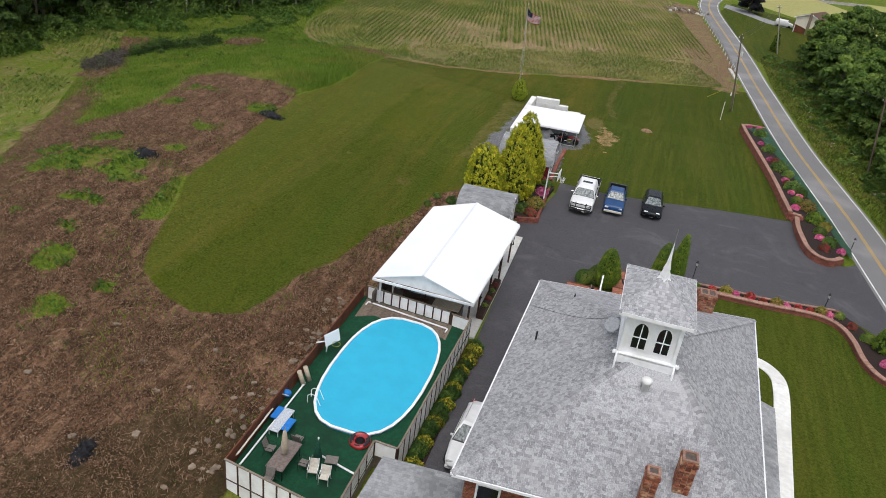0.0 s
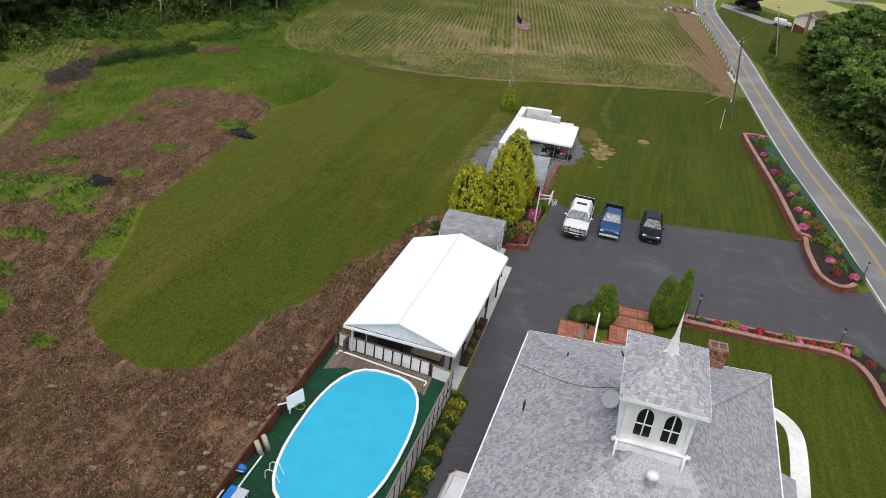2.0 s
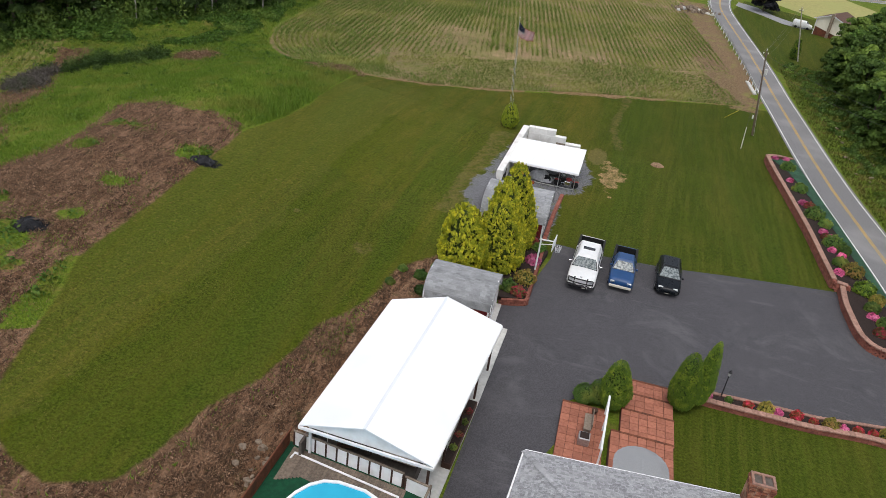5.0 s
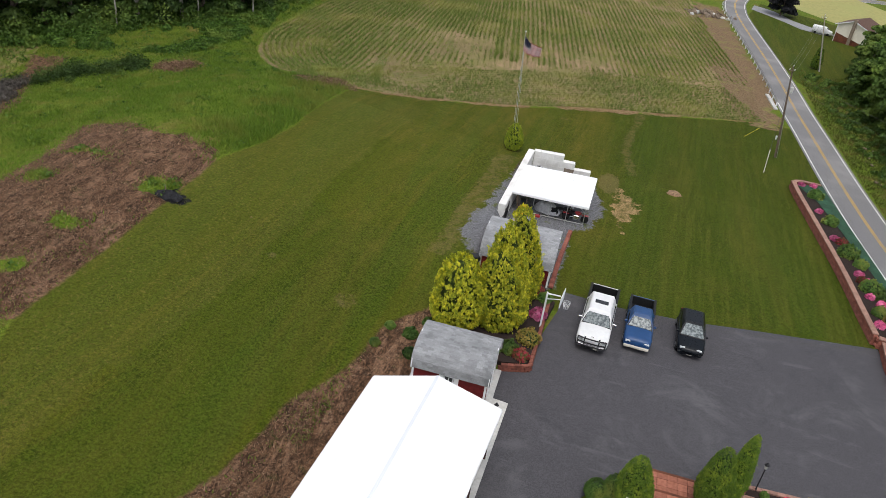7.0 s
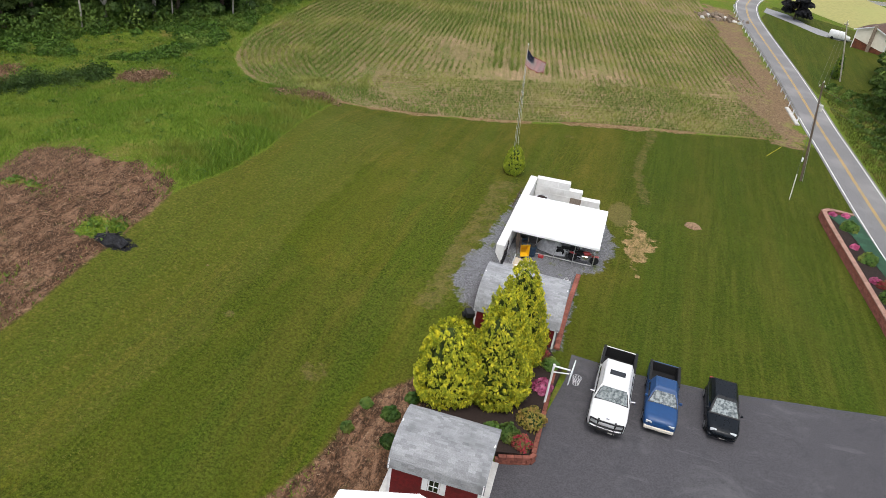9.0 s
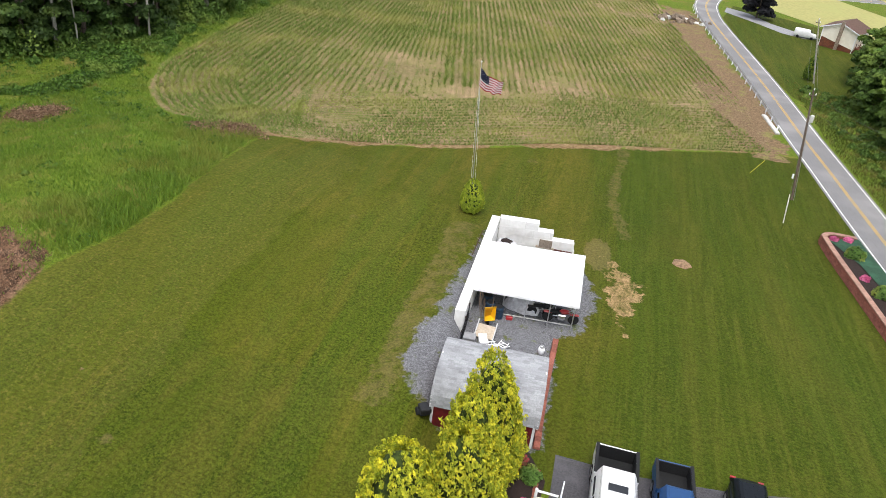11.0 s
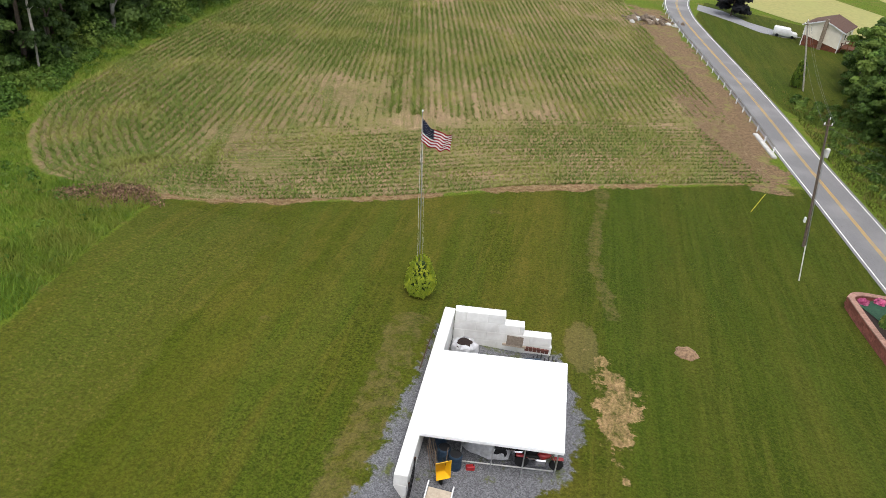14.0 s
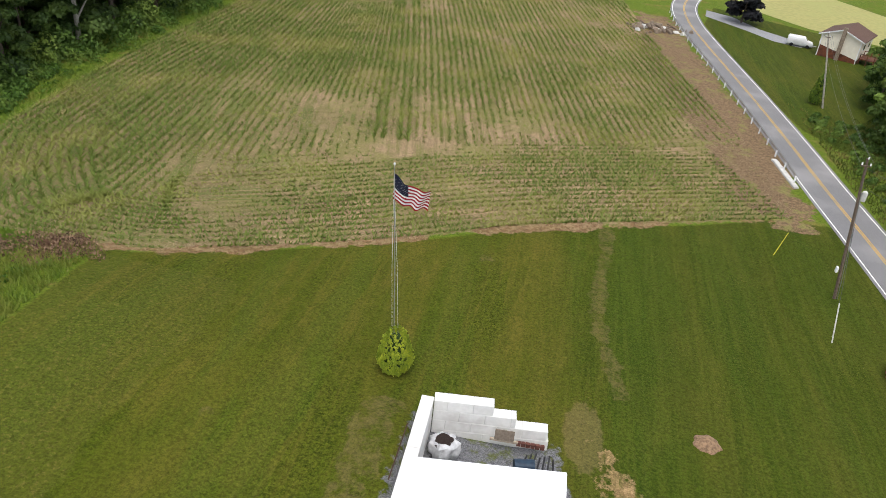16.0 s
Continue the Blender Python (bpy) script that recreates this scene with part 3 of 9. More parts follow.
zones["field"] = np.maximum(inside(FIELD, fx, fy) - 0.15 + 0.3 * wob, np.minimum(inside(CROP_HILL, fx, fy), -0.05) + 0.25 * wob)
zones["earth"] = np.maximum(0.5 * inside(SHOULDER, fx, fy) + 0.5 * wob, 1.2 * (1 - np.hypot((fx - 14.6) / 1.6, (fy - 116) / 0.9)) + 0.3 * wob)
zones["sand"] = inside(SAND, fx, fy) * 0.9 + 0.75 * wob - 0.35
zones["gravel"] = inside(GRAVEL, fx, fy) + 0.35 * wob
brown = np.max([inside(b, fx, fy) for b in BROWNS], 0) + 1.3 * warp + 0.7 * wob
def patchy(x, y):
    """Negative inside the ragged green patches of the scrub."""
    v = np.full(np.shape(x), 9.0)
    for cx, cy, rx, ry in GREENS:
        v = np.minimum(v, 1.5 * (np.hypot((x - cx) / rx, (y - cy) / ry) - 1))
    return v + 0.9 * rough_noise(x, y, 1.0, 9.0) + 0.7 * rough_noise(x, y, 2.6, 10.0)


brown = np.minimum(brown, patchy(fx, fy))
edge = inside(LAWN, fx, fy)
brown = np.where((edge > -2.2) & (fy < 60) & (fx < -15) & (np.hypot((fx + 31.0) / 1.6, (fy - 43.5) / 4.2) > 1), np.maximum(brown, 0.9 + 0.9 * wob + 0.3 * warp), brown)
zones["brown"] = brown
dark = np.full(fx.shape, -9.0)
for (cx, cy), rx, ry in DARKS:
    dark = np.maximum(dark, 1.5 * (1 - np.hypot((fx - cx) / rx, (fy - cy) / ry)) + 0.3 * wob)
zones["burnt"] = dark
zones["pale"] = 0.8 * np.minimum(fx + 33, -25.2 - fx + 0.06 * (fy - 48)) - 8 * (fy > 95) + 0.5 * warp
zones["olive"] = np.minimum(0.35 * (27 - fy), 0.4 * (fx + 22)) + 0.9 * warp
zones["deep"] = 0.5 * np.minimum(np.minimum(fx + 25.6 - 0.06 * (fy - 48), -18.4 - fx + 0.12 * (fy - 40)), 0.35 * (68 - fy)) + 0.3 * warp
worn = 0.9 - np.abs(fx + 1.1 - 0.5 * np.sin(fy * 0.3)) * 1.9
worn = np.where((fy > 91) & (fy < 112), worn, -9) + 0.5 * wob
worn = np.maximum(worn, np.where((fy > 66) & (fy < 88), 1 - np.abs(fx + 13.4 - 0.06 * (fy - 70)) * 1.1, -9) + 0.5 * wob)
for (cx, cy, r) in ((-23.5, 60, 0.5), (-17.6, 58.5, 0.7), (-9, 104, 0.6), (2, 96, 0.4), (-20, 84, 0.4)):
    worn = np.maximum(worn, 0.8 - np.hypot(fx - cx, fy - cy) / r + 0.4 * wob)
zones["worn"] = worn
zones["strip"] = 0.55 - np.abs(inside(FIELD, fx, fy) - 0.15) * 1.4 - 9 * ((fx < -37) | (fy > 117.4)) + 0.7 * wob + 0.5 * warp
zones["rank"] = 0.12 * (-26 - fx - 0.2 * (fy - 115)) + 0.7 * warp
zones["headland"] = 13.5 - np.abs(inside(FIELD, fx, fy)) - 30 * ((fy > 150) | (fx < -32)) + 0.8 * wob
zones["blob"] = 2 * (1 - np.hypot((fx + 2.75) / 1.0, (fy - 88.2) / 2.6)) + 0.2 * wob
fz = gz(fx, fy) + np.where(fine, 0.05 * rough_noise(fx, fy, 0.8, 3.0) * (zones["lawn"] < -0.3) * (fx < -15.5), 0)
ny, nx = gx.shape
idx = np.arange(nx * ny).reshape(ny, nx)
quads = np.stack([idx[:-1, :-1], idx[:-1, 1:], idx[1:, 1:], idx[1:, :-1]], -1).reshape(-1, 4)
me = bpy.data.meshes.new("ground")
me.from_pydata(np.stack([fx, fy, fz], 1).tolist(), [], quads.tolist())
for key, v in zones.items():
    me.attributes.new(key, "FLOAT", "POINT").data.foreach_set("value", np.clip(0.5 + v * 0.5, 0, 1).astype(np.float32))
me.shade_smooth()
ground = tagged(new("ground", me), "mown lawn, dry brown scrub and young crop rows on one slope", "ground", kind="structure")


def ground_material():
    m, nt, p, geo = shader("ground_cover")
    pos = geo.outputs["Position"]

    def zone(key, soft=0.55, scale=1.6):
        a = nt.nodes.new("ShaderNodeAttribute")
        a.attribute_name = key
        n = calc(nt, "MULTIPLY_ADD", noisy(nt, pos, scale, 5, 0.7), soft * 2, -soft)
        return ramp(nt, calc(nt, "ADD", a.outputs["Fac"], n), 0.42, 0.58)

    def along(turn, sx, sy, scale, detail=4, rough=0.6, dist=0.0):
        n = nt.nodes.new("ShaderNodeMapping")
        n.vector_type = "TEXTURE"
        n.inputs["Rotation"].default_value = (0, 0, radians(turn))
        n.inputs["Scale"].default_value = (1 / sx, 1 / sy, 5)
        nt.links.new(pos, n.inputs["Vector"])
        return noisy(nt, n.outputs[0], scale, detail, rough, dist)

    def some(v, k):
        return calc(nt, "MULTIPLY", v, k)

    fine = noisy(nt, pos, 7, 6, 0.85)
    mid = noisy(nt, pos, 2.2, 5, 0.7)
    broad = noisy(nt, pos, 0.11, 4, 0.6)
    # meadow
    col = mixer(nt, ramp(nt, fine, 0.38, 0.62), MEADOW[0], MEADOW[1])
    col = mixer(nt, ramp(nt, noisy(nt, pos, 0.3, 5, 0.7), 0.5, 0.68), col, MEADOW[2])
    # scrub: drifts of dead stalks over bare soil, drawn out down the slope
    drift = along(4, 0.9, 0.28, 1.0, 6, 0.72, 1.4)
    b = mixer(nt, ramp(nt, along(3, 5.0, 2.0, 1.0, 6, 0.82, 1.4), 0.4, 0.6), SCRUB[0], SCRUB[1])
    b = mixer(nt, some(ramp(nt, drift, 0.48, 0.62), 0.75), b, SCRUB[2])
    b = mixer(nt, some(ramp(nt, along(-25, 7.0, 2.2, 1.0, 5, 0.8, 1.5), 0.57, 0.66), 0.7), b, SCRUB[3])
    b = mixer(nt, some(ramp(nt, noisy(nt, pos, 1.7, 6, 0.85, 0.8), 0.5, 0.6), 0.7), b, (0.022, 0.013, 0.009))
    b = mixer(nt, some(ramp(nt, calc(nt, "SUBTRACT", 1.0, drift), 0.5, 0.62), 0.45), b, (0.034, 0.022, 0.013))
    b = mixer(nt, some(ramp(nt, noisy(nt, pos, 0.7, 6, 0.8, 0.5), 0.56, 0.66), 0.6), b, (0.045, 0.055, 0.013))
    b = mixer(nt, some(ramp(nt, noisy(nt, pos, 0.23, 5, 0.7, 0.6), 0.55, 0.68), 0.6), b, (0.095, 0.055, 0.031))
    b = mixer(nt, some(calc(nt, "MULTIPLY", zone("olive", 0.8, 0.4), ramp(nt, mid, 0.25, 0.55)), 0.75), b, (0.036, 0.029, 0.012))
    col = mixer(nt, zone("brown", 0.7, 0.8), col, b)
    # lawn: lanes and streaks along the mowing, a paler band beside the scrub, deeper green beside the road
    sep = nt.nodes.new("ShaderNodeSeparateXYZ")
    nt.links.new(pos, sep.inputs[0])
    right = ramp(nt, calc(nt, "ADD", sep.outputs[0], calc(nt, "MULTIPLY", broad, 12.0)), -3.0, 7.0)
    lane = along(-2, 0.3, 0.018, 1.0, 3, 0.55, 0.5)
    streak = along(-3, 1.7, 0.1, 1.0, 5, 0.7, 0.7)
    g = mixer(nt, ramp(nt, fine, 0.36, 0.64), LAWNS[0], LAWNS[1])
    g = mixer(nt, some(ramp(nt, mid, 0.42, 0.66), 0.4), g, LAWNS[2])
    g = mixer(nt, some(ramp(nt, lane, 0.44, 0.6), 0.5), g, LAWNS[3])
    g = mixer(nt, some(ramp(nt, streak, 0.48, 0.62), 0.5), g, LAWNS[3])
    g = mixer(nt, some(ramp(nt, noisy(nt, pos, 0.09, 6, 0.7, 1.0), 0.5, 0.68), 0.5), g, LAWNS[3])
    g = mixer(nt, some(ramp(nt, along(-4, 0.16, 0.05, 1.0, 5, 0.65, 0.6), 0.44, 0.6), 0.6), g, LAWNS[6])
    g = mixer(nt, some(ramp(nt, noisy(nt, pos, 1.3, 5, 0.75, 0.4), 0.5, 0.66), 0.3), g, LAWNS[4])
    g = mixer(nt, some(ramp(nt, along(-1, 0.22, 0.02, 1.0, 4, 0.6, 0.8), 0.47, 0.6), 0.42), g, mixer(nt, ramp(nt, fine, 0.36, 0.64), (0.02, 0.042, 0.003), (0.075, 0.115, 0.01)))
    g = mixer(nt, some(right, 0.5), g, mixer(nt, ramp(nt, streak, 0.38, 0.62), (0.024, 0.046, 0.004), (0.045, 0.068, 0.007)))
    g = mixer(nt, some(ramp(nt, noisy(nt, pos, 5.5, 4, 0.7), 0.54, 0.68), 0.4), g, LAWNS[4])
    g = mixer(nt, some(zone("deep", 0.7, 0.3), 0.3), g, mixer(nt, ramp(nt, fine, 0.36, 0.64), (0.014, 0.03, 0.003), (0.054, 0.085, 0.009)))
    pale = zone("pale", 0.55, 0.3)
    g = mixer(nt, some(pale, 0.22), g, (0.105, 0.104, 0.02))
    speck = calc(nt, "MULTIPLY", ramp(nt, noisy(nt, pos, 4.2, 5, 0.75), 0.52, 0.66), calc(nt, "MULTIPLY_ADD", pale, 0.28, 0.1))
    g = mixer(nt, speck, g, LAWNS[5])
    thin = calc(nt, "MULTIPLY", zone("worn", 0.7, 1.2), ramp(nt, noisy(nt, pos, 1.4, 6, 0.75), 0.36, 0.6))
    g = mixer(nt, some(thin, 0.45), g, (0.165, 0.12, 0.05))
    g = mixer(nt, some(zone("blob", 0.35, 2.0), 0.36), g, (0.2, 0.145, 0.065))
    col = mixer(nt, zone("lawn", 0.1, 3.0), col, g)
    # field: straw, soil and thin green drawn out along the rows
    rows = along(9, 1.4, 0.09, 1.0, 5, 0.7, 0.4)
    turns = along(25, 0.07, 1.5, 1.0, 5, 0.7, 0.4)
    lie = nt.nodes.new("ShaderNodeMix")
    nt.links.new(zone("headland", 0.3, 0.6), lie.inputs[0])
    nt.links.new(rows, lie.inputs[2])
    nt.links.new(turns, lie.inputs[3])
    f = mixer(nt, ramp(nt, noisy(nt, pos, 6, 6, 0.8), 0.38, 0.62), FIELDS[0], FIELDS[1])
    f = mixer(nt, some(ramp(nt, lie.outputs[0], 0.47, 0.6), 0.75), f, FIELDS[2])
    f = mixer(nt, some(ramp(nt, calc(nt, "SUBTRACT", 1.0, lie.outputs[0]), 0.5, 0.62), 0.5), f, (0.4, 0.29, 0.17))
    f = mixer(nt, some(ramp(nt, noisy(nt, pos, 0.2, 6, 0.75), 0.42, 0.6), 0.85), f, FIELDS[3])
    f = mixer(nt, some(zone("rank", 0.8, 0.5), 0.6), f, mixer(nt, ramp(nt, lie.outputs[0], 0.45, 0.6), (0.17, 0.14, 0.06), (0.085, 0.115, 0.022)))
    col = mixer(nt, zone("field", 0.35, 1.3), col, f)
    col = mixer(nt, some(zone("strip", 0.6, 0.9), 0.85), col, mixer(nt, ramp(nt, mid, 0.4, 0.6), (0.17, 0.095, 0.05), (0.27, 0.18, 0.1)))
    e = mixer(nt, ramp(nt, noisy(nt, pos, 3, 6, 0.8), 0.38, 0.62), EARTH[0], EARTH[1])
    e = mixer(nt, ramp(nt, noisy(nt, pos, 0.6, 5, 0.7), 0.52, 0.66), e, FIELDS[3])
    col = mixer(nt, zone("earth", 0.95, 0.5), col, e)
    sand = mixer(nt, ramp(nt, noisy(nt, pos, 3, 6, 0.8), 0.38, 0.62), (0.41, 0.27, 0.135), (0.24, 0.155, 0.075))
    col = mixer(nt, some(calc(nt, "MULTIPLY", zone("sand", 0.95, 1.2), ramp(nt, along(-6, 1.6, 0.7, 1.0, 6, 0.8, 0.6), 0.3, 0.62)), 0.95), col, sand)
    k = mixer(nt, ramp(nt, noisy(nt, pos, 16, 4, 0.8), 0.36, 0.64), (0.21, 0.21, 0.22), (0.085, 0.085, 0.092))
    k = mixer(nt, ramp(nt, noisy(nt, pos, 0.9, 4, 0.7), 0.55, 0.68), k, (0.1, 0.115, 0.04))
    col = mixer(nt, zone("gravel", 0.55, 1.4), col, k)
    col = mixer(nt, zone("burnt", 0.5, 2.5), col, (0.014, 0.014, 0.016))
    tone = nt.nodes.new("ShaderNodeCombineColor")
    grain = calc(nt, "MULTIPLY_ADD", ramp(nt, noisy(nt, pos, 6.5, 6, 0.85), 0.36, 0.64), 0.6, 0.7)
    for i in range(3):
        nt.links.new(grain, tone.inputs[i])
    col = mixer(nt, 1.0, col, tone.outputs[0], "MULTIPLY")
    nt.links.new(col, p.inputs["Base Color"])
    p.inputs["Roughness"].default_value, p.inputs["Specular IOR Level"].default_value = 0.95, 0.1
    bumped(nt, p, noisy(nt, pos, 14, 5, 0.7), 0.7, 0.05)
    return m


MEADOW = ((0.06, 0.1, 0.009), (0.13, 0.172, 0.017), (0.16, 0.135, 0.035))
SCRUB = ((0.166, 0.0888, 0.0498), (0.0349, 0.0199, 0.0116), (0.2324, 0.1378, 0.0847), (0.3984, 0.2905, 0.1992))
LAWNS = ((0.0158, 0.0264, 0.0018), (0.0943, 0.1074, 0.0087), (0.0851, 0.0892, 0.0087), (0.1203, 0.1019, 0.016), (0.0241, 0.0419, 0.0022), (0.1757, 0.1365, 0.035), (0.0555, 0.0728, 0.004))
FIELDS = ((0.37, 0.255, 0.15), (0.165, 0.118, 0.065), (0.14, 0.143, 0.042), (0.19, 0.172, 0.06))
EARTH = ((0.23, 0.155, 0.088), (0.12, 0.08, 0.046))
ground.data.materials.append(ground_material())

# ---------------------------------------------------------------- paved surfaces
ROAD = curve_line([(36, -10), (31, 12), (27.4, 32), (25.2, 48), (23.9, 63), (23.2, 73), (22.2, 83), (21.4, 91), (20.9, 98), (20.4, 106), (19.9, 115), (19.3, 125), (18.9, 135), (18.2, 148), (17.2, 162), (16.2, 176), (15.8, 187), (16.8, 199), (20.4, 210), (28, 218), (42, 226), (70, 236)], 1.5)
ribbon("road", ROAD, -2.25, 2.25, 0.03, "road", label="worn grey two-lane asphalt road bending past the field", category="road")
ribbon("road_edge_line", ROAD, -2.0, -1.89, 0.036, "line_white", label="worn white line along the road's edge", category="road marking")
ribbon("road_edge_line", ROAD, 1.89, 2.0, 0.036, "line_white", label="worn white line along the road's edge", category="road marking")
for o in (-0.15, 0.04):
    ribbon("road_centre_line", ROAD, o, o + 0.1, 0.036, "line_yellow", label="double yellow line along the road's middle", category="road marking")
LOT = [(-6.9, -40), (-6.9, 27), (-6.6, 38), (-6.35, 46), (-6.3, 53.2), (-7.1, 53.4), (-7.1, 56.6), (-5.5, 57), (-5.2, 61), (-4.6, 64), (-4.5, 66.5), (-1, 66.2), (4, 66.6), (11, 68), (17.2, 69.8), (17.6, 65), (19, 62), (20.8, 62.6), (21.8, 63.5),
       (23.0, 50.6), (20.8, 51.6), (18.4, 53.9), (15, 53.0), (11.7, 52.5), (6.6, 52.1), (4.3, 51.8), (1.6, 51.6), (0.4, 50.4), (-1.5, 48.4), (-1.8, 44.8), (-3.0, 42), (-3.4, -40)]
sheet("driveway", LOT, 0.025, "asphalt", "dark grey asphalt driveway and car park with pale scuffs", "driveway", 2.5, thick=0.06)
FARDRIVE = [(19.3, 192), (20.3, 197), (24, 194), (27, 187), (30.5, 183), (34, 180), (31, 178), (27.5, 180), (24.5, 185)]
sheet("farm_drive", FARDRIVE, 0.03, "gravel_drive", "pale gravel drive to a house across the road", "driveway", 3)
far_a = sheet("far_field", [(24, 232), (27, 205), (36, 192), (52, 181), (70, 172), (84, 180), (60, 200), (44, 235)], 0.05, "grain", "pale yellow grain strip beyond the road", "field", 8)
far_b = sheet("far_field", [(60, 236), (66, 206), (92, 184), (110, 190), (90, 240)], 0.05, "grain", "pale yellow grain strip beyond the road", "field", 8)

# ---------------------------------------------------------------- house
FL, FR, NR, NL = Vector((-3.3, 37.15, 6.2)), Vector((8.57, 38.1, 6.2)), Vector((7.4, 21.25, 6.2)), Vector((-4.52, 21.05, 6.2))
APEX = Vector((2.58, 27.45, 10.38))


def roof_z(x, y):
    """The height of the hip roof's slopes over a place."""
    z = 99.0
    for a, b in ((NL, NR), (NR, FR), (FR, FL), (FL, NL)):
        n = (b - a).cross(APEX - a)
        z = min(z, a.z - (n.x * (x - a.x) + n.y * (y - a.y)) / n.z)
    return z


house = base("house", pose(2.0, 29.0, 0), "brick house with a grey shingled hip roof and white cupola", "house")
H0 = house.matrix_world.inverted()


def at_house(ob):
    """Hangs a part built in world places on the house."""
    ob.parent = house
    ob.matrix_parent_inverse = H0
    return ob


def tabs(bm, a, b, p, exposure=0.13, width=0.165, thick=0.012, top=1.0, only=None, gather=None):
    """Rows of shingle tabs on the slope from the eave a-b up to p (a point, or a ridge p[0]-p[1])."""
    pa, pb = (p if isinstance(p, tuple) else (p, p))
    mid = ((pa + pb) / 2 - (a + b) / 2)
    nrm = (b - a).cross(mid).normalized()
    if nrm.z < 0:
        nrm = -nrm
    rows = int(mid.length / exposure)
    rng = np.random.default_rng(rows)
    for k in range(int(rows * top)):
        t0, t1 = k / rows, (k + 1) / rows
        l0, r0, l1, r1 = a.lerp(pa, t0), b.lerp(pb, t0), a.lerp(pa, t1), b.lerp(pb, t1)
        ln = (r0 - l0).length
        if ln < 0.2:
            continue
        d = (r0 - l0) / ln
        u = -(k % 2) * width * 0.5 - rng.uniform(0, 0.06)
        while u < ln:
            u0, u1 = max(u, 0), min(u + width * rng.uniform(0.92, 1.05), ln)
            if u1 - u0 > 0.03:
                e0, e1 = (l1 - l0).dot(d), ln + (r1 - r0).dot(d)
                up = (l1 - l0) - d * (l1 - l0).dot(d)
                h = thick * rng.uniform(0.7, 1.5)
                c0, c1 = l0 + d * (u0 + 0.004), l0 + d * (u1 - 0.004)
                f0, f1 = l0 + up * 1.02 + d * min(max(u0 + 0.004, e0), e1), l0 + up * 1.02 + d * max(min(u1 - 0.004, e1), e0)
                pts = [c0 + nrm * h, c1 + nrm * h, f1 + nrm * 0.002, f0 + nrm * 0.002, c0, c1]
                if gather is not None and only(l0 + d * (u0 + u1) / 2, k):
                    gather.append(pts)
                else:
                    v = [bm.verts.new(q) for q in pts]
                    bm.faces.new((v[0], v[1], v[2], v[3]))
                    bm.faces.new((v[4], v[5], v[1], v[0]))
            u += width


def hip_caps(bm, a, p, size=0.34, step=0.15, top=1.0):
    n = int((p - a).length / step * top)
    d = (p - a).normalized()
    side = d.cross(Vector((0, 0, 1))).normalized()
    for k in range(n):
        c = a + d * (k * step)
        lift = Vector((0, 0, 0.02))
        q = [c - side * size / 2 - Vector((0, 0, 0.035)), c + lift * 1.6, c + side * size / 2 - Vector((0, 0, 0.035))]
        r = [v + d * step * 1.05 - Vector((0, 0, 0.012)) for v in q]
        v = [bm.verts.new(x) for x in q + r]
        bm.faces.new((v[0], v[1], v[4], v[3]))
        bm.faces.new((v[1], v[2], v[5], v[4]))
        bm.faces.new([bm.verts.new(x) for x in (q[0], q[2], q[1])])


def solid_pyramid(corners, apex, drop=0.18):
    bm = bmesh.new()
    t = [bm.verts.new(c) for c in corners]
    l = [bm.verts.new(c - Vector((0, 0, drop))) for c in corners]
    a = bm.verts.new(apex)
    for i in range(4):
        j = (i + 1) % 4
        bm.faces.new((t[i], t[j], a))
        bm.faces.new((l[i], l[j], t[j], t[i]))
    bm.faces.new(l[::-1])
    bmesh.ops.recalc_face_normals(bm, faces=bm.faces)
    return bm


cors = [NL, NR, FR, FL]
roof = at_house(part("roof", solid_pyramid(cors, APEX), "shingle", label="grey asphalt shingle hip roof"))
bm = bmesh.new()
near = []
for i in range(4):
    tabs(bm, cors[i], cors[(i + 1) % 4], APEX, top=0.93, gather=near, only=lambda q, k: 0.2 < q.x < 4.2 and 24.2 < q.y < 26.2)
for c in cors:
    hip_caps(bm, c, APEX, top=0.86)
tagged(part("shingle_course", bm, "shingle", roof), kind="stuff")
for i, pts in enumerate(near[:300]):
    c = sum(pts, Vector()) / 6
    s = rawpart("shingle", [q - c for q in pts], [(0, 1, 2, 3), (4, 5, 1, 0)], "shingle", roof)
    s.location = c
bm = bmesh.new()
for i in range(4):
    a, b = cors[i], cors[(i + 1) % 4]
    n = (b - a).cross(Vector((0, 0, 1))).normalized()
    beam(bm, a + n * 0.05 - Vector((0, 0, 0.08)), b + n * 0.05 - Vector((0, 0, 0.08)), 0.06, 0.12)
at_house(part("gutter", bm, "white_paint", label="white painted gutter"))

# walls under the eaves
cen = sum(cors, Vector()) / 4
win = [c + (cen - c).normalized() * 0.75 for c in cors]
bm = bmesh.new()
lo = [bm.verts.new((c.x, c.y, 0)) for c in win]
hi = [bm.verts.new((c.x, c.y, 6.06)) for c in win]
for i in range(4):
    bm.faces.new((lo[i], lo[(i + 1) % 4], hi[(i + 1) % 4], hi[i]))
bmesh.ops.recalc_face_normals(bm, faces=bm.faces)
walls = at_house(part("wall", bm, "mortar", label="red brick outer wall"))


def brick_data(material, sx, sy, sz, name="brick"):
    b = newbox(0, 0, 0, sx, sy, sz, bev=0.006)
    me = bpy.data.meshes.new(name)
    b.to_mesh(me)
    b.free()
    me.materials.append(M[material])
    return me


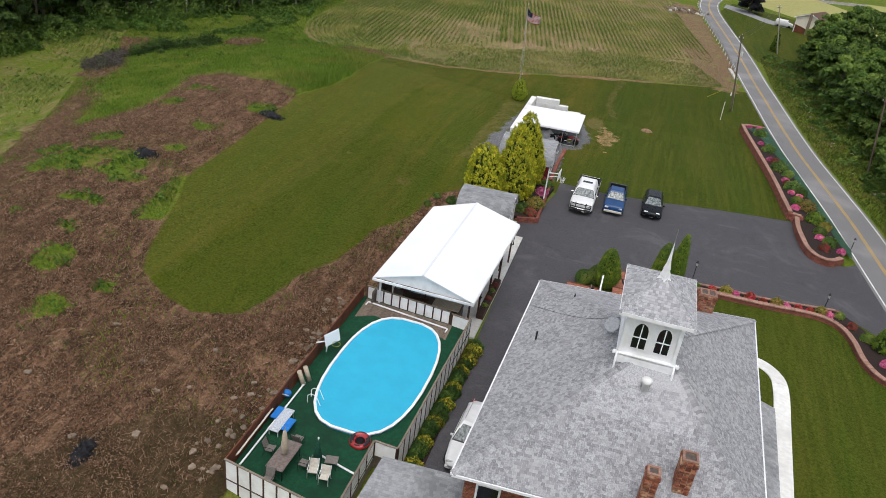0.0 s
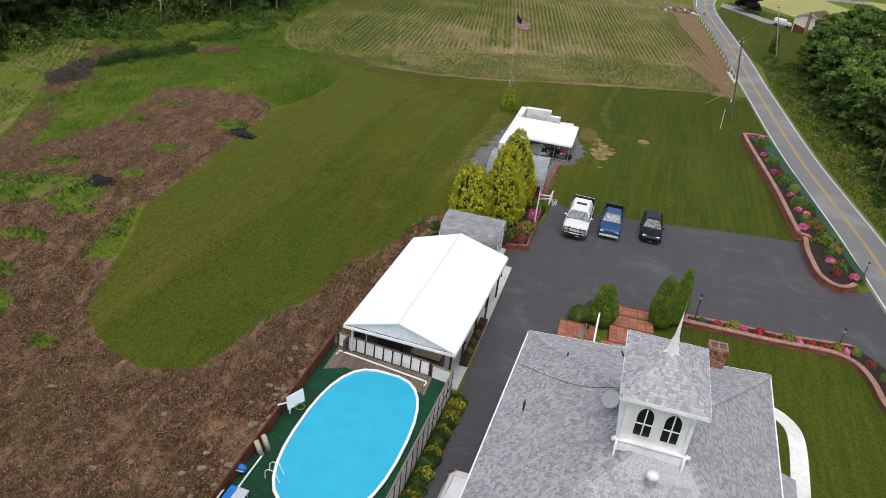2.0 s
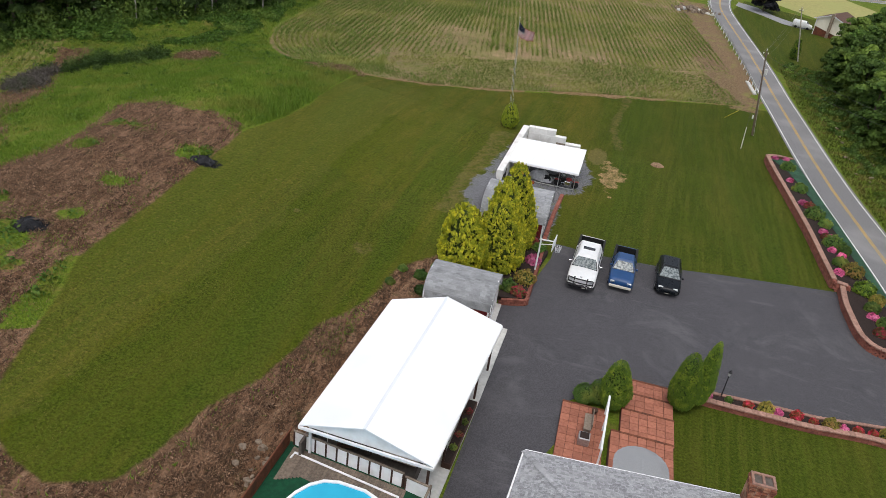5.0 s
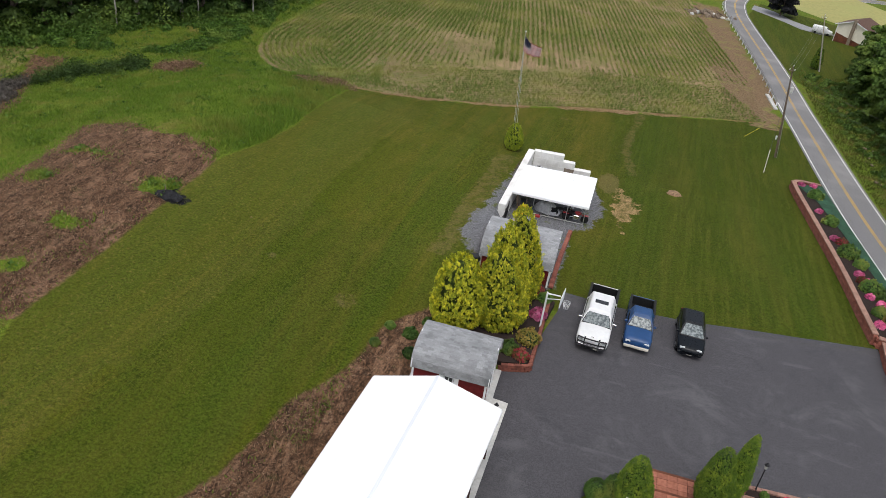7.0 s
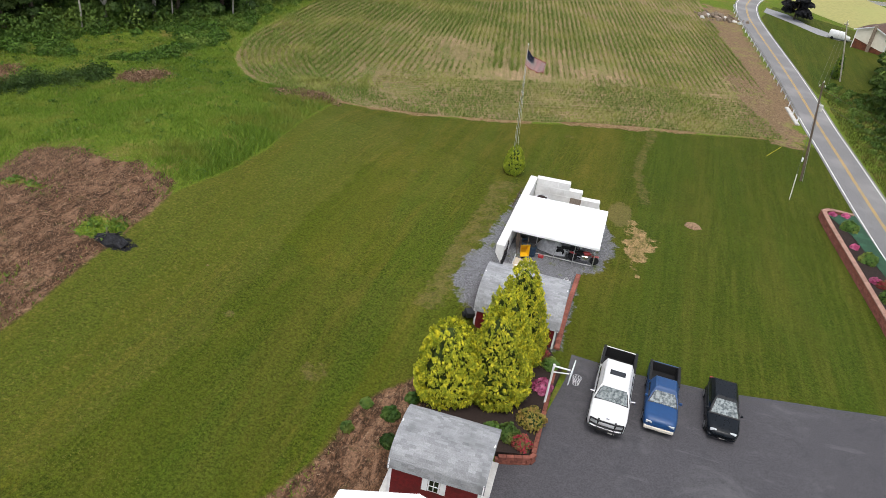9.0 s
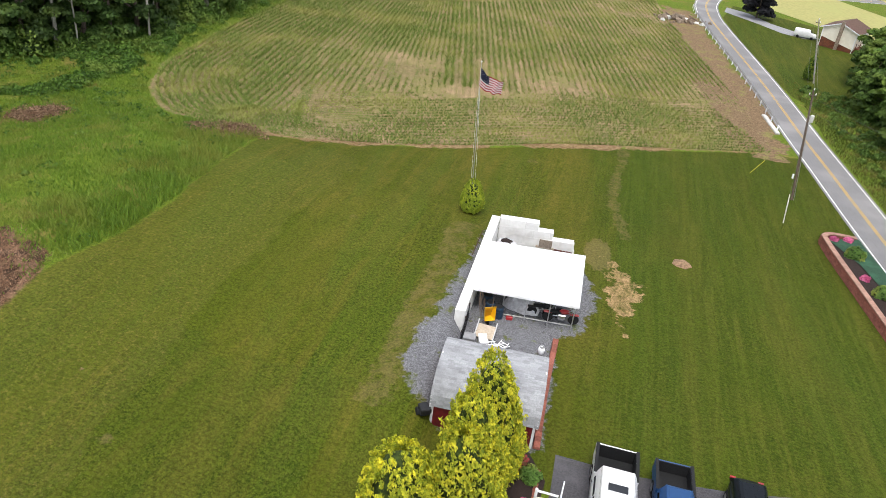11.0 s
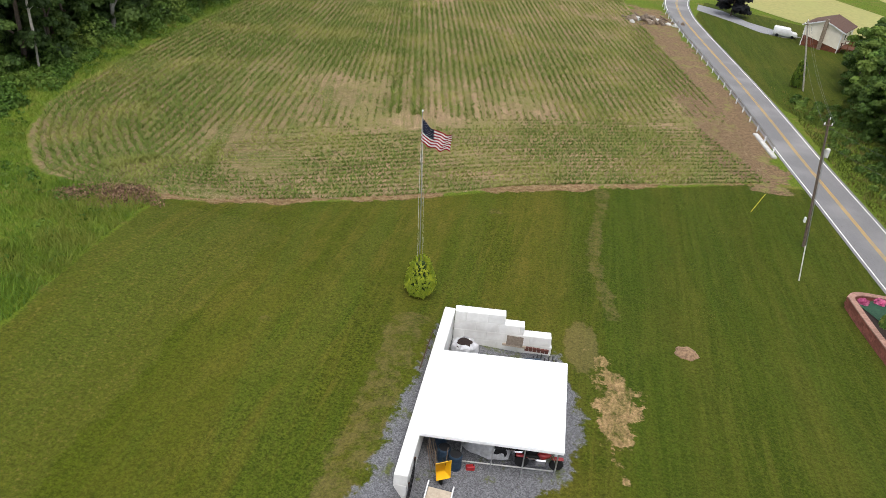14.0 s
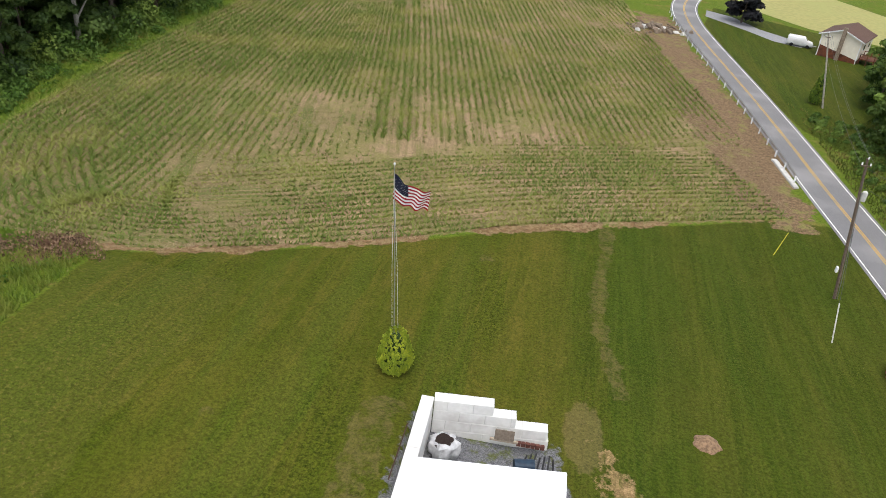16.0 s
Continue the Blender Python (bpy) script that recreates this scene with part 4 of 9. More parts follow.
# the upper courses of the near wall, in view beside the lower roof
bd = brick_data("house_brick", 0.2, 0.09, 0.062)
A, B = win[0], win[1]
dr = (B - A).normalized()
for r in range(26):
    z = 6.0 - r * 0.074
    for k in range(11):
        o = new("brick", bd)
        o.parent = walls
        q = A + dr * (0.11 + k * 0.212 + (r % 2) * 0.106)
        o.matrix_basis = Matrix.Translation((q.x, q.y - 0.02, z)) @ pose(0, 0, 0, 0, 0, math.degrees(math.atan2(dr.y, dr.x)))
bm = bmesh.new()
box(bm, A.x + 1.0, A.y - 0.09, 5.5, 1.0, 0.1, 0.09, bev=0.01)
box(bm, A.x + 1.0, A.y - 0.09, 4.4, 1.0, 0.1, 0.09, bev=0.01)
for dx in (-0.46, 0.46):
    box(bm, A.x + 1.0 + dx, A.y - 0.09, 4.95, 0.09, 0.1, 1.1, bev=0.01)
w = at_house(part("window", bm, "white_paint", label="white framed window in the brick wall"))
part("pane", newbox(A.x + 1.0, A.y - 0.07, 4.95, 0.84, 0.03, 1.02), "glass_dark", w)

# side porch roof and the lower roof beside the deck
def lean_roof(name, pts, label, rows_from=None, exposure=0.15):
    bm = bmesh.new()
    t = [bm.verts.new(p) for p in pts]
    l = [bm.verts.new(p - Vector((0, 0, 0.15))) for p in pts]
    bm.faces.new(t)
    bm.faces.new(l[::-1])
    for i in range(4):
        bm.faces.new((l[i], l[(i + 1) % 4], t[(i + 1) % 4], t[i]))
    bmesh.ops.recalc_face_normals(bm, faces=bm.faces)
    tabs(bm, pts[0], pts[1], (pts[3], pts[2]), exposure)
    return at_house(part(name, bm, "shingle_old", label=label))


lean_roof("porch_roof", [Vector((8.75, 21.0, 3.9)), Vector((9.85, 33.6, 3.9)), Vector((7.9, 33.7, 4.5)), Vector((7.1, 21.0, 4.5))], "grey shingled porch roof")
for y in (21.4, 27.2, 33.2):
    bm = newbox(8.6 + (y - 21) * 0.087, y, 1.9, 0.12, 0.12, 3.8, bev=0.01)
    at_house(part("porch_post", bm, "white_paint", label="white porch post"))
lean_roof("lower_roof", [Vector((-8.6, 19.0, 3.0)), Vector((-3.6, 19.0, 3.0)), Vector((-3.7, 23.5, 3.65)), Vector((-7.95, 23.4, 3.65))], "low grey shingled roof between house and pool deck")
for x, y in ((-8.1, 19.4), (-7.7, 23.0), (-4.2, 19.4)):
    at_house(part("lower_roof_post", newbox(x, y, 1.5, 0.14, 0.14, 3.0, bev=0.01), "white_paint"))

# cupola
CX0, CX1, CY0, CY1, CZ0, CZ1 = 0.85, 3.75, 28.05, 31.8, 8.45, 10.75
cup = at_house(part("cupola", newbox((CX0 + CX1) / 2, (CY0 + CY1) / 2, (CZ0 + CZ1) / 2 - 0.2, CX1 - CX0, CY1 - CY0, CZ1 - CZ0 + 0.4, bev=0.015), "white_paint", label="white painted cupola body"))


def on(parent, ob):
    ob.parent = parent
    return ob


bm = bmesh.new()
for y in (CY0 - 0.06, CY1 + 0.06):
    box(bm, 2.3, y, 8.72, 3.25, 0.14, 0.34, bev=0.02)
    box(bm, 2.3, y, 8.98, 3.4, 0.24, 0.07, bev=0.02)
for x in (CX0 - 0.06, CX1 + 0.06):
    box(bm, x, (CY0 + CY1) / 2, 8.72, 0.14, 3.7, 0.34, bev=0.02)
    box(bm, x, (CY0 + CY1) / 2, 8.98, 0.24, 3.9, 0.07, bev=0.02)
on(cup, part("cupola_base_moulding", bm, "white_paint"))
for x in (CX0, CX1):
    for y in (CY0, CY1):
        on(cup, part("corner_board", newbox(x, y, 9.9, 0.2, 0.2, 1.75, bev=0.015), "white_paint"))
for x in (CX0 - 0.12, CX1 + 0.12):
    for y, s in ((CY0 - 0.12, -1), (CY1 + 0.12, 1)):
        bm = bmesh.new()
        tube(bm, [(x, y, 9.0), (x, y + 0.12 * s, 8.78), (x, y + 0.2 * s, 8.5), (x, y + 0.22 * s, 8.25)], [0.06, 0.075, 0.06, 0.045], 8)
        lathe(bm, [(0.02, 0), (0.075, 0.04), (0.09, 0.1), (0.06, 0.17), (0.02, 0.2)], 10, (x - 0.18 * (1 if x < 2 else -1), y, 8.88))
        on(cup, part("cupola_bracket", bm, "white_paint", smooth=True))


def arch(cx, y, z0, w, h, depth, inset=0.0):
    pts = [(cx - w / 2, z0), (cx + w / 2, z0)]
    for k in range(11):
        a = math.pi * k / 10
        pts.append((cx + w / 2 * math.cos(a), z0 + h - w / 2 + w / 2 * math.sin(a)))
    bm = bmesh.new()
    loft(bm, [[(px, y, pz) for px, pz in pts], [(px, y + depth, pz) for px, pz in pts]])
    return bm


for cx in (1.7, 2.95):
    for y, s in ((CY0, -1), (CY1, 1)):
        fr = on(cup, part("cupola_window", arch(cx, y + (0.0 if s < 0 else -0.05), 9.3, 0.84, 1.18, 0.05 * s - 0.0), "white_paint", label="white arched window with four dark panes"))
        p = on(fr, part("pane", arch(cx, y + 0.045 * s, 9.34, 0.74, 1.1, 0.02 * s), "glass_dark", label="dark arched glass"))
        bm = bmesh.new()
        box(bm, cx, y + 0.07 * s, 9.88, 0.06, 0.03, 1.08)
        box(bm, cx, y + 0.07 * s, 9.82, 0.74, 0.03, 0.05)
        on(fr, part("glazing_bar", bm, "white_paint"))
cc = [Vector((0.3, 27.55, 10.95)), Vector((4.28, 27.55, 10.95)), Vector((4.28, 32.25, 10.95)), Vector((0.3, 32.25, 10.95))]
CAP = Vector((2.25, 29.9, 11.8))
cr = at_house(part("cupola_roof", solid_pyramid(cc, CAP, 0.12), "shingle", label="grey shingled hip roof of the cupola"))
bm = bmesh.new()
for i in range(4):
    tabs(bm, cc[i], cc[(i + 1) % 4], CAP, 0.15)
for c in cc:
    hip_caps(bm, c, CAP, 0.24, 0.15)
on(cr, tagged(part("shingle_course", bm, "shingle"), kind="stuff"))
bm = bmesh.new()
for i in range(4):
    a, b = cc[i], cc[(i + 1) % 4]
    beam(bm, a - Vector((0, 0, 0.07)), b - Vector((0, 0, 0.07)), 0.05, 0.14)
on(cr, part("fascia", bm, "white_paint"))
# spire: a flared white skirt of four gablets, a tapering point and a rod
bm = bmesh.new()
for prof, n, turn in (([(0.46, -0.24), (0.27, 0.0), (0.3, 0.04), (0.18, 0.28), (0.21, 0.32), (0.1, 0.6), (0.11, 0.63), (0.05, 1.0), (0.015, 1.45)], 4, 0), ([(0.14, -0.1), (0.11, 0.5), (0.04, 1.2)], 8, 0)):
    lathe(bm, prof, n, tuple(CAP))
on(cr, part("spire", bm, "white_paint", label="white pointed spire with a flared skirt"))
bm = bmesh.new()
tube(bm, [CAP + Vector((0, 0, 1.3)), CAP + Vector((0, 0, 2.0))], 0.014, 6)
on(cr, part("lightning_rod", bm, "metal"))

# the cupola's true place: slimmer, taller and turned a little on the roof
seat = Matrix.Translation((1.97, 27.95, 9.5)) @ Matrix.Rotation(radians(-2), 4, "Z") @ Matrix.Diagonal((0.745, 0.872, 1.083, 1)) @ Matrix.Translation((-2.28, -29.9, -8.55))
for o in (cup, cr, *cup.children_recursive, *cr.children_recursive):
    o.data.transform(seat)
    o.data.update()

# roof fittings
bm = bmesh.new()
lathe(bm, [(0.14, -0.2), (0.14, 0.3), (0.22, 0.31), (0.23, 0.44), (0.14, 0.52), (0.02, 0.54)], 14, (2.12, 25.45, 9.1))
at_house(part("roof_vent", bm, "white_paint", label="round pale metal roof vent", smooth=True))
bm = bmesh.new()
tube(bm, [(-1.3, 33.7, 7.4), (-1.3, 33.7, 7.85)], 0.035, 8)
at_house(part("vent_pipe", bm, "dark_metal", label="dark vent pipe"))
bm = bmesh.new()
tube(bm, [(-2.7, 30.2, 6.75), (-2.7, 30.2, 7.4)], 0.045, 8)
at_house(part("vent_pipe", bm, "dark_metal", label="dark vent pipe"))
bm = bmesh.new()
lathe(bm, [(0.02, 0.0), (0.12, 0.03), (0.19, 0.06)], 12)
bm.transform(pose(0.4, 28.45, 12.0, 60, 0, 110))
tube(bm, [(0.62, 28.4, 11.9), (0.42, 28.45, 12.0)], 0.03, 6)
tube(bm, [(0.62, 28.4, 11.9), (0.6, 28.4, 11.5)], 0.03, 6)
at_house(part("satellite_dish", bm, "dark_metal", label="dark satellite dish under the cupola's eave"))
bm = bmesh.new()
lathe(bm, [(0.02, 0.0), (0.2, 0.04), (0.36, 0.12)], 14)
bm.transform(pose(0.55, 28.9, 9.55, 35, -40, 0))
tube(bm, [(0.75, 28.9, 9.1), (0.55, 28.9, 9.5)], 0.03, 6)
at_house(part("satellite_dish", bm, "metal", label="grey satellite dish beside the cupola"))
bm = bmesh.new()
tube(bm, [(x, y, roof_z(x, y) + 0.04) for x, y in curve_line([(0.9, 30.2), (0.3, 30.5), (-0.32, 30.8), (-1.25, 31.6), (-2.5, 33.0), (-3.4, 34.1)], 0.3)], 0.008, 5)
at_house(part("cable", bm, "dark_metal", label="loose dark cable over the shingles"))


def chimney(x, y, z0, z1, sx, sy, label, flues=1, rz=0):
    c = at_house(part("chimney", newbox(x, y, (z0 + z1) / 2, sx - 0.03, sy - 0.03, z1 - z0 - 0.06, rz), "mortar", label=label))
    d = brick_data("brick", 0.205, 0.1, 0.064)
    n = 0
    z = z1 - 0.04
    r = 0
    while z > z0:
        flare = 0.03 if r in (1, 2) else 0.0
        for side in range(4):
            ln = (sx if side % 2 == 0 else sy) + 2 * flare
            off = (sy if side % 2 == 0 else sx) / 2 + flare - 0.045
            k = max(2, int(round(ln / 0.215)))
            for i in range(k):
                u = -ln / 2 + ln * (i + 0.5) / k
                px, py, rr = ((u, -off, 0), (off, u, 90), (u, off, 0), (-off, u, 90))[side]
                o = new("brick", d)
                o.parent = c
                o.matrix_basis = pose(x, y, z, 0, 0, rz) @ pose(px, py, 0, 0, 0, rr) @ Matrix.Diagonal((ln / k / 0.215, 1, 1, 1))
                n += 1
        z -= 0.076
        r += 1
    bm = bmesh.new()
    w = 0.1
    for dx, dy, ex, ey in ((0, sy / 2 - w / 2, sx, w), (0, -sy / 2 + w / 2, sx, w), (sx / 2 - w / 2, 0, w, sy - 2 * w), (-sx / 2 + w / 2, 0, w, sy - 2 * w)):
        box(bm, x + dx, y + dy, z1 + 0.02, ex, ey, 0.08, bev=0.01)
    if flues == 2:
        box(bm, x, y, z1 + 0.02, 0.1, sy - 2 * w, 0.08, bev=0.01)
    on(c, part("chimney_cap", bm, "cap_stone"))
    # closed sheet in the flue's mouth, dark to stand for shade inside
    on(c, part("flue", newbox(x, y, z1 - 0.015, sx - 2 * w, sy - 2 * w, 0.01), "inner_dark", label="flat dark sheet standing for the flue's shaded hollow"))
    return c


chimney(2.67, 21.45, 6.2, 8.55, 0.5, 0.5, "slim tan and red brick chimney on the near slope")
chimney(4.0, 22.65, 6.4, 8.6, 0.6, 0.6, "sturdy red brick chimney on the near slope")
chimney(5.7, 37.5, 5.2, 7.55, 0.9, 0.7, "broad red brick chimney with two flues by the front eave", 2)

# ---------------------------------------------------------------- front terrace and walk
walk_in = curve_line([(7.2, 44.0), (9.8, 43.95), (11.4, 43.7), (12.3, 42.7), (12.4, 41.0), (12.0, 37.5), (11.35, 32), (10.05, 21), (8.8, 9), (6.6, -12)], 0.4)
slabs = base("concrete_walk", pose(12, 40, 0), "bright white concrete walk curving round the house", "path", kind="structure")
S0 = slabs.matrix_world.inverted()
n = normals2(walk_in)
for i in range(0, len(walk_in) - 1, 8):
    seg = range(i, min(i + 9, len(walk_in)))
    bm = bmesh.new()
    rings = []
    for j in seg:
        p, q = walk_in[j], n[j]
        sh = 0.012 if j == seg[0] else (-0.012 if j == seg[-1] else 0)
        t = np.array([q[1], -q[0]]) * -sh
        a, b = p - q * 0.5 + t, p + q * 0.5 + t
        rings.append([(a[0], a[1], gzf(*a) - 0.05), (b[0], b[1], gzf(*b) - 0.05), (b[0], b[1], gzf(*b) + 0.06), (a[0], a[1], gzf(*a) + 0.06)])
    loft(bm, rings)
    s = part("slab", bm, "walkway", slabs)
    s.matrix_parent_inverse = S0

terrace = base("brick_terrace", pose(2.8, 47, 0), "terracotta paved terrace with broad shallow steps", "steps", kind="structure")
T0 = terrace.matrix_world.inverted()


def paved(x0, x1, y0, y1, z, skew=0.0, nx=6, ny=3):
    b = part("riser", newbox((x0 + x1) / 2, (y0 + y1) / 2, z / 2 - 0.03, x1 - x0, y1 - y0, z - 0.02), "paver_edge", terrace, "dark riser under the pavers")
    b.matrix_parent_inverse = T0
    dx, dy = (x1 - x0) / nx, (y1 - y0) / ny
    d = bpy.data.meshes.new("paver")
    q = newbox(0, 0, 0, dx - 0.02, dy - 0.02, 0.05, bev=0.008)
    q.to_mesh(d)
    q.free()
    d.materials.append(M["paver"])
    for i in range(nx):
        for j in range(ny):
            o = new("paver", d)
            o.parent, o.matrix_parent_inverse = terrace, T0
            o.location = (x0 + dx * (i + 0.5), y0 + dy * (j + 0.5), z)
    # nosing coloured dark brown to stand for the riser's shadow line
    e = part("nosing", newbox((x0 + x1) / 2, y1 - 0.04, z + 0.012, x1 - x0 + 0.04, 0.15, 0.05, bev=0.01), "brown_wood", terrace)
    e.matrix_parent_inverse = T0


paved(1.7, 4.25, 50.1, 51.6, 0.16, nx=5, ny=3)
paved(1.6, 4.3, 48.4, 50.1, 0.32, nx=5, ny=3)
paved(1.4, 4.3, 46.2, 48.4, 0.48, nx=6, ny=4)
paved(0.9, 4.2, 38.2, 46.2, 0.64, nx=7, ny=14)
paved(-1.85, 0.6, 38.2, 48.0, 0.3, nx=5, ny=18)
bm = bmesh.new()
beam(bm, (0.55, 47.9, 1.45), (0.35, 43.2, 1.75), 0.11, 0.11, 0.01)
for k in range(4):
    y = 47.7 - k * 1.4
    beam(bm, (0.54 - k * 0.05, y, 0.3), (0.54 - k * 0.05, y, 1.47 + k * 0.08), 0.09, 0.09, 0.01)
r = part("handrail", bm, "white_paint", terrace, "white painted handrail")
r.matrix_parent_inverse = T0
porch = base("entry_porch", pose(2.15, 40.75, 0.64), "rounded entry porch with a grey shingle roof on the terrace", "porch")
def rounded(r, z, back):
    """The porch's outline: straight sides and a round front, at height z."""
    return [(r, back, z)] + [(r * math.cos(math.pi * k / 12), 1.2 + r * math.sin(math.pi * k / 12), z) for k in range(13)] + [(-r, back, z)]


bm = bmesh.new()
loft(bm, [rounded(1.05, 0.0, -2.4), rounded(1.05, 1.9, -2.4)])
part("wall", bm, "white_panel", porch)
bm = bmesh.new()
loft(bm, [rounded(1.3, 1.84, -2.4), rounded(1.32, 1.92, -2.4), rounded(0.8, 2.12, -2.4), rounded(0.05, 2.34, -2.4)])
part("roof", bm, "shingle_old", porch, "rounded grey shingle roof")
bench = base("wooden_bench", pose(-0.35, 46.2, 0.33), "brown wooden bench beside a grey planter on the terrace", "bench")
part("seat", newbox(0, 0, 0.42, 0.42, 1.3, 0.06, bev=0.01), "rail_wood", bench)
for y in (-0.55, 0.55):
    part("leg", newbox(0, y, 0.2, 0.36, 0.08, 0.4, bev=0.01), "rail_wood", bench)
part("backrest", newbox(0.2, 0, 0.68, 0.05, 1.3, 0.35, bev=0.01), "rail_wood", bench)
tub = base("stone_planter", pose(-0.45, 45.0, 0.33), "square grey stone planter on the terrace", "planter")
part("tub", newbox(0, 0, 0.25, 0.6, 0.6, 0.5, bev=0.03), "metal", tub, "grey tub")
part("soil", newbox(0, 0, 0.5, 0.48, 0.48, 0.03), "mulch", tub)
for x, y in ((-0.05, 47.5),):
    pot = base("flower_pot", pose(x, y, 0.33), "small dark flower pot at the terrace rail", "flower pot")
    bm = bmesh.new()
    lathe(bm, [(0.1, 0), (0.16, 0.24), (0.18, 0.25), (0.18, 0.29)], 12)
    part("pot", bm, "dark_wood", pot)

# ---------------------------------------------------------------- pool and deck
DZ = 1.12
deck = base("pool_deck", pose(-11, 31, 0), "raised pool deck covered with green outdoor carpet", "deck", kind="structure")
D0 = deck.matrix_world.inverted()


def onto(parent, inv, ob):
    ob.parent, ob.matrix_parent_inverse = parent, inv
    return ob


PC, PA, PB, PT = Vector((-10.75, 31.95, 0)), 2.66, 5.2, radians(-3.0)


def oval(grow, n=28):
    """The pool's outline: straight sides and round ends, as short straight runs."""
    out = []
    for k in range(n):
        a = 2 * math.pi * (k + 0.5) / n
        c, s = math.cos(a), math.sin(a)
        x, y = (PA + grow) * math.copysign(abs(c) ** 0.66, c), (PB + grow) * math.copysign(abs(s) ** 0.84, s)
        out.append((PC.x + x * math.cos(PT) - y * math.sin(PT), PC.y + x * math.sin(PT) + y * math.cos(PT)))
    return out


DECK = [(-14.25, 38.9), (-6.95, 37.9), (-7.9, 25.75), (-9.05, 25.85), (-9.3, 21.1), (-14.95, 22.25)]
bm = bmesh.new()
hole = oval(0.1)
vo = [bm.verts.new((x, y, DZ)) for x, y in DECK]
vi = [bm.verts.new((x, y, DZ)) for x, y in hole]
eo = [bm.edges.new((vo[i], vo[(i + 1) % len(vo)])) for i in range(len(vo))]
ei = [bm.edges.new((vi[i], vi[(i + 1) % len(vi)])) for i in range(len(vi))]
bmesh.ops.triangle_fill(bm, edges=eo + ei, use_beauty=True, use_dissolve=False)
for f in bm.faces:
    if f.normal.z < 0:
        f.normal_flip()
r = bmesh.ops.extrude_edge_only(bm, edges=[e for e in bm.edges if e.is_boundary])
for v in r["geom"]:
    if isinstance(v, bmesh.types.BMVert):
        v.co.z -= 0.1
onto(deck, D0, part("carpet", bm, "carpet", label="dark green outdoor carpet"))
bm = bmesh.new()
for (ax, ay), (bx, by) in zip(DECK, DECK[1:] + DECK[:1]):
    ax, ay, bx, by = (v + (c - v) * 0.05 for v, c in ((ax, -11), (ay, 30), (bx, -11), (by, 30)))
    quad(bm, (ax, ay, -0.05), (bx, by, -0.05), (bx, by, DZ - 0.03), (ax, ay, DZ - 0.03))
bmesh.ops.recalc_face_normals(bm, faces=bm.faces)
onto(deck, D0, part("skirt", bm, "rail_wood"))
# bare planks at the far end
for k in range(39):
    x = -13.9 + k * 0.15
    q = abs(x + 11.2) / 2.1
    y0 = max(35.3, 36.65 + 0.4 * q - (0.0 if q < 0.8 else 1.5 * (q - 0.8)))
    y1 = 38.6 - k * 0.018
    onto(deck, D0, part("plank", newbox(x, (y0 + y1) / 2, DZ + 0.018, 0.14, y1 - y0, 0.03, rz=-1, bev=0.004), "deck_wood"))
bm = bmesh.new()
for (ax, ay), (bx, by) in (((-14.6, 22.9), (-14.2, 29.4)), ((-11.3, 24.75), (-9.35, 24.2)), ((-13.75, 38.2), (-8.3, 37.35))):
    tube(bm, [(ax, ay, DZ + 0.09), (bx, by, DZ + 0.09)], 0.05, 8)
for x, y in ((-13.75, 38.2), (-8.3, 37.35)):
    tube(bm, [(x, y, DZ + 0.05), (x - 0.05, y - 0.35, DZ + 0.05)], 0.045, 8)
onto(deck, D0, part("pipe_rail", bm, "white_paint", label="white plastic pipe laid on the deck"))

pool = base("swimming_pool", pose(PC.x, PC.y, 0), "oval above-ground swimming pool with white rim, full of blue water", "pool")
P0 = pool.matrix_world.inverted()
bm = bmesh.new()
loft(bm, [[(x, y, 0.02) for x, y in oval(0.03)], [(x, y, DZ + 0.1) for x, y in oval(0.03)]], cap=False)
loft(bm, [[(x, y, DZ + 0.1) for x, y in oval(-0.02)], [(x, y, 0.02) for x, y in oval(-0.02)]])
onto(pool, P0, part("basin", bm, "liner", label="blue vinyl lined basin"))
ri, ro = oval(-0.02), oval(0.12)
for k in range(28):
    j = (k + 1) % 28
    bm = bmesh.new()
    loft(bm, [[(*ri[k], DZ + 0.1), (*ro[k], DZ + 0.1), (*ro[k], DZ + 0.17), (*ri[k], DZ + 0.17)], [(*ri[j], DZ + 0.1), (*ro[j], DZ + 0.1), (*ro[j], DZ + 0.17), (*ri[j], DZ + 0.17)]])
    onto(pool, P0, part("rim_section", bm, "white_paint"))
wm, nt, p, geo = shader("pool_water")
pos = geo.outputs["Position"]
nt.links.new(mixer(nt, ramp(nt, noisy(nt, pos, 0.5, 3), 0.35, 0.7), (0.012, 0.4, 0.52), (0.014, 0.42, 0.54)), p.inputs["Base Color"])
p.inputs["Roughness"].default_value, p.inputs["IOR"].default_value, p.inputs["Specular IOR Level"].default_value = 0.12, 1.33, 0.3
bumped(nt, p, noisy(nt, pos, 2.6, 4, 0.6, 0.5), 0.06, 0.03)
M["water"] = wm
bm = bmesh.new()
bm.faces.new([bm.verts.new((x, y, DZ - 0.02)) for x, y in oval(-0.03)])
onto(pool, P0, part("water", bm, "water", label="calm clear blue water"))
bm = bmesh.new()
lx, ly = -13.15, 28.35
for d in (-0.25, 0.25):
    tube(bm, [(lx - 0.35, ly + d, DZ), (lx - 0.35, ly + d, DZ + 0.45), (lx - 0.22, ly + d, DZ + 0.6), (lx + 0.12, ly + d, DZ + 0.58), (lx + 0.4, ly + d - 0.1, DZ + 0.1), (lx + 0.75, ly + d - 0.25, DZ - 0.6)], 0.022, 8)
for k in range(3):
    box(bm, lx + 0.46 + k * 0.09, ly - 0.12 - 0.03 * k, DZ + 0.02 - k * 0.22, 0.1, 0.5, 0.03, bev=0.005)
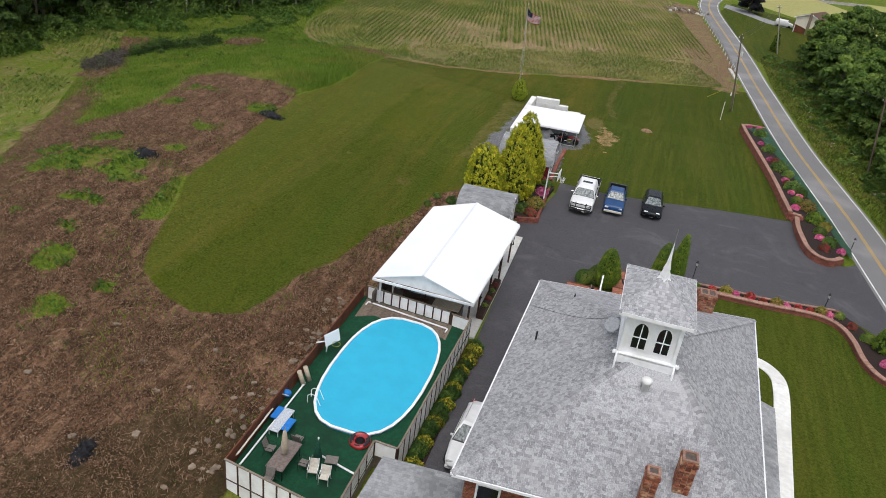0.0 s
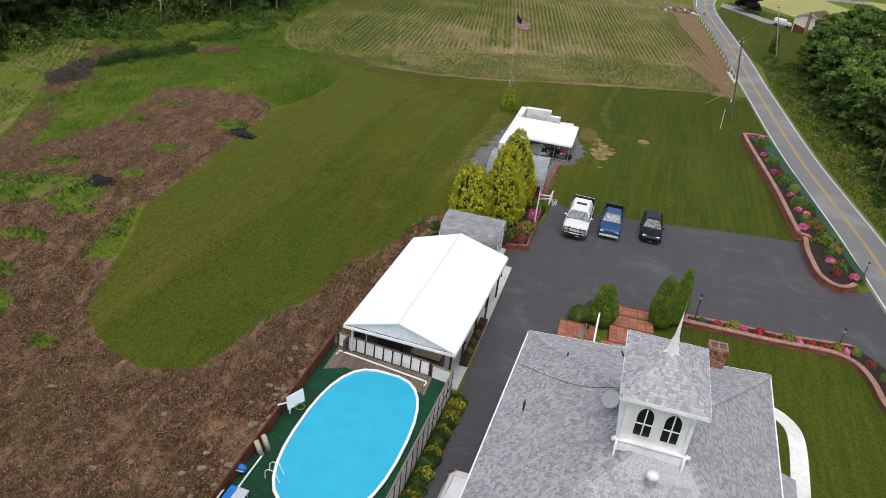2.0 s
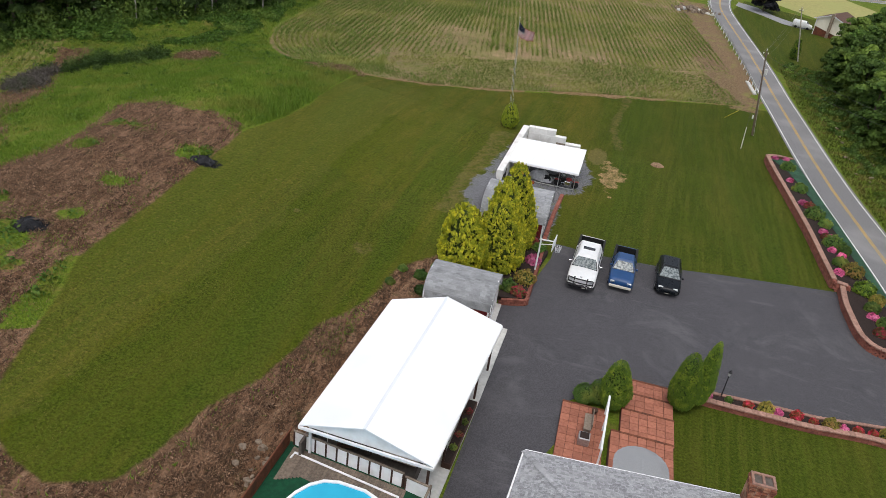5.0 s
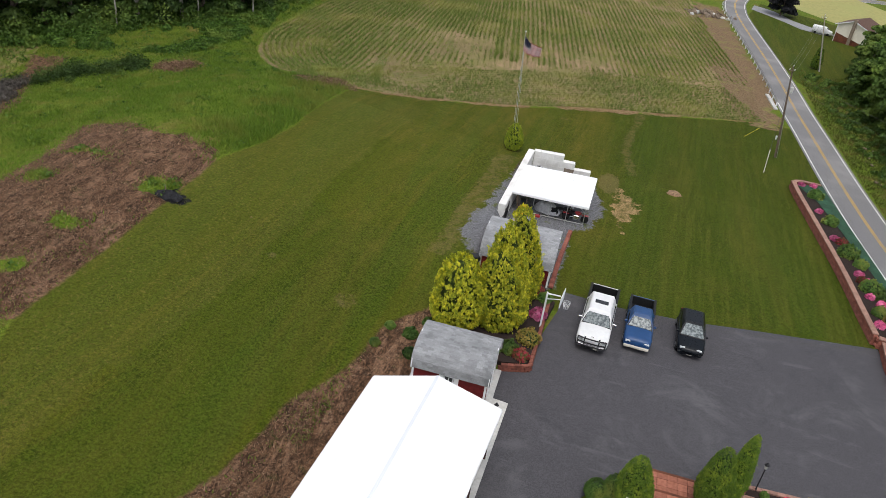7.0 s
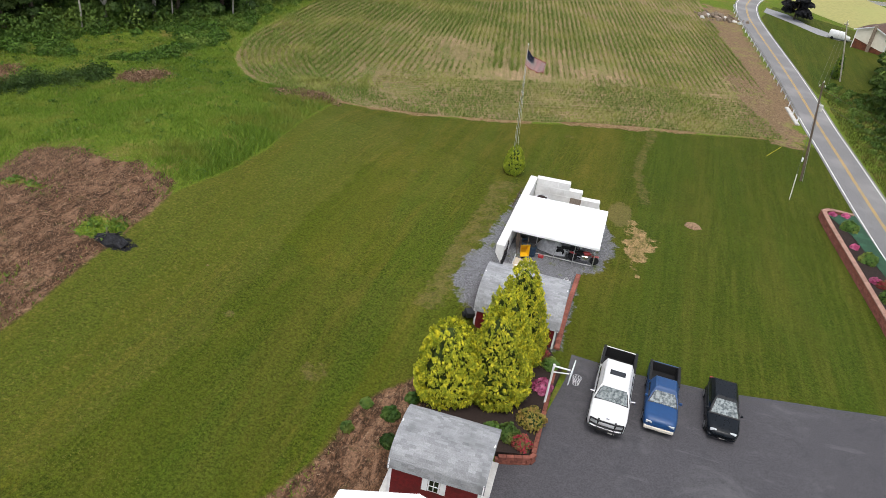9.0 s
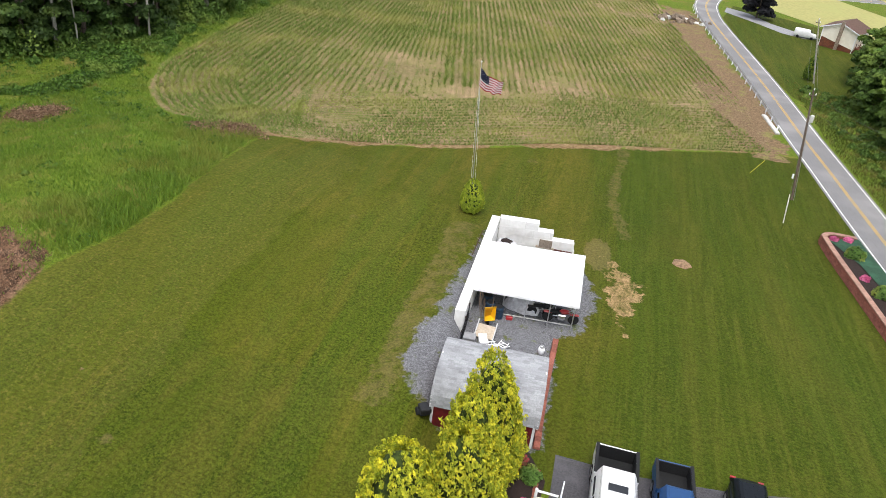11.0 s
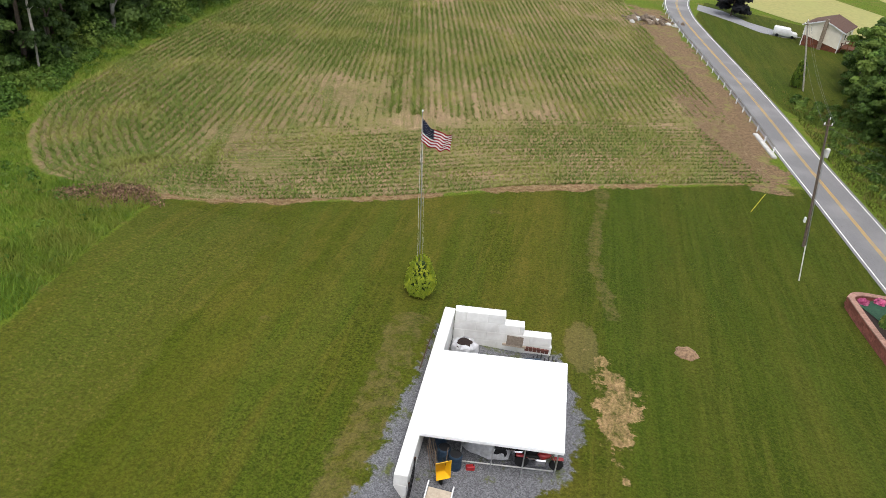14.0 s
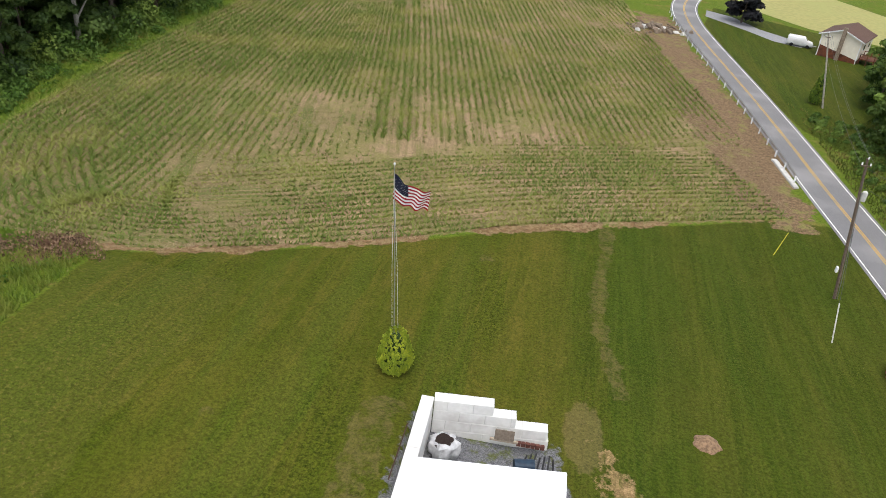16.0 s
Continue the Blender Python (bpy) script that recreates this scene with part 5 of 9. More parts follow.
onto(pool, P0, part("ladder", bm, "white_paint", label="white pool ladder", smooth=False))


def fence_run(a, b, z0, z1, n, brace, label, skip=()):
    """A white panelled fence with dark battens and a flat top rail."""
    a, b = Vector((*a, 0)), Vector((*b, 0))
    f = base("deck_fence", Matrix.Translation((a.x, a.y, 0)), label, "fence", "fences round the pool deck")
    I = f.matrix_world.inverted()
    d = (b - a).normalized()
    ang = math.degrees(math.atan2(d.y, d.x))
    L = (b - a).length
    for k in range(n):
        u0, u1 = L * k / n, L * (k + 1) / n
        c = a + d * (u0 + u1) / 2
        onto(f, I, part("panel", newbox(c.x, c.y, (z0 + z1) / 2 - 0.03, u1 - u0 - 0.015, 0.03, z1 - z0 - 0.06, ang), "white_panel"))
    for k in range(n + 1):
        c = a + d * L * k / n
        onto(f, I, part("batten", newbox(c.x, c.y, (z0 + z1) / 2, 0.09, 0.075, z1 - z0, ang, bev=0.006), "dark_wood"))
        if brace and k < n:
            bm = bmesh.new()
            u = a + d * L * (k + (0.15 if k % 2 else 0.85)) / n
            v = a + d * L * (k + 0.5) / n
            nn = Vector((d.y, -d.x, 0)) * 0.02
            beam(bm, Vector((c.x, c.y, (z0 + z1) / 2 - 0.1)) + nn, Vector((c.x, c.y, (z0 + z1) / 2 - 0.1)) + d * L / n + nn, 0.07, 0.03)
            onto(f, I, part("cross_batten", bm, "dark_wood"))
    m = (a + b) / 2
    onto(f, I, part("top_rail", newbox(m.x, m.y, z1 + 0.02, L + 0.06, 0.11, 0.05, ang, bev=0.008), "rail_wood"))
    return f


fence_run((-7.0, 37.8), (-7.85, 25.8), 0.25, 2.0, 15, True, "white deck fence with dark battens above the driveway")
fence_run((-7.9, 25.72), (-9.05, 25.82), 1.1, 2.0, 1, False, "short white deck fence with dark battens at the jog")
fence_run((-9.08, 25.8), (-9.3, 21.15), 0.9, 2.0, 5, True, "white deck fence with dark battens beside the low roof")
fence_run((-14.98, 22.25), (-9.35, 21.1), -0.1, 2.0, 8, True, "tall white deck fence with dark battens at the end")
fence_run((-14.0, 38.75), (-8.35, 38.05), 1.05, 2.0, 10, False, "white deck fence with dark battens below the pavilion")
fence_run((-8.2, 37.95), (-7.05, 37.75), 1.05, 1.95, 1, False, "short white deck fence beside the pavilion steps")
# brown board fence against the bank
bf = base("board_fence", pose(-14.8, 31, 0), "red-brown board fence along the bank side of the deck", "fence", "fences round the pool deck")
B0 = bf.matrix_world.inverted()
for k in range(27):
    y = 22.6 + k * 0.61
    x = -15.0 + (y - 22.3) * 0.045
    onto(bf, B0, part("board", newbox(x, y, 1.0 + 0.01 * math.sin(k * 2.3), 0.04, 0.595, 1.75, rz=-2.6, bev=0.006), "brown_wood"))
bm = bmesh.new()
beam(bm, (-15.02, 22.3, 1.9), (-14.25, 38.95, 1.9), 0.07, 0.12, 0.008)
onto(bf, B0, part("top_rail", bm, "brown_wood"))
bm = bmesh.new()
for o in (0.05, 0.13):
    beam(bm, (-14.9 + o, 23.0, 1.55 + o), (-14.75 + o, 26.4, 1.6 + o), 0.05, 0.03)
pl = tagged(part("spare_poles", bm, "chair_white", label="two long pale poles leaning on the board fence"), category="pole")

# things on the deck
def sling_chair(m, sling, frame_m, label, group):
    c = base("patio_chair", m, label, "chair", group)
    bm = bmesh.new()
    loft(bm, [[(-0.24, -0.23, 0.4), (0.24, -0.23, 0.4), (0.24, -0.23, 0.43), (-0.24, -0.23, 0.43)], [(-0.24, 0.2, 0.37), (0.24, 0.2, 0.37), (0.24, 0.2, 0.4), (-0.24, 0.2, 0.4)]])
    part("seat", bm, sling, c)
    bm = bmesh.new()
    loft(bm, [[(-0.24, 0.2, 0.38), (0.24, 0.2, 0.38), (0.24, 0.23, 0.38), (-0.24, 0.23, 0.38)], [(-0.24, 0.36, 0.9), (0.24, 0.36, 0.9), (0.24, 0.39, 0.9), (-0.24, 0.39, 0.9)]])
    part("backrest", bm, sling, c)
    for s in (-0.27, 0.27):
        bm = bmesh.new()
        tube(bm, [(s, -0.26, 0), (s, -0.25, 0.6), (s, -0.2, 0.64), (s, 0.24, 0.63), (s, 0.3, 0.6)], 0.016, 6)
        tube(bm, [(s, 0.34, 0), (s, 0.2, 0.4), (s, 0.38, 0.93)], 0.016, 6)
        part("side_frame", bm, frame_m, c)
    return c


table = base("patio_table", pose(-12.72, 23.6, DZ, 0, 0, -4), "brown rectangular patio table with a furled beige umbrella", "table")
part("tabletop", newbox(0, 0, 0.71, 0.88, 1.95, 0.05, bev=0.02), "table_top", table)
for x in (-0.36, 0.36):
    for y in (-0.85, 0.85):
        bm = bmesh.new()
        tube(bm, [(x, y, 0), (x * 0.95, y * 0.95, 0.69)], 0.028, 8)
        part("leg", bm, "dark_metal", table)
umb = base("furled_umbrella", pose(-12.7, 23.6, DZ), "furled beige patio umbrella standing in the table", "umbrella")
bm = bmesh.new()
lathe(bm, [(0.04, 0.85), (0.17, 0.9), (0.16, 1.4), (0.12, 1.9), (0.09, 2.15), (0.02, 2.25)], 12)
part("canopy", bm, "canvas", umb, smooth=True)
bm = bmesh.new()
tube(bm, [(0, 0, 0.0), (0, 0, 2.5)], 0.022, 8)
part("pole", bm, "metal", umb)
G = "chairs on the pool deck"
for x, y, r in ((-13.65, 24.1, 90), (-12.7, 25.15, 175), (-12.9, 22.3, 0), (-11.8, 23.8, -90)):
    sling_chair(pose(x, y, DZ, 0, 0, r), "chair_sling", "dark_metal", "grey-brown sling patio chair round the table", G).scale = (0.9, 0.9, 0.9)
for x, y, r in ((-11.25, 23.55, 12), (-10.6, 23.35, 6)):
    sling_chair(pose(x, y, DZ, 0, 0, r), "chair_white", "white_paint", "cream sling patio chair with white frame", G).scale = (0.85, 0.85, 0.85)
st = base("side_table", pose(-10.65, 24.35, DZ, 0, 0, 10), "small grey square side table on the deck", "table")
part("tabletop", newbox(0, 0, 0.45, 0.6, 0.5, 0.04, bev=0.01), "chair_sling", st)
for x in (-0.25, 0.25):
    for y in (-0.2, 0.2):
        part("leg", newbox(x, y, 0.21, 0.03, 0.03, 0.42), "dark_metal", st)
u2 = base("green_umbrella", pose(-11.35, 24.35, DZ), "furled dark green umbrella in its stand", "umbrella")
bm = bmesh.new()
lathe(bm, [(0.2, 0.25), (0.22, 0.35), (0.13, 1.0), (0.03, 1.45)], 10)
part("canopy", bm, "green_canvas", u2, smooth=True)
bm = bmesh.new()
tube(bm, [(0, 0, 0), (0, 0, 1.5)], 0.02, 8)
lathe(bm, [(0.02, 1.5), (0.05, 1.54), (0.04, 1.6), (0.01, 1.62)], 8)
part("pole", bm, "white_paint", u2)
lounge = base("sun_lounger", pose(-14.0, 25.95, DZ, 0, 0, -4), "white webbed sun lounger with bright blue side pads", "lounger")
part("webbing", newbox(0, 0.1, 0.36, 0.55, 1.75, 0.04, bev=0.01), "net_white", lounge)
for s in (-0.45, 0.45):
    part("pad", newbox(s * 0.9, 0.25 - s * 0.6, 0.32, 0.5, 0.9, 0.1, bev=0.03), "blue_plastic", lounge, "bright blue vinyl pad")
for y in (-0.7, 0.85):
    for s in (-0.24, 0.24):
        bm = bmesh.new()
        tube(bm, [(s, y, 0), (s, y, 0.35)], 0.016, 6)
        part("leg", bm, "white_paint", lounge)
toy = base("blue_float", pose(-14.6, 28.0, 1.45), "bright blue folded pool float hung on the fence", "float")
bm = bmesh.new()
lathe(bm, [(0.08, -0.2), (0.2, -0.14), (0.24, 0.0), (0.2, 0.14), (0.08, 0.2)], 12, (0, 0, 0), 1, 0.8)
part("cushion", bm, "blue_plastic", toy, smooth=True)
bm = bmesh.new()
tube(bm, [(-0.2, -0.25, 0.1), (0.0, -0.32, 0.15), (0.2, -0.25, 0.1)], 0.03, 6)
part("strap", bm, "net_white", toy)
for k, (x, y) in enumerate(((-14.25, 29.3), (-14.1, 29.75))):
    rl = base("foam_roll", pose(x, y, DZ, 0, 0, 20), "pale rolled foam mat standing against the fence", "mat", "foam rolls")
    bm = bmesh.new()
    tube(bm, [(0, 0, 0), (-0.25, 0.1, 0.85)], 0.13, 10)
    part("roll", bm, "canvas", rl, smooth=True)
ring = base("inner_tube", pose(-9.95, 26.35, DZ + 0.02, 8, 0, 0), "red and black inflatable ring beside the pool", "ring")
bm = bmesh.new()
lathe(bm, [(0.26, 0.1), (0.3, 0.2), (0.4, 0.25), (0.5, 0.2), (0.55, 0.1), (0.5, 0.0), (0.4, -0.02), (0.3, 0.0), (0.26, 0.1)], 22)
o = part("tube", bm, ["red", "dark_metal"], ring, smooth=True)
for f in o.data.polygons:
    if f.center.z > 0.19 and (abs(f.center.x) > 0.3 or f.center.y > 0.42):
        f.material_index = 1
    if f.center.z < 0.12:
        f.material_index = 1
part("grab_strap", newbox(0, -0.42, 0.25, 0.3, 0.06, 0.03, bev=0.01), "dark_metal", ring)
hoop = base("pool_basketball_hoop", pose(-13.75, 32.2, DZ, 0, 0, 62), "small white basketball hoop at the pool's edge", "basketball hoop")
part("backboard", newbox(0, 0.1, 1.25, 1.05, 0.05, 0.72, rx=-14, bev=0.01), "white_roof", hoop)
bm = bmesh.new()
n = 18
tube(bm, [(0.23 * math.cos(2 * math.pi * k / n), -0.25 + 0.23 * math.sin(2 * math.pi * k / n), 1.0) for k in range(n + 1)], 0.016, 6, cap=False)
part("rim", bm, "bloom_yellow", hoop)
bm = bmesh.new()
tube(bm, [(0, 0.55, 0), (0, 0.5, 0.8), (0, 0.12, 1.2)], 0.045, 8)
tube(bm, [(0, 0.5, 0.8), (-0.75, 0.55, 1.0)], 0.04, 8)
part("post", bm, "white_paint", hoop)

# ---------------------------------------------------------------- pavilion
pav = base("pavilion", pose(-9.8, 43.6, 0), "open pavilion with a white sheet gable roof on posts", "pavilion")
V0 = pav.matrix_world.inverted()
q = [Vector((-13.5, 38.05, 3.2)), Vector((-7.0, 37.75, 3.2)), Vector((-6.1, 49.55, 3.2)), Vector((-12.7, 49.45, 3.2))]
r0, r1 = Vector((-10.3, 37.85, 4.25)), Vector((-9.45, 49.5, 4.25))


def panel_roof(a, b, rb, ra, name, ribs):
    """One slope of sheet roofing with low standing seams."""
    nrm = (b - a).cross(ra - a).normalized()
    if nrm.z < 0:
        nrm = -nrm
    bm = bmesh.new()
    loft(bm, [[tuple(p) for p in (a, b, rb, ra)], [tuple(p - nrm * 0.06) for p in (a, b, rb, ra)]])
    return onto(pav, V0, part(name, bm, "white_roof", label="white sheet roof slope"))


panel_roof(q[1], q[2], r1, r0, "roof_slope", 13)
panel_roof(q[0], q[3], r1, r0, "roof_slope", 13)
bm = bmesh.new()
loft(bm, [[tuple(e + Vector(o)) for o in ((-0.1, 0, -0.01), (0, 0, 0.022), (0.05, 0, 0.008), (0.05, 0, -0.04), (0, 0, -0.03), (-0.1, 0, -0.05))] for e in (r0, r1)])
onto(pav, V0, part("ridge_cap", bm, "ridge_sheet", label="blue-grey folded ridge strip"))
for a, b, c in ((q[0], q[1], r0), (q[3], q[2], r1)):
    bm = bmesh.new()
    s = 0.12 if c is r0 else -0.12
    loft(bm, [[tuple(v + Vector((0, s + o, -0.07))) for v in (a, b, c)] for o in (0, 0.03)])
    onto(pav, V0, part("gable", bm, "white_panel"))
bm = bmesh.new()
for a, b in ((q[0], q[3]), (q[1], q[2]), (q[0], q[1]), (q[3], q[2])):
    beam(bm, a + Vector((0, 0, -0.14)), b + Vector((0, 0, -0.14)), 0.1, 0.16, 0.01)
onto(pav, V0, part("eave_beam", bm, "white_paint"))
for k in range(5):
    for a, b, s in ((q[0], q[3], 0.35), (q[1], q[2], -0.3)):
        p = a.lerp(b, 0.04 + k * 0.23)
        o = onto(pav, V0, part("post", newbox(p.x + s, p.y, 1.6, 0.12, 0.12, 2.9, bev=0.01), "white_paint" if s > 0 else "dark_wood"))
slab = sheet("pavilion_floor", [(-13.3, 38.4), (-6.75, 38.6), (-6.35, 46), (-6.05, 53.6), (-7.1, 53.7), (-7.1, 51.0), (-12.6, 51.0)], 0.14, "concrete", "pale concrete floor slab under the pavilion", "floor", 3, thick=0.2)
# back wall and raised floor carry the roof's shade in their colour
onto(pav, V0, part("back_wall", newbox(-13.1, 43.6, 1.0, 0.12, 11.0, 2.0, rz=-3.7), "inner_dark", label="low back wall coloured dark for the roof's shade"))
onto(pav, V0, part("deck_floor", newbox(-10.6, 39.6, 0.62, 5.2, 2.0, 0.96, rz=-1), "inner_dark", label="raised floor behind the fence, coloured dim for the roof's shade"))
ct = base("bar_counter", pose(-8.95, 39.9, 0.14, 0, 0, -3), "pale topped bar counter under the pavilion", "counter")
part("body", newbox(0, 0, 0.55, 1.6, 0.9, 1.1, bev=0.01), "dark_wood", ct)
part("top", newbox(0, 0, 1.13, 1.8, 1.1, 0.06, bev=0.01), "canvas", ct)
pt = base("picnic_table", pose(-11.2, 40.0, 1.1, 0, 0, 12), "dark picnic table in the pavilion's shade", "table")
part("tabletop", newbox(0, 0, 0.74, 1.9, 0.8, 0.05, bev=0.01), "dark_wood", pt)
for s in (-0.75, 0.75):
    part("seat", newbox(0, s, 0.44, 1.9, 0.26, 0.05, bev=0.01), "dark_wood", pt)
for s in (-0.7, 0.7):
    part("trestle", newbox(s, 0, 0.36, 0.08, 1.5, 0.7, bev=0.01), "dark_wood", pt)
hang = base("hanging_cloths", pose(-12.4, 38.9, 1.1), "pale cloths hung on the pavilion's corner post", "cloth")
part("cloth", newbox(0, 0, 1.2, 0.05, 0.5, 1.3, rz=20, bev=0.01), "chair_white", hang)


def lamp_post(x, y, h, label):
    l = base("lamp_post", pose(x, y, gzf(x, y)), label, "lamp post", "black lamp posts")
    bm = bmesh.new()
    lathe(bm, [(0.1, 0), (0.1, 0.1), (0.05, 0.2), (0.03, 0.4), (0.03, h - 0.35), (0.05, h - 0.33)], 10)
    part("post", bm, "dark_metal", l, smooth=False)
    bm = bmesh.new()
    lathe(bm, [(0.06, h - 0.33), (0.11, h - 0.1), (0.1, h - 0.08)], 6)
    part("lantern", bm, "lamp_glass", l)
    bm = bmesh.new()
    lathe(bm, [(0.14, h - 0.08), (0.05, h + 0.02), (0.02, h + 0.1)], 6)
    part("cap", bm, "dark_metal", l)
    return l


lamp_post(-6.55, 52.0, 1.3, "short black lamp post on the pavilion slab")
lamp_post(-6.85, 47.6, 1.5, "short black lamp post on the pavilion slab")
lamp_post(-7.1, 41.4, 1.5, "short black lamp post on the pavilion slab")
box_p = base("long_planter", pose(-6.75, 43.3, 0.13, 0, 0, -3), "long dark planter box with flowers on the slab's edge", "planter")
for k in range(4):
    y = -1.9 + k * 1.27
    part("trough", newbox(0, y, 0.18, 0.5, 1.22, 0.36, bev=0.02), "dark_wood", box_p)
    part("soil", newbox(0, y, 0.36, 0.4, 1.1, 0.03), "mulch", box_p)
pot = base("blue_bin", pose(-7.35, 37.2, 0.1), "small dark blue bin by the pavilion corner", "bin")
bm = bmesh.new()
lathe(bm, [(0.2, 0), (0.25, 0.6), (0.27, 0.62), (0.27, 0.66)], 12)
part("bin", bm, "drum_blue", pot)


# ---------------------------------------------------------------- sheds
def shed(x0, x1, y0, y1, z0, eave, top, label, door=True, window=True):
    """A red barn shed with a rounded shingled roof, its ridge along x, doors at the driveway end."""
    s = base("barn_shed", pose((x0 + x1) / 2, (y0 + y1) / 2, z0), label, "shed", "red barn sheds")
    L, W = x1 - x0, y1 - y0
    n = 11
    prof = []
    for k in range(n):
        a = math.pi * k / (n - 1)
        c = math.cos(a)
        prof.append((math.copysign(abs(c) ** 0.8, c) * (W / 2 + 0.08), eave + (top - eave) * abs(math.sin(a)) ** 0.75))
    bm = bmesh.new()
    wall = [(y * (W / 2) / (W / 2 + 0.08), z - 0.04) for y, z in prof]
    ring = [(-W / 2, 0)] + wall[::-1] + [(W / 2, 0)]
    loft(bm, [[(x, y, z) for y, z in ring] for x in (-L / 2 + 0.12, L / 2 - 0.12)])
    part("wall", bm, "red_wall", s)
    bm = bmesh.new()
    loft(bm, [[(x, y, z) for y, z in prof] + [(x, y * 0.97, z - 0.06) for y, z in prof[::-1]] for x in (-L / 2 - 0.06, L / 2 + 0.1)])
    rf = part("roof", bm, "shingle_old", s, "rounded grey shingle roof")
    bm = bmesh.new()
    segs = []
    for (ya, za), (yb, zb) in zip(prof, prof[1:]):
        segs.append((Vector((0, ya, za)), Vector((0, yb, zb))))
    rng = np.random.default_rng(int(abs(x0 * 7 + y0)))
    half = len(segs) // 2
    for side in (0, 1):
        run = segs[:half] if side == 0 else [(b, a) for a, b in segs[::-1][:half]]
        pts = [run[0][0]] + [b for a, b in run]
        d = [0.0]
        for a, b in run:
            d.append(d[-1] + (b - a).length)
        rows = int(d[-1] / 0.15)
        for k in range(rows):
            def at(u):
                for i in range(len(run)):
                    if u <= d[i + 1] or i == len(run) - 1:
                        t = min(1, (u - d[i]) / max(1e-6, d[i + 1] - d[i]))
                        return pts[i].lerp(pts[i + 1], t)
            p, r = at(k * 0.15), at(k * 0.15 + 0.155)
            nn = Vector((0, -(r - p).z, (r - p).y)).normalized()
            if nn.z < 0 or (nn.z < 0.1 and nn.y * p.y < 0):
                nn = -nn
            x = -L / 2 - 0.06 - rng.uniform(0, 0.3)
            while x < L / 2 + 0.1:
                w = rng.uniform(0.28, 0.34)
                a0, a1 = max(x, -L / 2 - 0.06), min(x + w - 0.008, L / 2 + 0.1)
                if a1 > a0:
                    h = nn * rng.uniform(0.012, 0.02)
                    v = [bm.verts.new((a0, (p + h).y, (p + h).z)), bm.verts.new((a1, (p + h).y, (p + h).z)), bm.verts.new((a1, (r + nn * 0.004).y, (r + nn * 0.004).z)), bm.verts.new((a0, (r + nn * 0.004).y, (r + nn * 0.004).z)), bm.verts.new((a0, p.y, p.z)), bm.verts.new((a1, p.y, p.z))]
                    bm.faces.new(v[:4])
                    bm.faces.new((v[4], v[5], v[1], v[0]))
                x += w
    tagged(part("shingle_course", bm, "shingle_old", rf), kind="stuff")
    for x in (-L / 2 + 0.1, L / 2 - 0.1):
        for y in (-W / 2, W / 2):
            part("corner_board", newbox(x, y, eave / 2, 0.12, 0.05, eave), "white_paint", s)
    for xe in (L / 2 + 0.03, -L / 2):
        bm = bmesh.new()
        for (ya, za), (yb, zb) in zip(prof, prof[1:]):
            beam(bm, (xe, ya * 0.98, za - 0.06), (xe, yb * 0.98, zb - 0.06), 0.05, 0.12)
        part("barge_board", bm, "white_paint", s, "white painted barge board")
    xd = L / 2 - 0.1
    for yc in (-0.48, 0.48):
        dd = part("door", newbox(xd, yc, 1.0, 0.06, 0.92, 1.9, bev=0.01), "red_wall", s, "red door with white cross bracing")
        boards = [newbox(xd + 0.04, yc, z, 0.03, 0.9, 0.1) for z in (0.1, 1.0, 1.9)]
        boards += [newbox(xd + 0.043, yc + y, 1.0, 0.03, 0.1, 1.72) for y in (-0.42, 0.42)]
        for ya, za, yb, zb in ((-0.36, 0.17, 0.36, 0.93), (0.36, 1.07, -0.36, 1.83)):
            bm = bmesh.new()
            beam(bm, (xd + 0.045, yc + ya, za), (xd + 0.045, yc + yb, zb), 0.02, 0.09)
            boards.append(bm)
        for bm in boards:
            part("brace_board", bm, "white_paint", dd)
    if window:
        for sx in (0.0,):
            wd = part("window", newbox(sx, -W / 2 - 0.0, 1.35, 0.55, 0.06, 0.75, bev=0.01), "white_paint", s, "small white framed window with shutters")
            part("pane", newbox(sx, -W / 2 - 0.035, 1.35, 0.42, 0.02, 0.62), "glass_dark", wd)
            for o in (-0.42, 0.42):
                part("shutter", newbox(sx + o, -W / 2 - 0.02, 1.35, 0.26, 0.04, 0.8, bev=0.008), "white_paint", wd)
            box_b = newbox(sx, -W / 2 - 0.05, 1.35, 0.03, 0.02, 0.62)
            box(box_b, sx, -W / 2 - 0.05, 1.35, 0.42, 0.02, 0.03)
            part("glazing_bar", box_b, "white_paint", wd)
    return s


shed(-11.55, -7.25, 52.6, 56.1, 0.05, 1.75, 2.98, "red barn shed with rounded grey shingle roof beside the pavilion")
shed(-10.75, -5.65, 66.55, 71.0, gzf(-8, 69) - 0.05, 1.45, 2.95, "red barn shed with rounded grey shingle roof beside the gravel")
pad = tagged(part("shed_footing", newbox(-9.4, 54.3, 0.03, 4.9, 4.0, 0.16, bev=0.02), "concrete", label="concrete footing under the barn shed"), category="footing", kind="structure")

# ---------------------------------------------------------------- carport of concrete blocks
cpz = -0.58
wall_b = base("block_wall", pose(-10.6, 80, cpz), "L-shaped wall of big whitewashed concrete blocks round the carport", "wall", kind="structure")
W0 = wall_b.matrix_world.inverted()
bdat = {}


def block(x, y, z, ln, rz):
    key = round(ln, 2)
    if key not in bdat:
        b = newbox(0, 0, 0, ln - 0.006, 0.58, 0.582, bev=0.02)
        me = bpy.data.meshes.new("block")
        b.to_mesh(me)
        b.free()
        me.materials.append(M["block"])
        bdat[key] = me
    o = new("block", bdat[key])
    o.parent, o.matrix_parent_inverse = wall_b, W0
    o.matrix_basis = pose(x, y, z, 0, 0, rz)


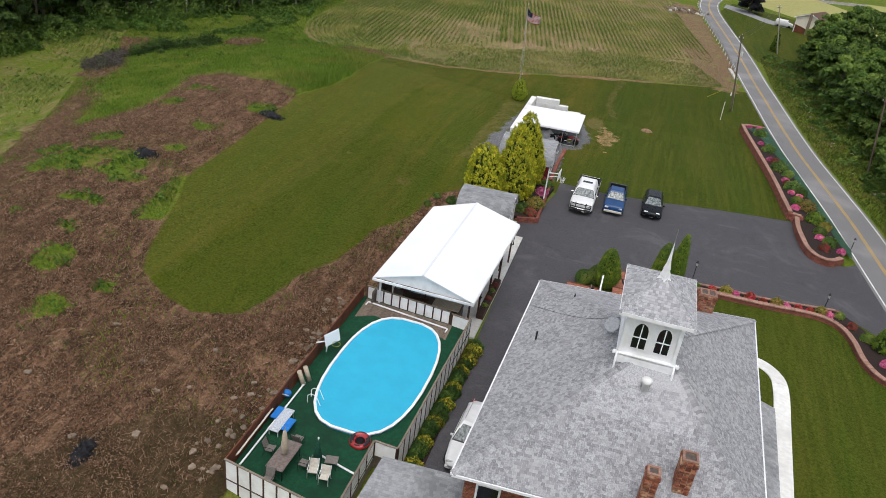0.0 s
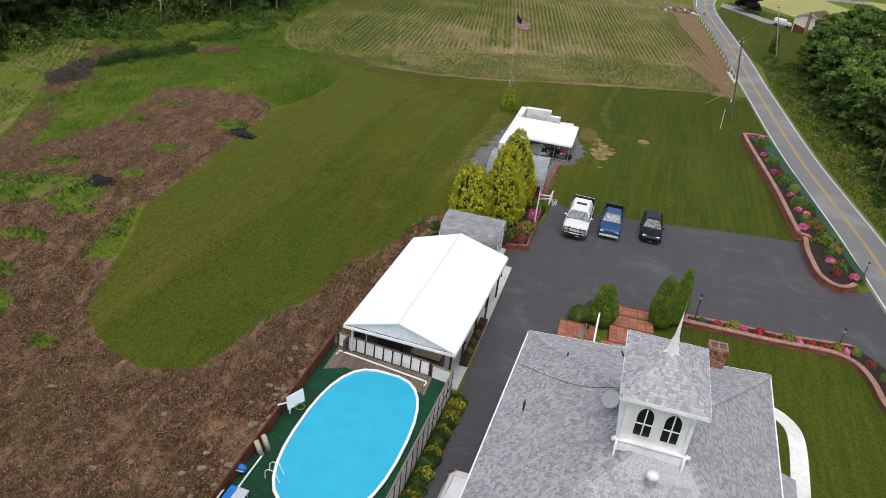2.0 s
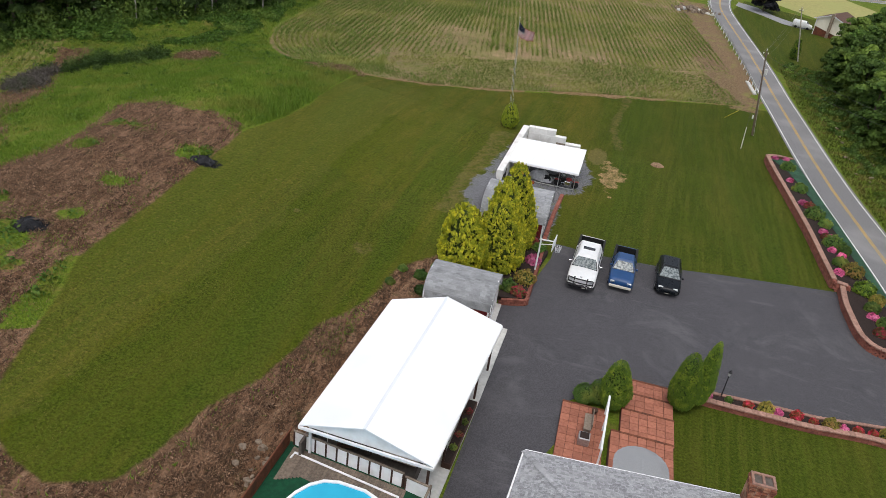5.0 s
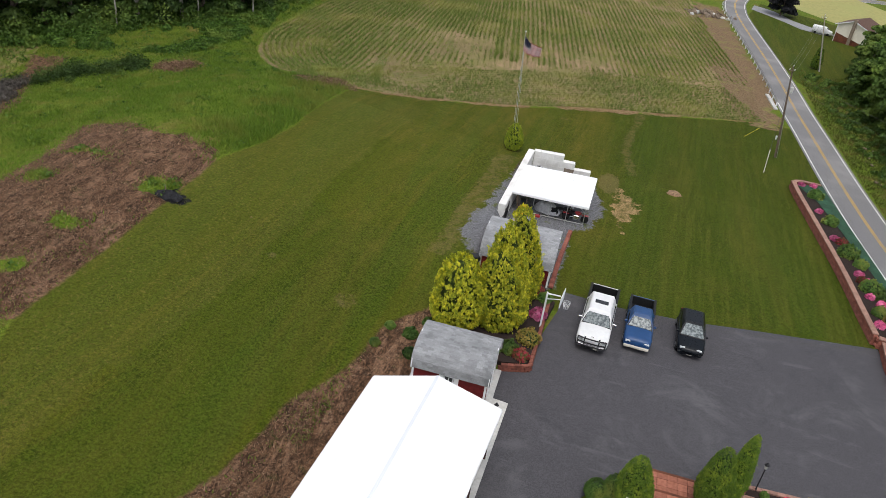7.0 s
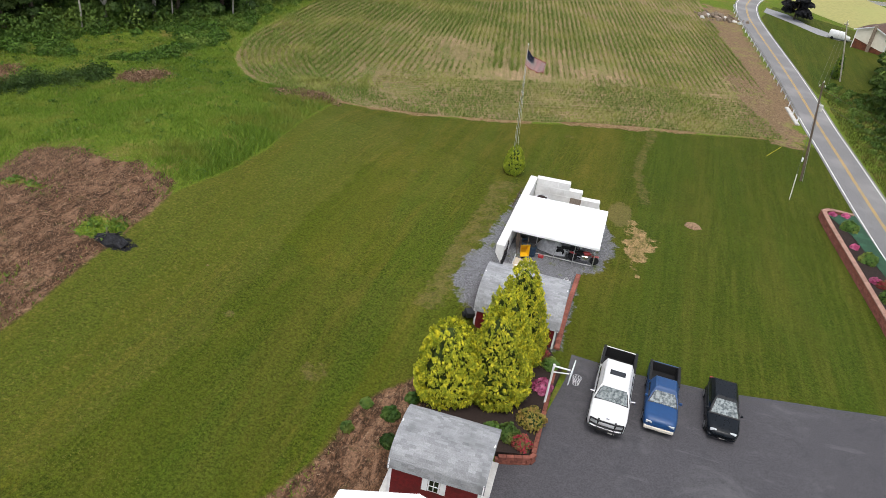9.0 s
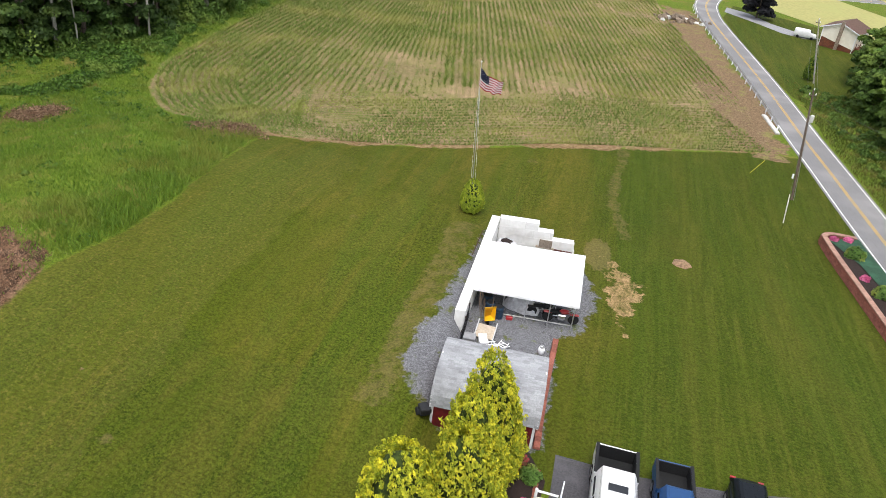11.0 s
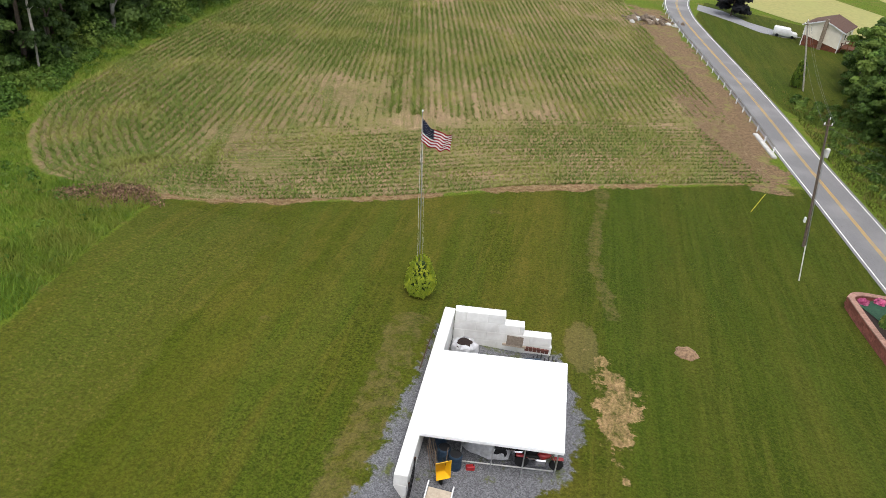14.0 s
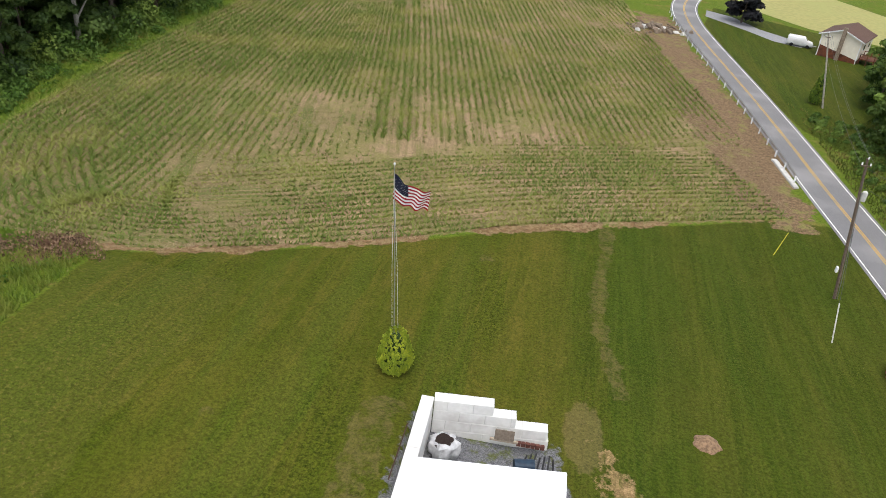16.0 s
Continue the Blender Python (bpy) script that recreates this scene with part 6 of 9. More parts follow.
a, b = Vector((-10.72, 74.2, 0)), Vector((-10.32, 86.5, 0))
d = (b - a).normalized()
ang = math.degrees(math.atan2(d.y, d.x))
L = (b - a).length
for c in range(4):
    z = cpz + 0.29 + c * 0.585
    u = 0.0
    first = True
    while u < L - 0.1:
        ln = 0.6 if (first and c % 2) else 1.2
        ln = min(ln, L - u)
        p = a + d * (u + ln / 2)
        block(p.x, p.y, z, ln, ang)
        u += ln
        first = False
a2, b2 = Vector((-10.02, 86.55, 0)), Vector((-4.45, 87.0, 0))
d2 = (b2 - a2).normalized()
ang2 = math.degrees(math.atan2(d2.y, d2.x))
for c, L2 in enumerate((5.5, 5.5, 3.85, 2.75)):
    z = cpz + 0.29 + c * 0.585
    u = 0.0
    first = True
    while u < L2 - 0.1:
        ln = min(0.6 if (first and c % 2) else 1.2, L2 - u)
        p = a2 + d2 * (u + ln / 2)
        block(p.x, p.y, z, ln, ang2)
        u += ln
        first = False
port = base("carport_roof", pose(-7, 80, cpz), "white ribbed sheet lean-to roof on thin posts against the block wall", "carport")
C0 = port.matrix_world.inverted()
cq = [Vector((-10.4, 76.7, 1.83)), Vector((-4.1, 77.15, 1.66)), Vector((-3.95, 83.35, 1.66)), Vector((-10.28, 82.6, 1.83))]
bm = bmesh.new()
loft(bm, [[tuple(p) for p in cq], [tuple(p - Vector((0, 0, 0.07))) for p in cq]])
for k in range(1, 21):
    u = k / 21
    beam(bm, cq[0].lerp(cq[3], u) + Vector((0, 0, 0.006)), cq[1].lerp(cq[2], u) + Vector((0, 0, 0.006)), 0.025, 0.02)
onto(port, C0, part("roof_sheet", bm, "white_roof"))
bm = bmesh.new()
for p0, p1 in ((cq[0], cq[1]), (cq[3], cq[2]), (cq[1], cq[2])):
    beam(bm, p0 - Vector((0, 0, 0.12)), p1 - Vector((0, 0, 0.12)), 0.05, 0.14)
onto(port, C0, part("edge_trim", bm, "white_paint"))
for u in (0.3, 0.52, 0.74, 0.97):
    for e0, e1 in ((cq[0], cq[1]), (cq[3], cq[2])):
        p = e0.lerp(e1, u)
        bm = bmesh.new()
        tube(bm, [(p.x, p.y + (0.15 if e0 is cq[0] else -0.15), cpz), (p.x, p.y + (0.15 if e0 is cq[0] else -0.15), p.z - 0.07)], 0.03, 8)
        onto(port, C0, part("post", bm, "metal"))

# ---------------------------------------------------------------- vehicles
def section(y, w, z0, z1, crown=0.03, shoulder=0.14):
    """A rounded cross-section of a car's body."""
    half = [(w * 0.86, z0), (w, z0 + 0.16), (w, z1 - shoulder), (w - 0.05, z1 - 0.05), (w - 0.16, z1), (w * 0.5, z1 + crown * 0.8)]
    return [(x, y, z) for x, z in half] + [(0, y, z1 + crown)] + [(-x, y, z) for x, z in half[::-1]]


def wheel(car, x, y, r, width):
    bm = bmesh.new()
    lathe(bm, [(r * 0.6, -width / 2), (r * 0.92, -width / 2), (r, -width / 2 + 0.03), (r, width / 2 - 0.03), (r * 0.92, width / 2), (r * 0.6, width / 2)], 20)
    tyre = part("wheel", bm, "rubber", car)
    tyre.matrix_basis = pose(x, y, r, 0, 90, 0)
    s = 1 if x > 0 else -1
    bm = bmesh.new()
    lathe(bm, [(0.02, s * (width / 2 - 0.02)), (r * 0.25, s * (width / 2 - 0.0)), (r * 0.5, s * (width / 2 - 0.04)), (r * 0.62, s * (width / 2 + 0.006))], 14)
    part("rim", bm, "metal", tyre)
    bm = bmesh.new()
    lathe(bm, [(r * 1.02, -0.02), (r * 1.14, -0.02), (r * 1.14, 0.03), (r * 1.02, 0.03)], 20)
    a = part("wheel_arch", bm, "dark_metal", car)
    a.matrix_basis = pose(x + s * (width / 2 - 0.06), y, r + 0.02, 0, 90, 0)


def cabin(car, body_mat, y0, y1, t0, t1, zb, zt, wb, wt, glass="glass_dark", doors=2):
    """The upper cab: pillars and roof, windscreen, back and side glass."""
    bm = bmesh.new()
    loft(bm, [[(-wb, y0, zb), (wb, y0, zb), (wb, y1, zb), (-wb, y1, zb)], [(-(wb + wt) / 2 - 0.03, (y0 * 0.45 + t0 * 0.55), (zb + zt) / 2), ((wb + wt) / 2 + 0.03, (y0 * 0.45 + t0 * 0.55), (zb + zt) / 2), ((wb + wt) / 2 + 0.03, y1 * 0.45 + t1 * 0.55, (zb + zt) / 2), (-(wb + wt) / 2 - 0.03, y1 * 0.45 + t1 * 0.55, (zb + zt) / 2)],
              [(-wt - 0.02, t0 - 0.04, zt - 0.07), (wt + 0.02, t0 - 0.04, zt - 0.07), (wt + 0.02, t1 + 0.04, zt - 0.07), (-wt - 0.02, t1 + 0.04, zt - 0.07)], [(-wt + 0.1, t0 + 0.1, zt), (wt - 0.1, t0 + 0.1, zt), (wt - 0.1, t1 - 0.1, zt), (-wt + 0.1, t1 - 0.1, zt)]])
    part("cab", bm, body_mat, car, smooth=False)

    def pane(name, pts, mat, label="", proud=0.014):
        p = [Vector(v) for v in pts]
        nn = (p[1] - p[0]).cross(p[3] - p[0]).normalized()
        c = sum(p, Vector()) / 4
        if nn.dot(c - Vector((0, (y0 + y1) / 2, zb))) < 0:
            nn = -nn
        bm = bmesh.new()
        loft(bm, [[tuple(v - nn * 0.01) for v in p], [tuple(v + nn * proud) for v in p]])
        part(name, bm, mat, car, label)

    lo, hi = 0.08, 0.86

    def at(sx, yy0, tt0, f, inset):
        k = f
        w = wb + (wt - wb) * k + 0.03 * math.sin(math.pi * k)
        y = yy0 * (1 - k) + tt0 * k - 0.0
        return (sx * (w - inset), y, zb + (zt - 0.07 - zb) * k)

    pane("windscreen_seal", [at(-1, y0, t0, 0.01, 0.02), at(1, y0, t0, 0.01, 0.02), at(1, y0, t0, 0.99, 0.03), at(-1, y0, t0, 0.99, 0.03)], "dark_metal", "", 0.012)
    pane("windscreen", [at(-1, y0, t0, lo, 0.08), at(1, y0, t0, lo, 0.08), at(1, y0, t0, 0.93, 0.08), at(-1, y0, t0, 0.93, 0.08)], "screen_glass", "windscreen with pale sky reflection put into its colour", 0.02)
    pane("rear_window", [at(-1, y1, t1, lo + 0.1, 0.1), at(1, y1, t1, lo + 0.1, 0.1), at(1, y1, t1, 0.95, 0.1), at(-1, y1, t1, 0.95, 0.1)], glass)
    for s in (-1, 1):
        for k in range(doors):
            u0, u1 = (k + 0.05) / doors, (k + 0.95) / doors

            def side(u, f):
                a, b = y0 * (1 - f) + t0 * f, y1 * (1 - f) + t1 * f
                w = wb + (wt - wb) * f + 0.03 * math.sin(math.pi * f)
                return (s * w, a + (b - a) * (0.06 + u * 0.88), zb + (zt - 0.07 - zb) * f)

            pane("side_window", [side(u0, lo), side(u1, lo), side(u1, hi), side(u0, hi)], glass)


def face(car, y, w, zl, lamp_w, grille_z, bumper_mat, grille_mat, bumper_z=0.42, plate=True):
    for s in (-1, 1):
        part("headlight", newbox(s * (w - lamp_w / 2 - 0.05), y + 0.02, zl, lamp_w, 0.1, 0.17, bev=0.03), "lamp_glass", car)
    part("grille", newbox(0, y + 0.01, grille_z, (w - lamp_w) * 1.75, 0.07, 0.22, bev=0.02), grille_mat, car)
    part("front_bumper", newbox(0, y - 0.02, bumper_z, w * 2 - 0.04, 0.16, 0.2, bev=0.04), bumper_mat, car)
    if plate:
        part("plate", newbox(0, y - 0.11, bumper_z, 0.34, 0.015, 0.13), "chair_white", car, "blank pale plate")


def mirrors(car, y, w, z, mat, size=0.18):
    for s in (-1, 1):
        part("mirror", newbox(s * (w + size * 0.55), y, z, size, 0.1, size * 0.85, bev=0.02), mat, car)


def sedan(m, mat, label, hatch=False, L=4.6, W=0.89, H=1.45):
    c = base("car", m, label, "car")
    h = L / 2
    bm = bmesh.new()
    st = [(-h, 0.52, 0.36, 0.6), (-h + 0.12, 0.68, 0.24, 0.69), (-h + 0.45, 0.82, 0.2, 0.78), (-1.05, W, 0.19, 0.92), (0, W + 0.01, 0.19, 0.95), (1.2, W, 0.19, 0.98), (h - 0.45, W - 0.07, 0.22, 0.99), (h - 0.12, 0.68, 0.3, 0.94), (h, 0.48, 0.42, 0.8)]
    loft(bm, [section(*s) for s in st])
    part("body", bm, mat, c, smooth=True)
    cabin(c, mat, -1.08, 1.75 if not hatch else 2.02, -0.15, 1.0 if not hatch else 1.5, 0.93, H, W - 0.06, W - 0.31)
    for x in (-1, 1):
        for y in (-h + 0.85, h - 0.9):
            wheel(c, x * (W - 0.08), y, 0.32, 0.2)
    face(c, -h + 0.14, 0.74, 0.68, 0.34, 0.56, mat, "dark_metal", 0.36)
    mirrors(c, -0.75, 0.84, 0.98, mat, 0.15)
    part("sill", newbox(0, 0.1, 0.2, 1.6, 2.4, 0.12, bev=0.02), "dark_metal", c)
    for s in (-1, 1):
        part("tail_light", newbox(s * 0.62, h - 0.06, 0.86, 0.26, 0.1, 0.14, bev=0.02), "red", c)
    return c


def pickup(m, mat, label, L, W, H, cab0, cab1, doors, heavy=False):
    """A pickup facing -y: bonnet, cab, open bed with a black liner."""
    c = base("pickup_truck", m, label, "truck")
    h = L / 2
    zt = H * 0.6
    z0 = 0.36 if heavy else 0.28
    bm = bmesh.new()
    st = [(-h + 0.02, W * 0.82, z0 + 0.1, zt - 0.22), (-h + 0.12, W * 0.94, z0, zt - 0.1), (-h + 0.5, W, z0 - 0.05, zt - 0.04), (cab0 + 0.05, W, z0 - 0.05, zt), (cab1 + 0.0, W, z0 - 0.05, zt)]
    loft(bm, [section(*s) for s in st])
    part("body", bm, mat, c, smooth=True)
    cabin(c, mat, cab0, cab1, cab0 + 0.62, cab1 - 0.14, zt - 0.02, H, W - 0.05, W - 0.33, doors=doors)
    bl = h - cab1 - 0.06
    yc = cab1 + 0.06 + bl / 2
    for s in (-1, 1):
        part("bed_side", newbox(s * (W - 0.07), yc, (z0 + zt) / 2 + 0.06, 0.13, bl, zt - z0 + 0.02, bev=0.03), mat, c)
    part("bed_front", newbox(0, cab1 + 0.1, (z0 + zt) / 2 + 0.06, 2 * W - 0.26, 0.07, zt - z0), mat, c)
    part("tailgate", newbox(0, h - 0.05, (z0 + zt) / 2 + 0.08, 2 * W - 0.28, 0.08, zt - z0 - 0.05, bev=0.02), mat, c)
    part("bed_floor", newbox(0, yc, z0 + 0.14, 2 * W - 0.28, bl - 0.1, 0.06), "bed_black", c, "black bed liner floor")
    for s in (-1, 1):
        part("liner_side", newbox(s * (W - 0.15), yc, (z0 + zt) / 2 + 0.1, 0.03, bl - 0.12, zt - z0 - 0.1), "bed_black", c)
        part("bed_rail_cap", newbox(s * (W - 0.07), yc, zt + 0.085, 0.14, bl - 0.02, 0.02), "bed_black", c)
    for yy in (h - 0.11, cab1 + 0.15):
        part("liner_end", newbox(0, yy, (z0 + zt) / 2 + 0.1, 2 * W - 0.3, 0.03, zt - z0 - 0.1), "bed_black", c)
    part("rear_bumper", newbox(0, h + 0.06, z0 + 0.14, 2 * W - 0.1, 0.16, 0.18, bev=0.03), "chrome", c)
    r = 0.4 if heavy else 0.34
    for x in (-1, 1):
        for y in (-h + 0.95, h - 1.15):
            wheel(c, x * (W - 0.1), y, r, 0.24)
    face(c, -h + 0.05, W * 0.92, zt - 0.26, 0.36, zt - 0.3, "chrome" if heavy else "chair_white", "dark_metal", z0 + 0.14, plate=not heavy)
    mirrors(c, cab0 + 0.35, W - 0.04, zt + 0.12, "chrome" if heavy else mat, 0.24 if heavy else 0.17)
    for s in (-1, 1):
        part("tail_light", newbox(s * (W - 0.07), h - 0.02, zt - 0.2, 0.12, 0.06, 0.3, bev=0.01), "red", c)
        for k in range(doors):
            y = cab0 + (cab1 - cab0) * (k + 0.8) / doors
            part("door_handle", newbox(s * (W + 0.005), y, zt - 0.16, 0.03, 0.16, 0.04), "dark_metal", c)
    if heavy:
        part("sunroof", newbox(0, (cab0 + cab1) / 2 + 0.15, H + 0.004, 0.85, 0.42, 0.02, bev=0.005), "glass_dark", c, "dark glass sunroof")
        bm = bmesh.new()
        for x in (-0.45, 0.45):
            tube(bm, [(x, -h - 0.12, z0), (x, -h - 0.16, zt - 0.1), (x, -h - 0.06, zt + 0.02)], 0.05, 8)
        for z in (z0 + 0.2, z0 + 0.42, zt - 0.08):
            tube(bm, [(-W * 0.85, -h - 0.05, z), (-0.45, -h - 0.15, z), (0.45, -h - 0.15, z), (W * 0.85, -h - 0.05, z)], 0.045, 8)
        for s in (-1, 1):
            tube(bm, [(s * W * 0.85, -h - 0.05, z0 + 0.2), (s * W * 0.88, -h - 0.03, zt - 0.08)], 0.03, 8)
        part("bull_bar", bm, "dark_metal", c, "dark tubular bull bar")
        part("plate", newbox(0.35, -h - 0.12, z0 + 0.1, 0.34, 0.015, 0.13), "chair_white", c, "blank pale plate")
        part("bonnet_badge", newbox(0, -h + 0.1, zt - 0.02, 0.2, 0.05, 0.05, bev=0.01), "chrome", c)
    return c


LOTZ = 0.03
pickup(pose(-1.98, 63.4, LOTZ, 0, 0, -3), "car_white", "white four-door pickup with a dark bull bar and empty black bed", 6.3, 1.0, 1.95, -1.75, 1.15, 2, heavy=True)
pickup(pose(0.72, 64.0, LOTZ, 0, 0, -2), "car_blue", "blue two-door pickup with an empty black bed", 5.1, 0.87, 1.68, -1.2, 0.55, 1)
sedan(pose(4.05, 64.45, LOTZ - 0.01, 0, 0, -2), "car_black", "black compact hatchback parked on the asphalt", True, 4.45, 0.87, 1.46)
wc = sedan(pose(-4.85, 29.4, LOTZ, 0, 0, -4), "car_white", "white estate car parked close to the house wall", True, 4.9, 0.9, 1.5)
for s in (-1, 1):
    bm = bmesh.new()
    beam(bm, (s * 0.52, 0.1, 1.56), (s * 0.5, 1.75, 1.56), 0.04, 0.03, 0.008)
    part("roof_rail", bm, "metal", wc, "grey roof rail")

# ---------------------------------------------------------------- plants
def clump_points(rng, n, shape):
    """Points on and just under the skin of a plant; shape gives radius for height 0 to 1."""
    u = rng.uniform(0, 1, n)
    u = np.where(rng.uniform(0, 1, n) < u * 0.75, 1 - u, u)
    a = rng.uniform(0, 2 * np.pi, n)
    lump = 1 + 0.05 * np.sin(a * 3 + u * 5)
    r = shape(u) * lump * rng.uniform(0.84, 1.06, n)
    return u, a, r


def column_tree(name, m, h, rad, leaf, inner, label, category, n=3800, size=0.11, group="", blunt=0.5, seed=1, trunk=True, shag=1.0):
    """A dense clipped or columnar evergreen: trunk, a skin of upright sprays, and a core coloured dark for the shade
    between them.
    """
    rng = np.random.default_rng(seed)
    t = base(name, m, label, category, group)

    def shape(u):
        return rad * np.clip(np.clip(1 - u, 0, 1) ** blunt * (0.78 + 0.42 * np.minimum(u * 4, 1)), 0.03, None)

    per = 20 if shag > 0.2 else 4
    u, a, r = clump_points(rng, n // per, shape)
    r = r * (1 + shag * (0.1 * np.sin(a * 5 + 9 * u + seed) * np.sin(11 * u + 2 * a) + rng.normal(0, 0.05, len(r))))
    u, a, r = (np.repeat(v, per) for v in (u, a, r))
    n = len(u)
    k = rng.uniform(0, 1, n)
    d = rng.normal(size=(n, 3)) * size * 0.75 * (1.25 - k)[:, None]
    out = np.stack([np.cos(a) * 0.8, np.sin(a) * 0.8, np.full(n, 0.55)], 1)
    pts = np.stack([np.cos(a) * (r + size * 1.6 * k), np.sin(a) * (r + size * 1.6 * k), 0.05 * h + u * h * 0.95 + size * 3.2 * k], 1) + d
    vs, fs = leaf_mesh(pts, size, rng, out, 0.6, 0.4, True)
    stuff("crown", vs, fs, leaf, "", "", t)
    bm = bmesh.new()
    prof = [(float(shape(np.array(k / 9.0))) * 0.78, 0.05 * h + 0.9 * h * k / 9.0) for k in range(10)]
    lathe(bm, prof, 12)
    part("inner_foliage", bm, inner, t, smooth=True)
    if trunk:
        bm = bmesh.new()
        tube(bm, [(0, 0, -0.05), (0, 0, 0.3 * h)], [0.09 * rad + 0.03, 0.03], 8)
        part("trunk", bm, "bark", t)
    return t


G = "golden arborvitae row"
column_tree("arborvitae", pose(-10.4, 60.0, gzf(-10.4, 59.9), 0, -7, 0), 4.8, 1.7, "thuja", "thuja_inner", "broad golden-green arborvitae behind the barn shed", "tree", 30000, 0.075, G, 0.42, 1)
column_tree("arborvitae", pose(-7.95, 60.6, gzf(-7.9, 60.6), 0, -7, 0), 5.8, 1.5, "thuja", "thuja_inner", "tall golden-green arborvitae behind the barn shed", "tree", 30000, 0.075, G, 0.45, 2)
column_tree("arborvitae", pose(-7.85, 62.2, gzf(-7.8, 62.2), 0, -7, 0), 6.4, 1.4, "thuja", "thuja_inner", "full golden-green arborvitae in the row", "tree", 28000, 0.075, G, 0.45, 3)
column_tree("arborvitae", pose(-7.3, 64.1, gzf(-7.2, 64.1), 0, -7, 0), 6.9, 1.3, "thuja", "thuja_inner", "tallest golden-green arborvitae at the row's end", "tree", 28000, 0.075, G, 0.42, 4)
G = "green conifers by the steps"
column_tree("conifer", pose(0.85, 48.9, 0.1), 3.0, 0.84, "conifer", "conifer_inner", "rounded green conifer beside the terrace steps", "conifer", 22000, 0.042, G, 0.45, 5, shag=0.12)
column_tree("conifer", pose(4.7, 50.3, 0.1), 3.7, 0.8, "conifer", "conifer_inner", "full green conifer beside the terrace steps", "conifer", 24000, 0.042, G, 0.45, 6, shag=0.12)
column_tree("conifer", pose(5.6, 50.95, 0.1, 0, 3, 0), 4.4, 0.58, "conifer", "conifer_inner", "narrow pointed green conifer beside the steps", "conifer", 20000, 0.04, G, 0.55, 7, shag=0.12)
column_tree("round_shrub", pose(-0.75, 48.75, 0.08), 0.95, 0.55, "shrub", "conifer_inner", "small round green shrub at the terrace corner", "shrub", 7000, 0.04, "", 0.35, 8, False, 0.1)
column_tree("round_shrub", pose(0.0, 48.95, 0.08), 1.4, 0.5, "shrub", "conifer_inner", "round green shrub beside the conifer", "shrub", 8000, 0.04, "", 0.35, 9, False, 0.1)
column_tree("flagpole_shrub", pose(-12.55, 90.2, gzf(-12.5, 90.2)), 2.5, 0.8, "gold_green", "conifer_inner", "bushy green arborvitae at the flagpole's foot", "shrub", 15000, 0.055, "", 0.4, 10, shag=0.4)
column_tree("conifer", pose(25.4, 150.4, gzf(25.6, 151)), 3.2, 0.62, "conifer", "conifer_inner", "small rounded conifer across the road", "conifer", 4000, 0.11, "", 0.6, 11)
column_tree("conifer", pose(20.3, 49.6, gzf(20.3, 49.6)), 1.9, 0.55, "conifer", "conifer_inner", "narrow green conifer at the end of the flower bed", "conifer", 2200, 0.08, "", 0.7, 12)


def dome(name, x, y, z, rad, h, leaf, label, category, n, size, group, seed):
    """A low round plant of leaves or blossom over a mound coloured dark for the shade inside."""
    rng = np.random.default_rng(seed)
    t = base(name, pose(x, y, z), label, category, group)
    a = rng.uniform(0, 2 * np.pi, n)
    c = rng.uniform(0, 1, n)
    s = np.sqrt(1 - c * c)
    k = rng.uniform(0.8, 1.06, n) * (1 + 0.12 * np.sin(4 * a + 3 * c))
    pts = np.stack([np.cos(a) * s * rad * k, np.sin(a) * s * rad * k, c * h * k + 0.03], 1)
    out = np.stack([np.cos(a) * s, np.sin(a) * s, c + 0.3], 1)
    vs, fs = leaf_mesh(pts, size, rng, out, 0.6, 0.7)
    stuff("foliage", vs, fs, leaf, "", "", t)
    # solid mound whose dark colour stands for shade under the leaves
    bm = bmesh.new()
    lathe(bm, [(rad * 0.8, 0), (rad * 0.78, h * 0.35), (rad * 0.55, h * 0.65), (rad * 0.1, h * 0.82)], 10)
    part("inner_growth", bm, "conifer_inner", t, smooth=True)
    return t


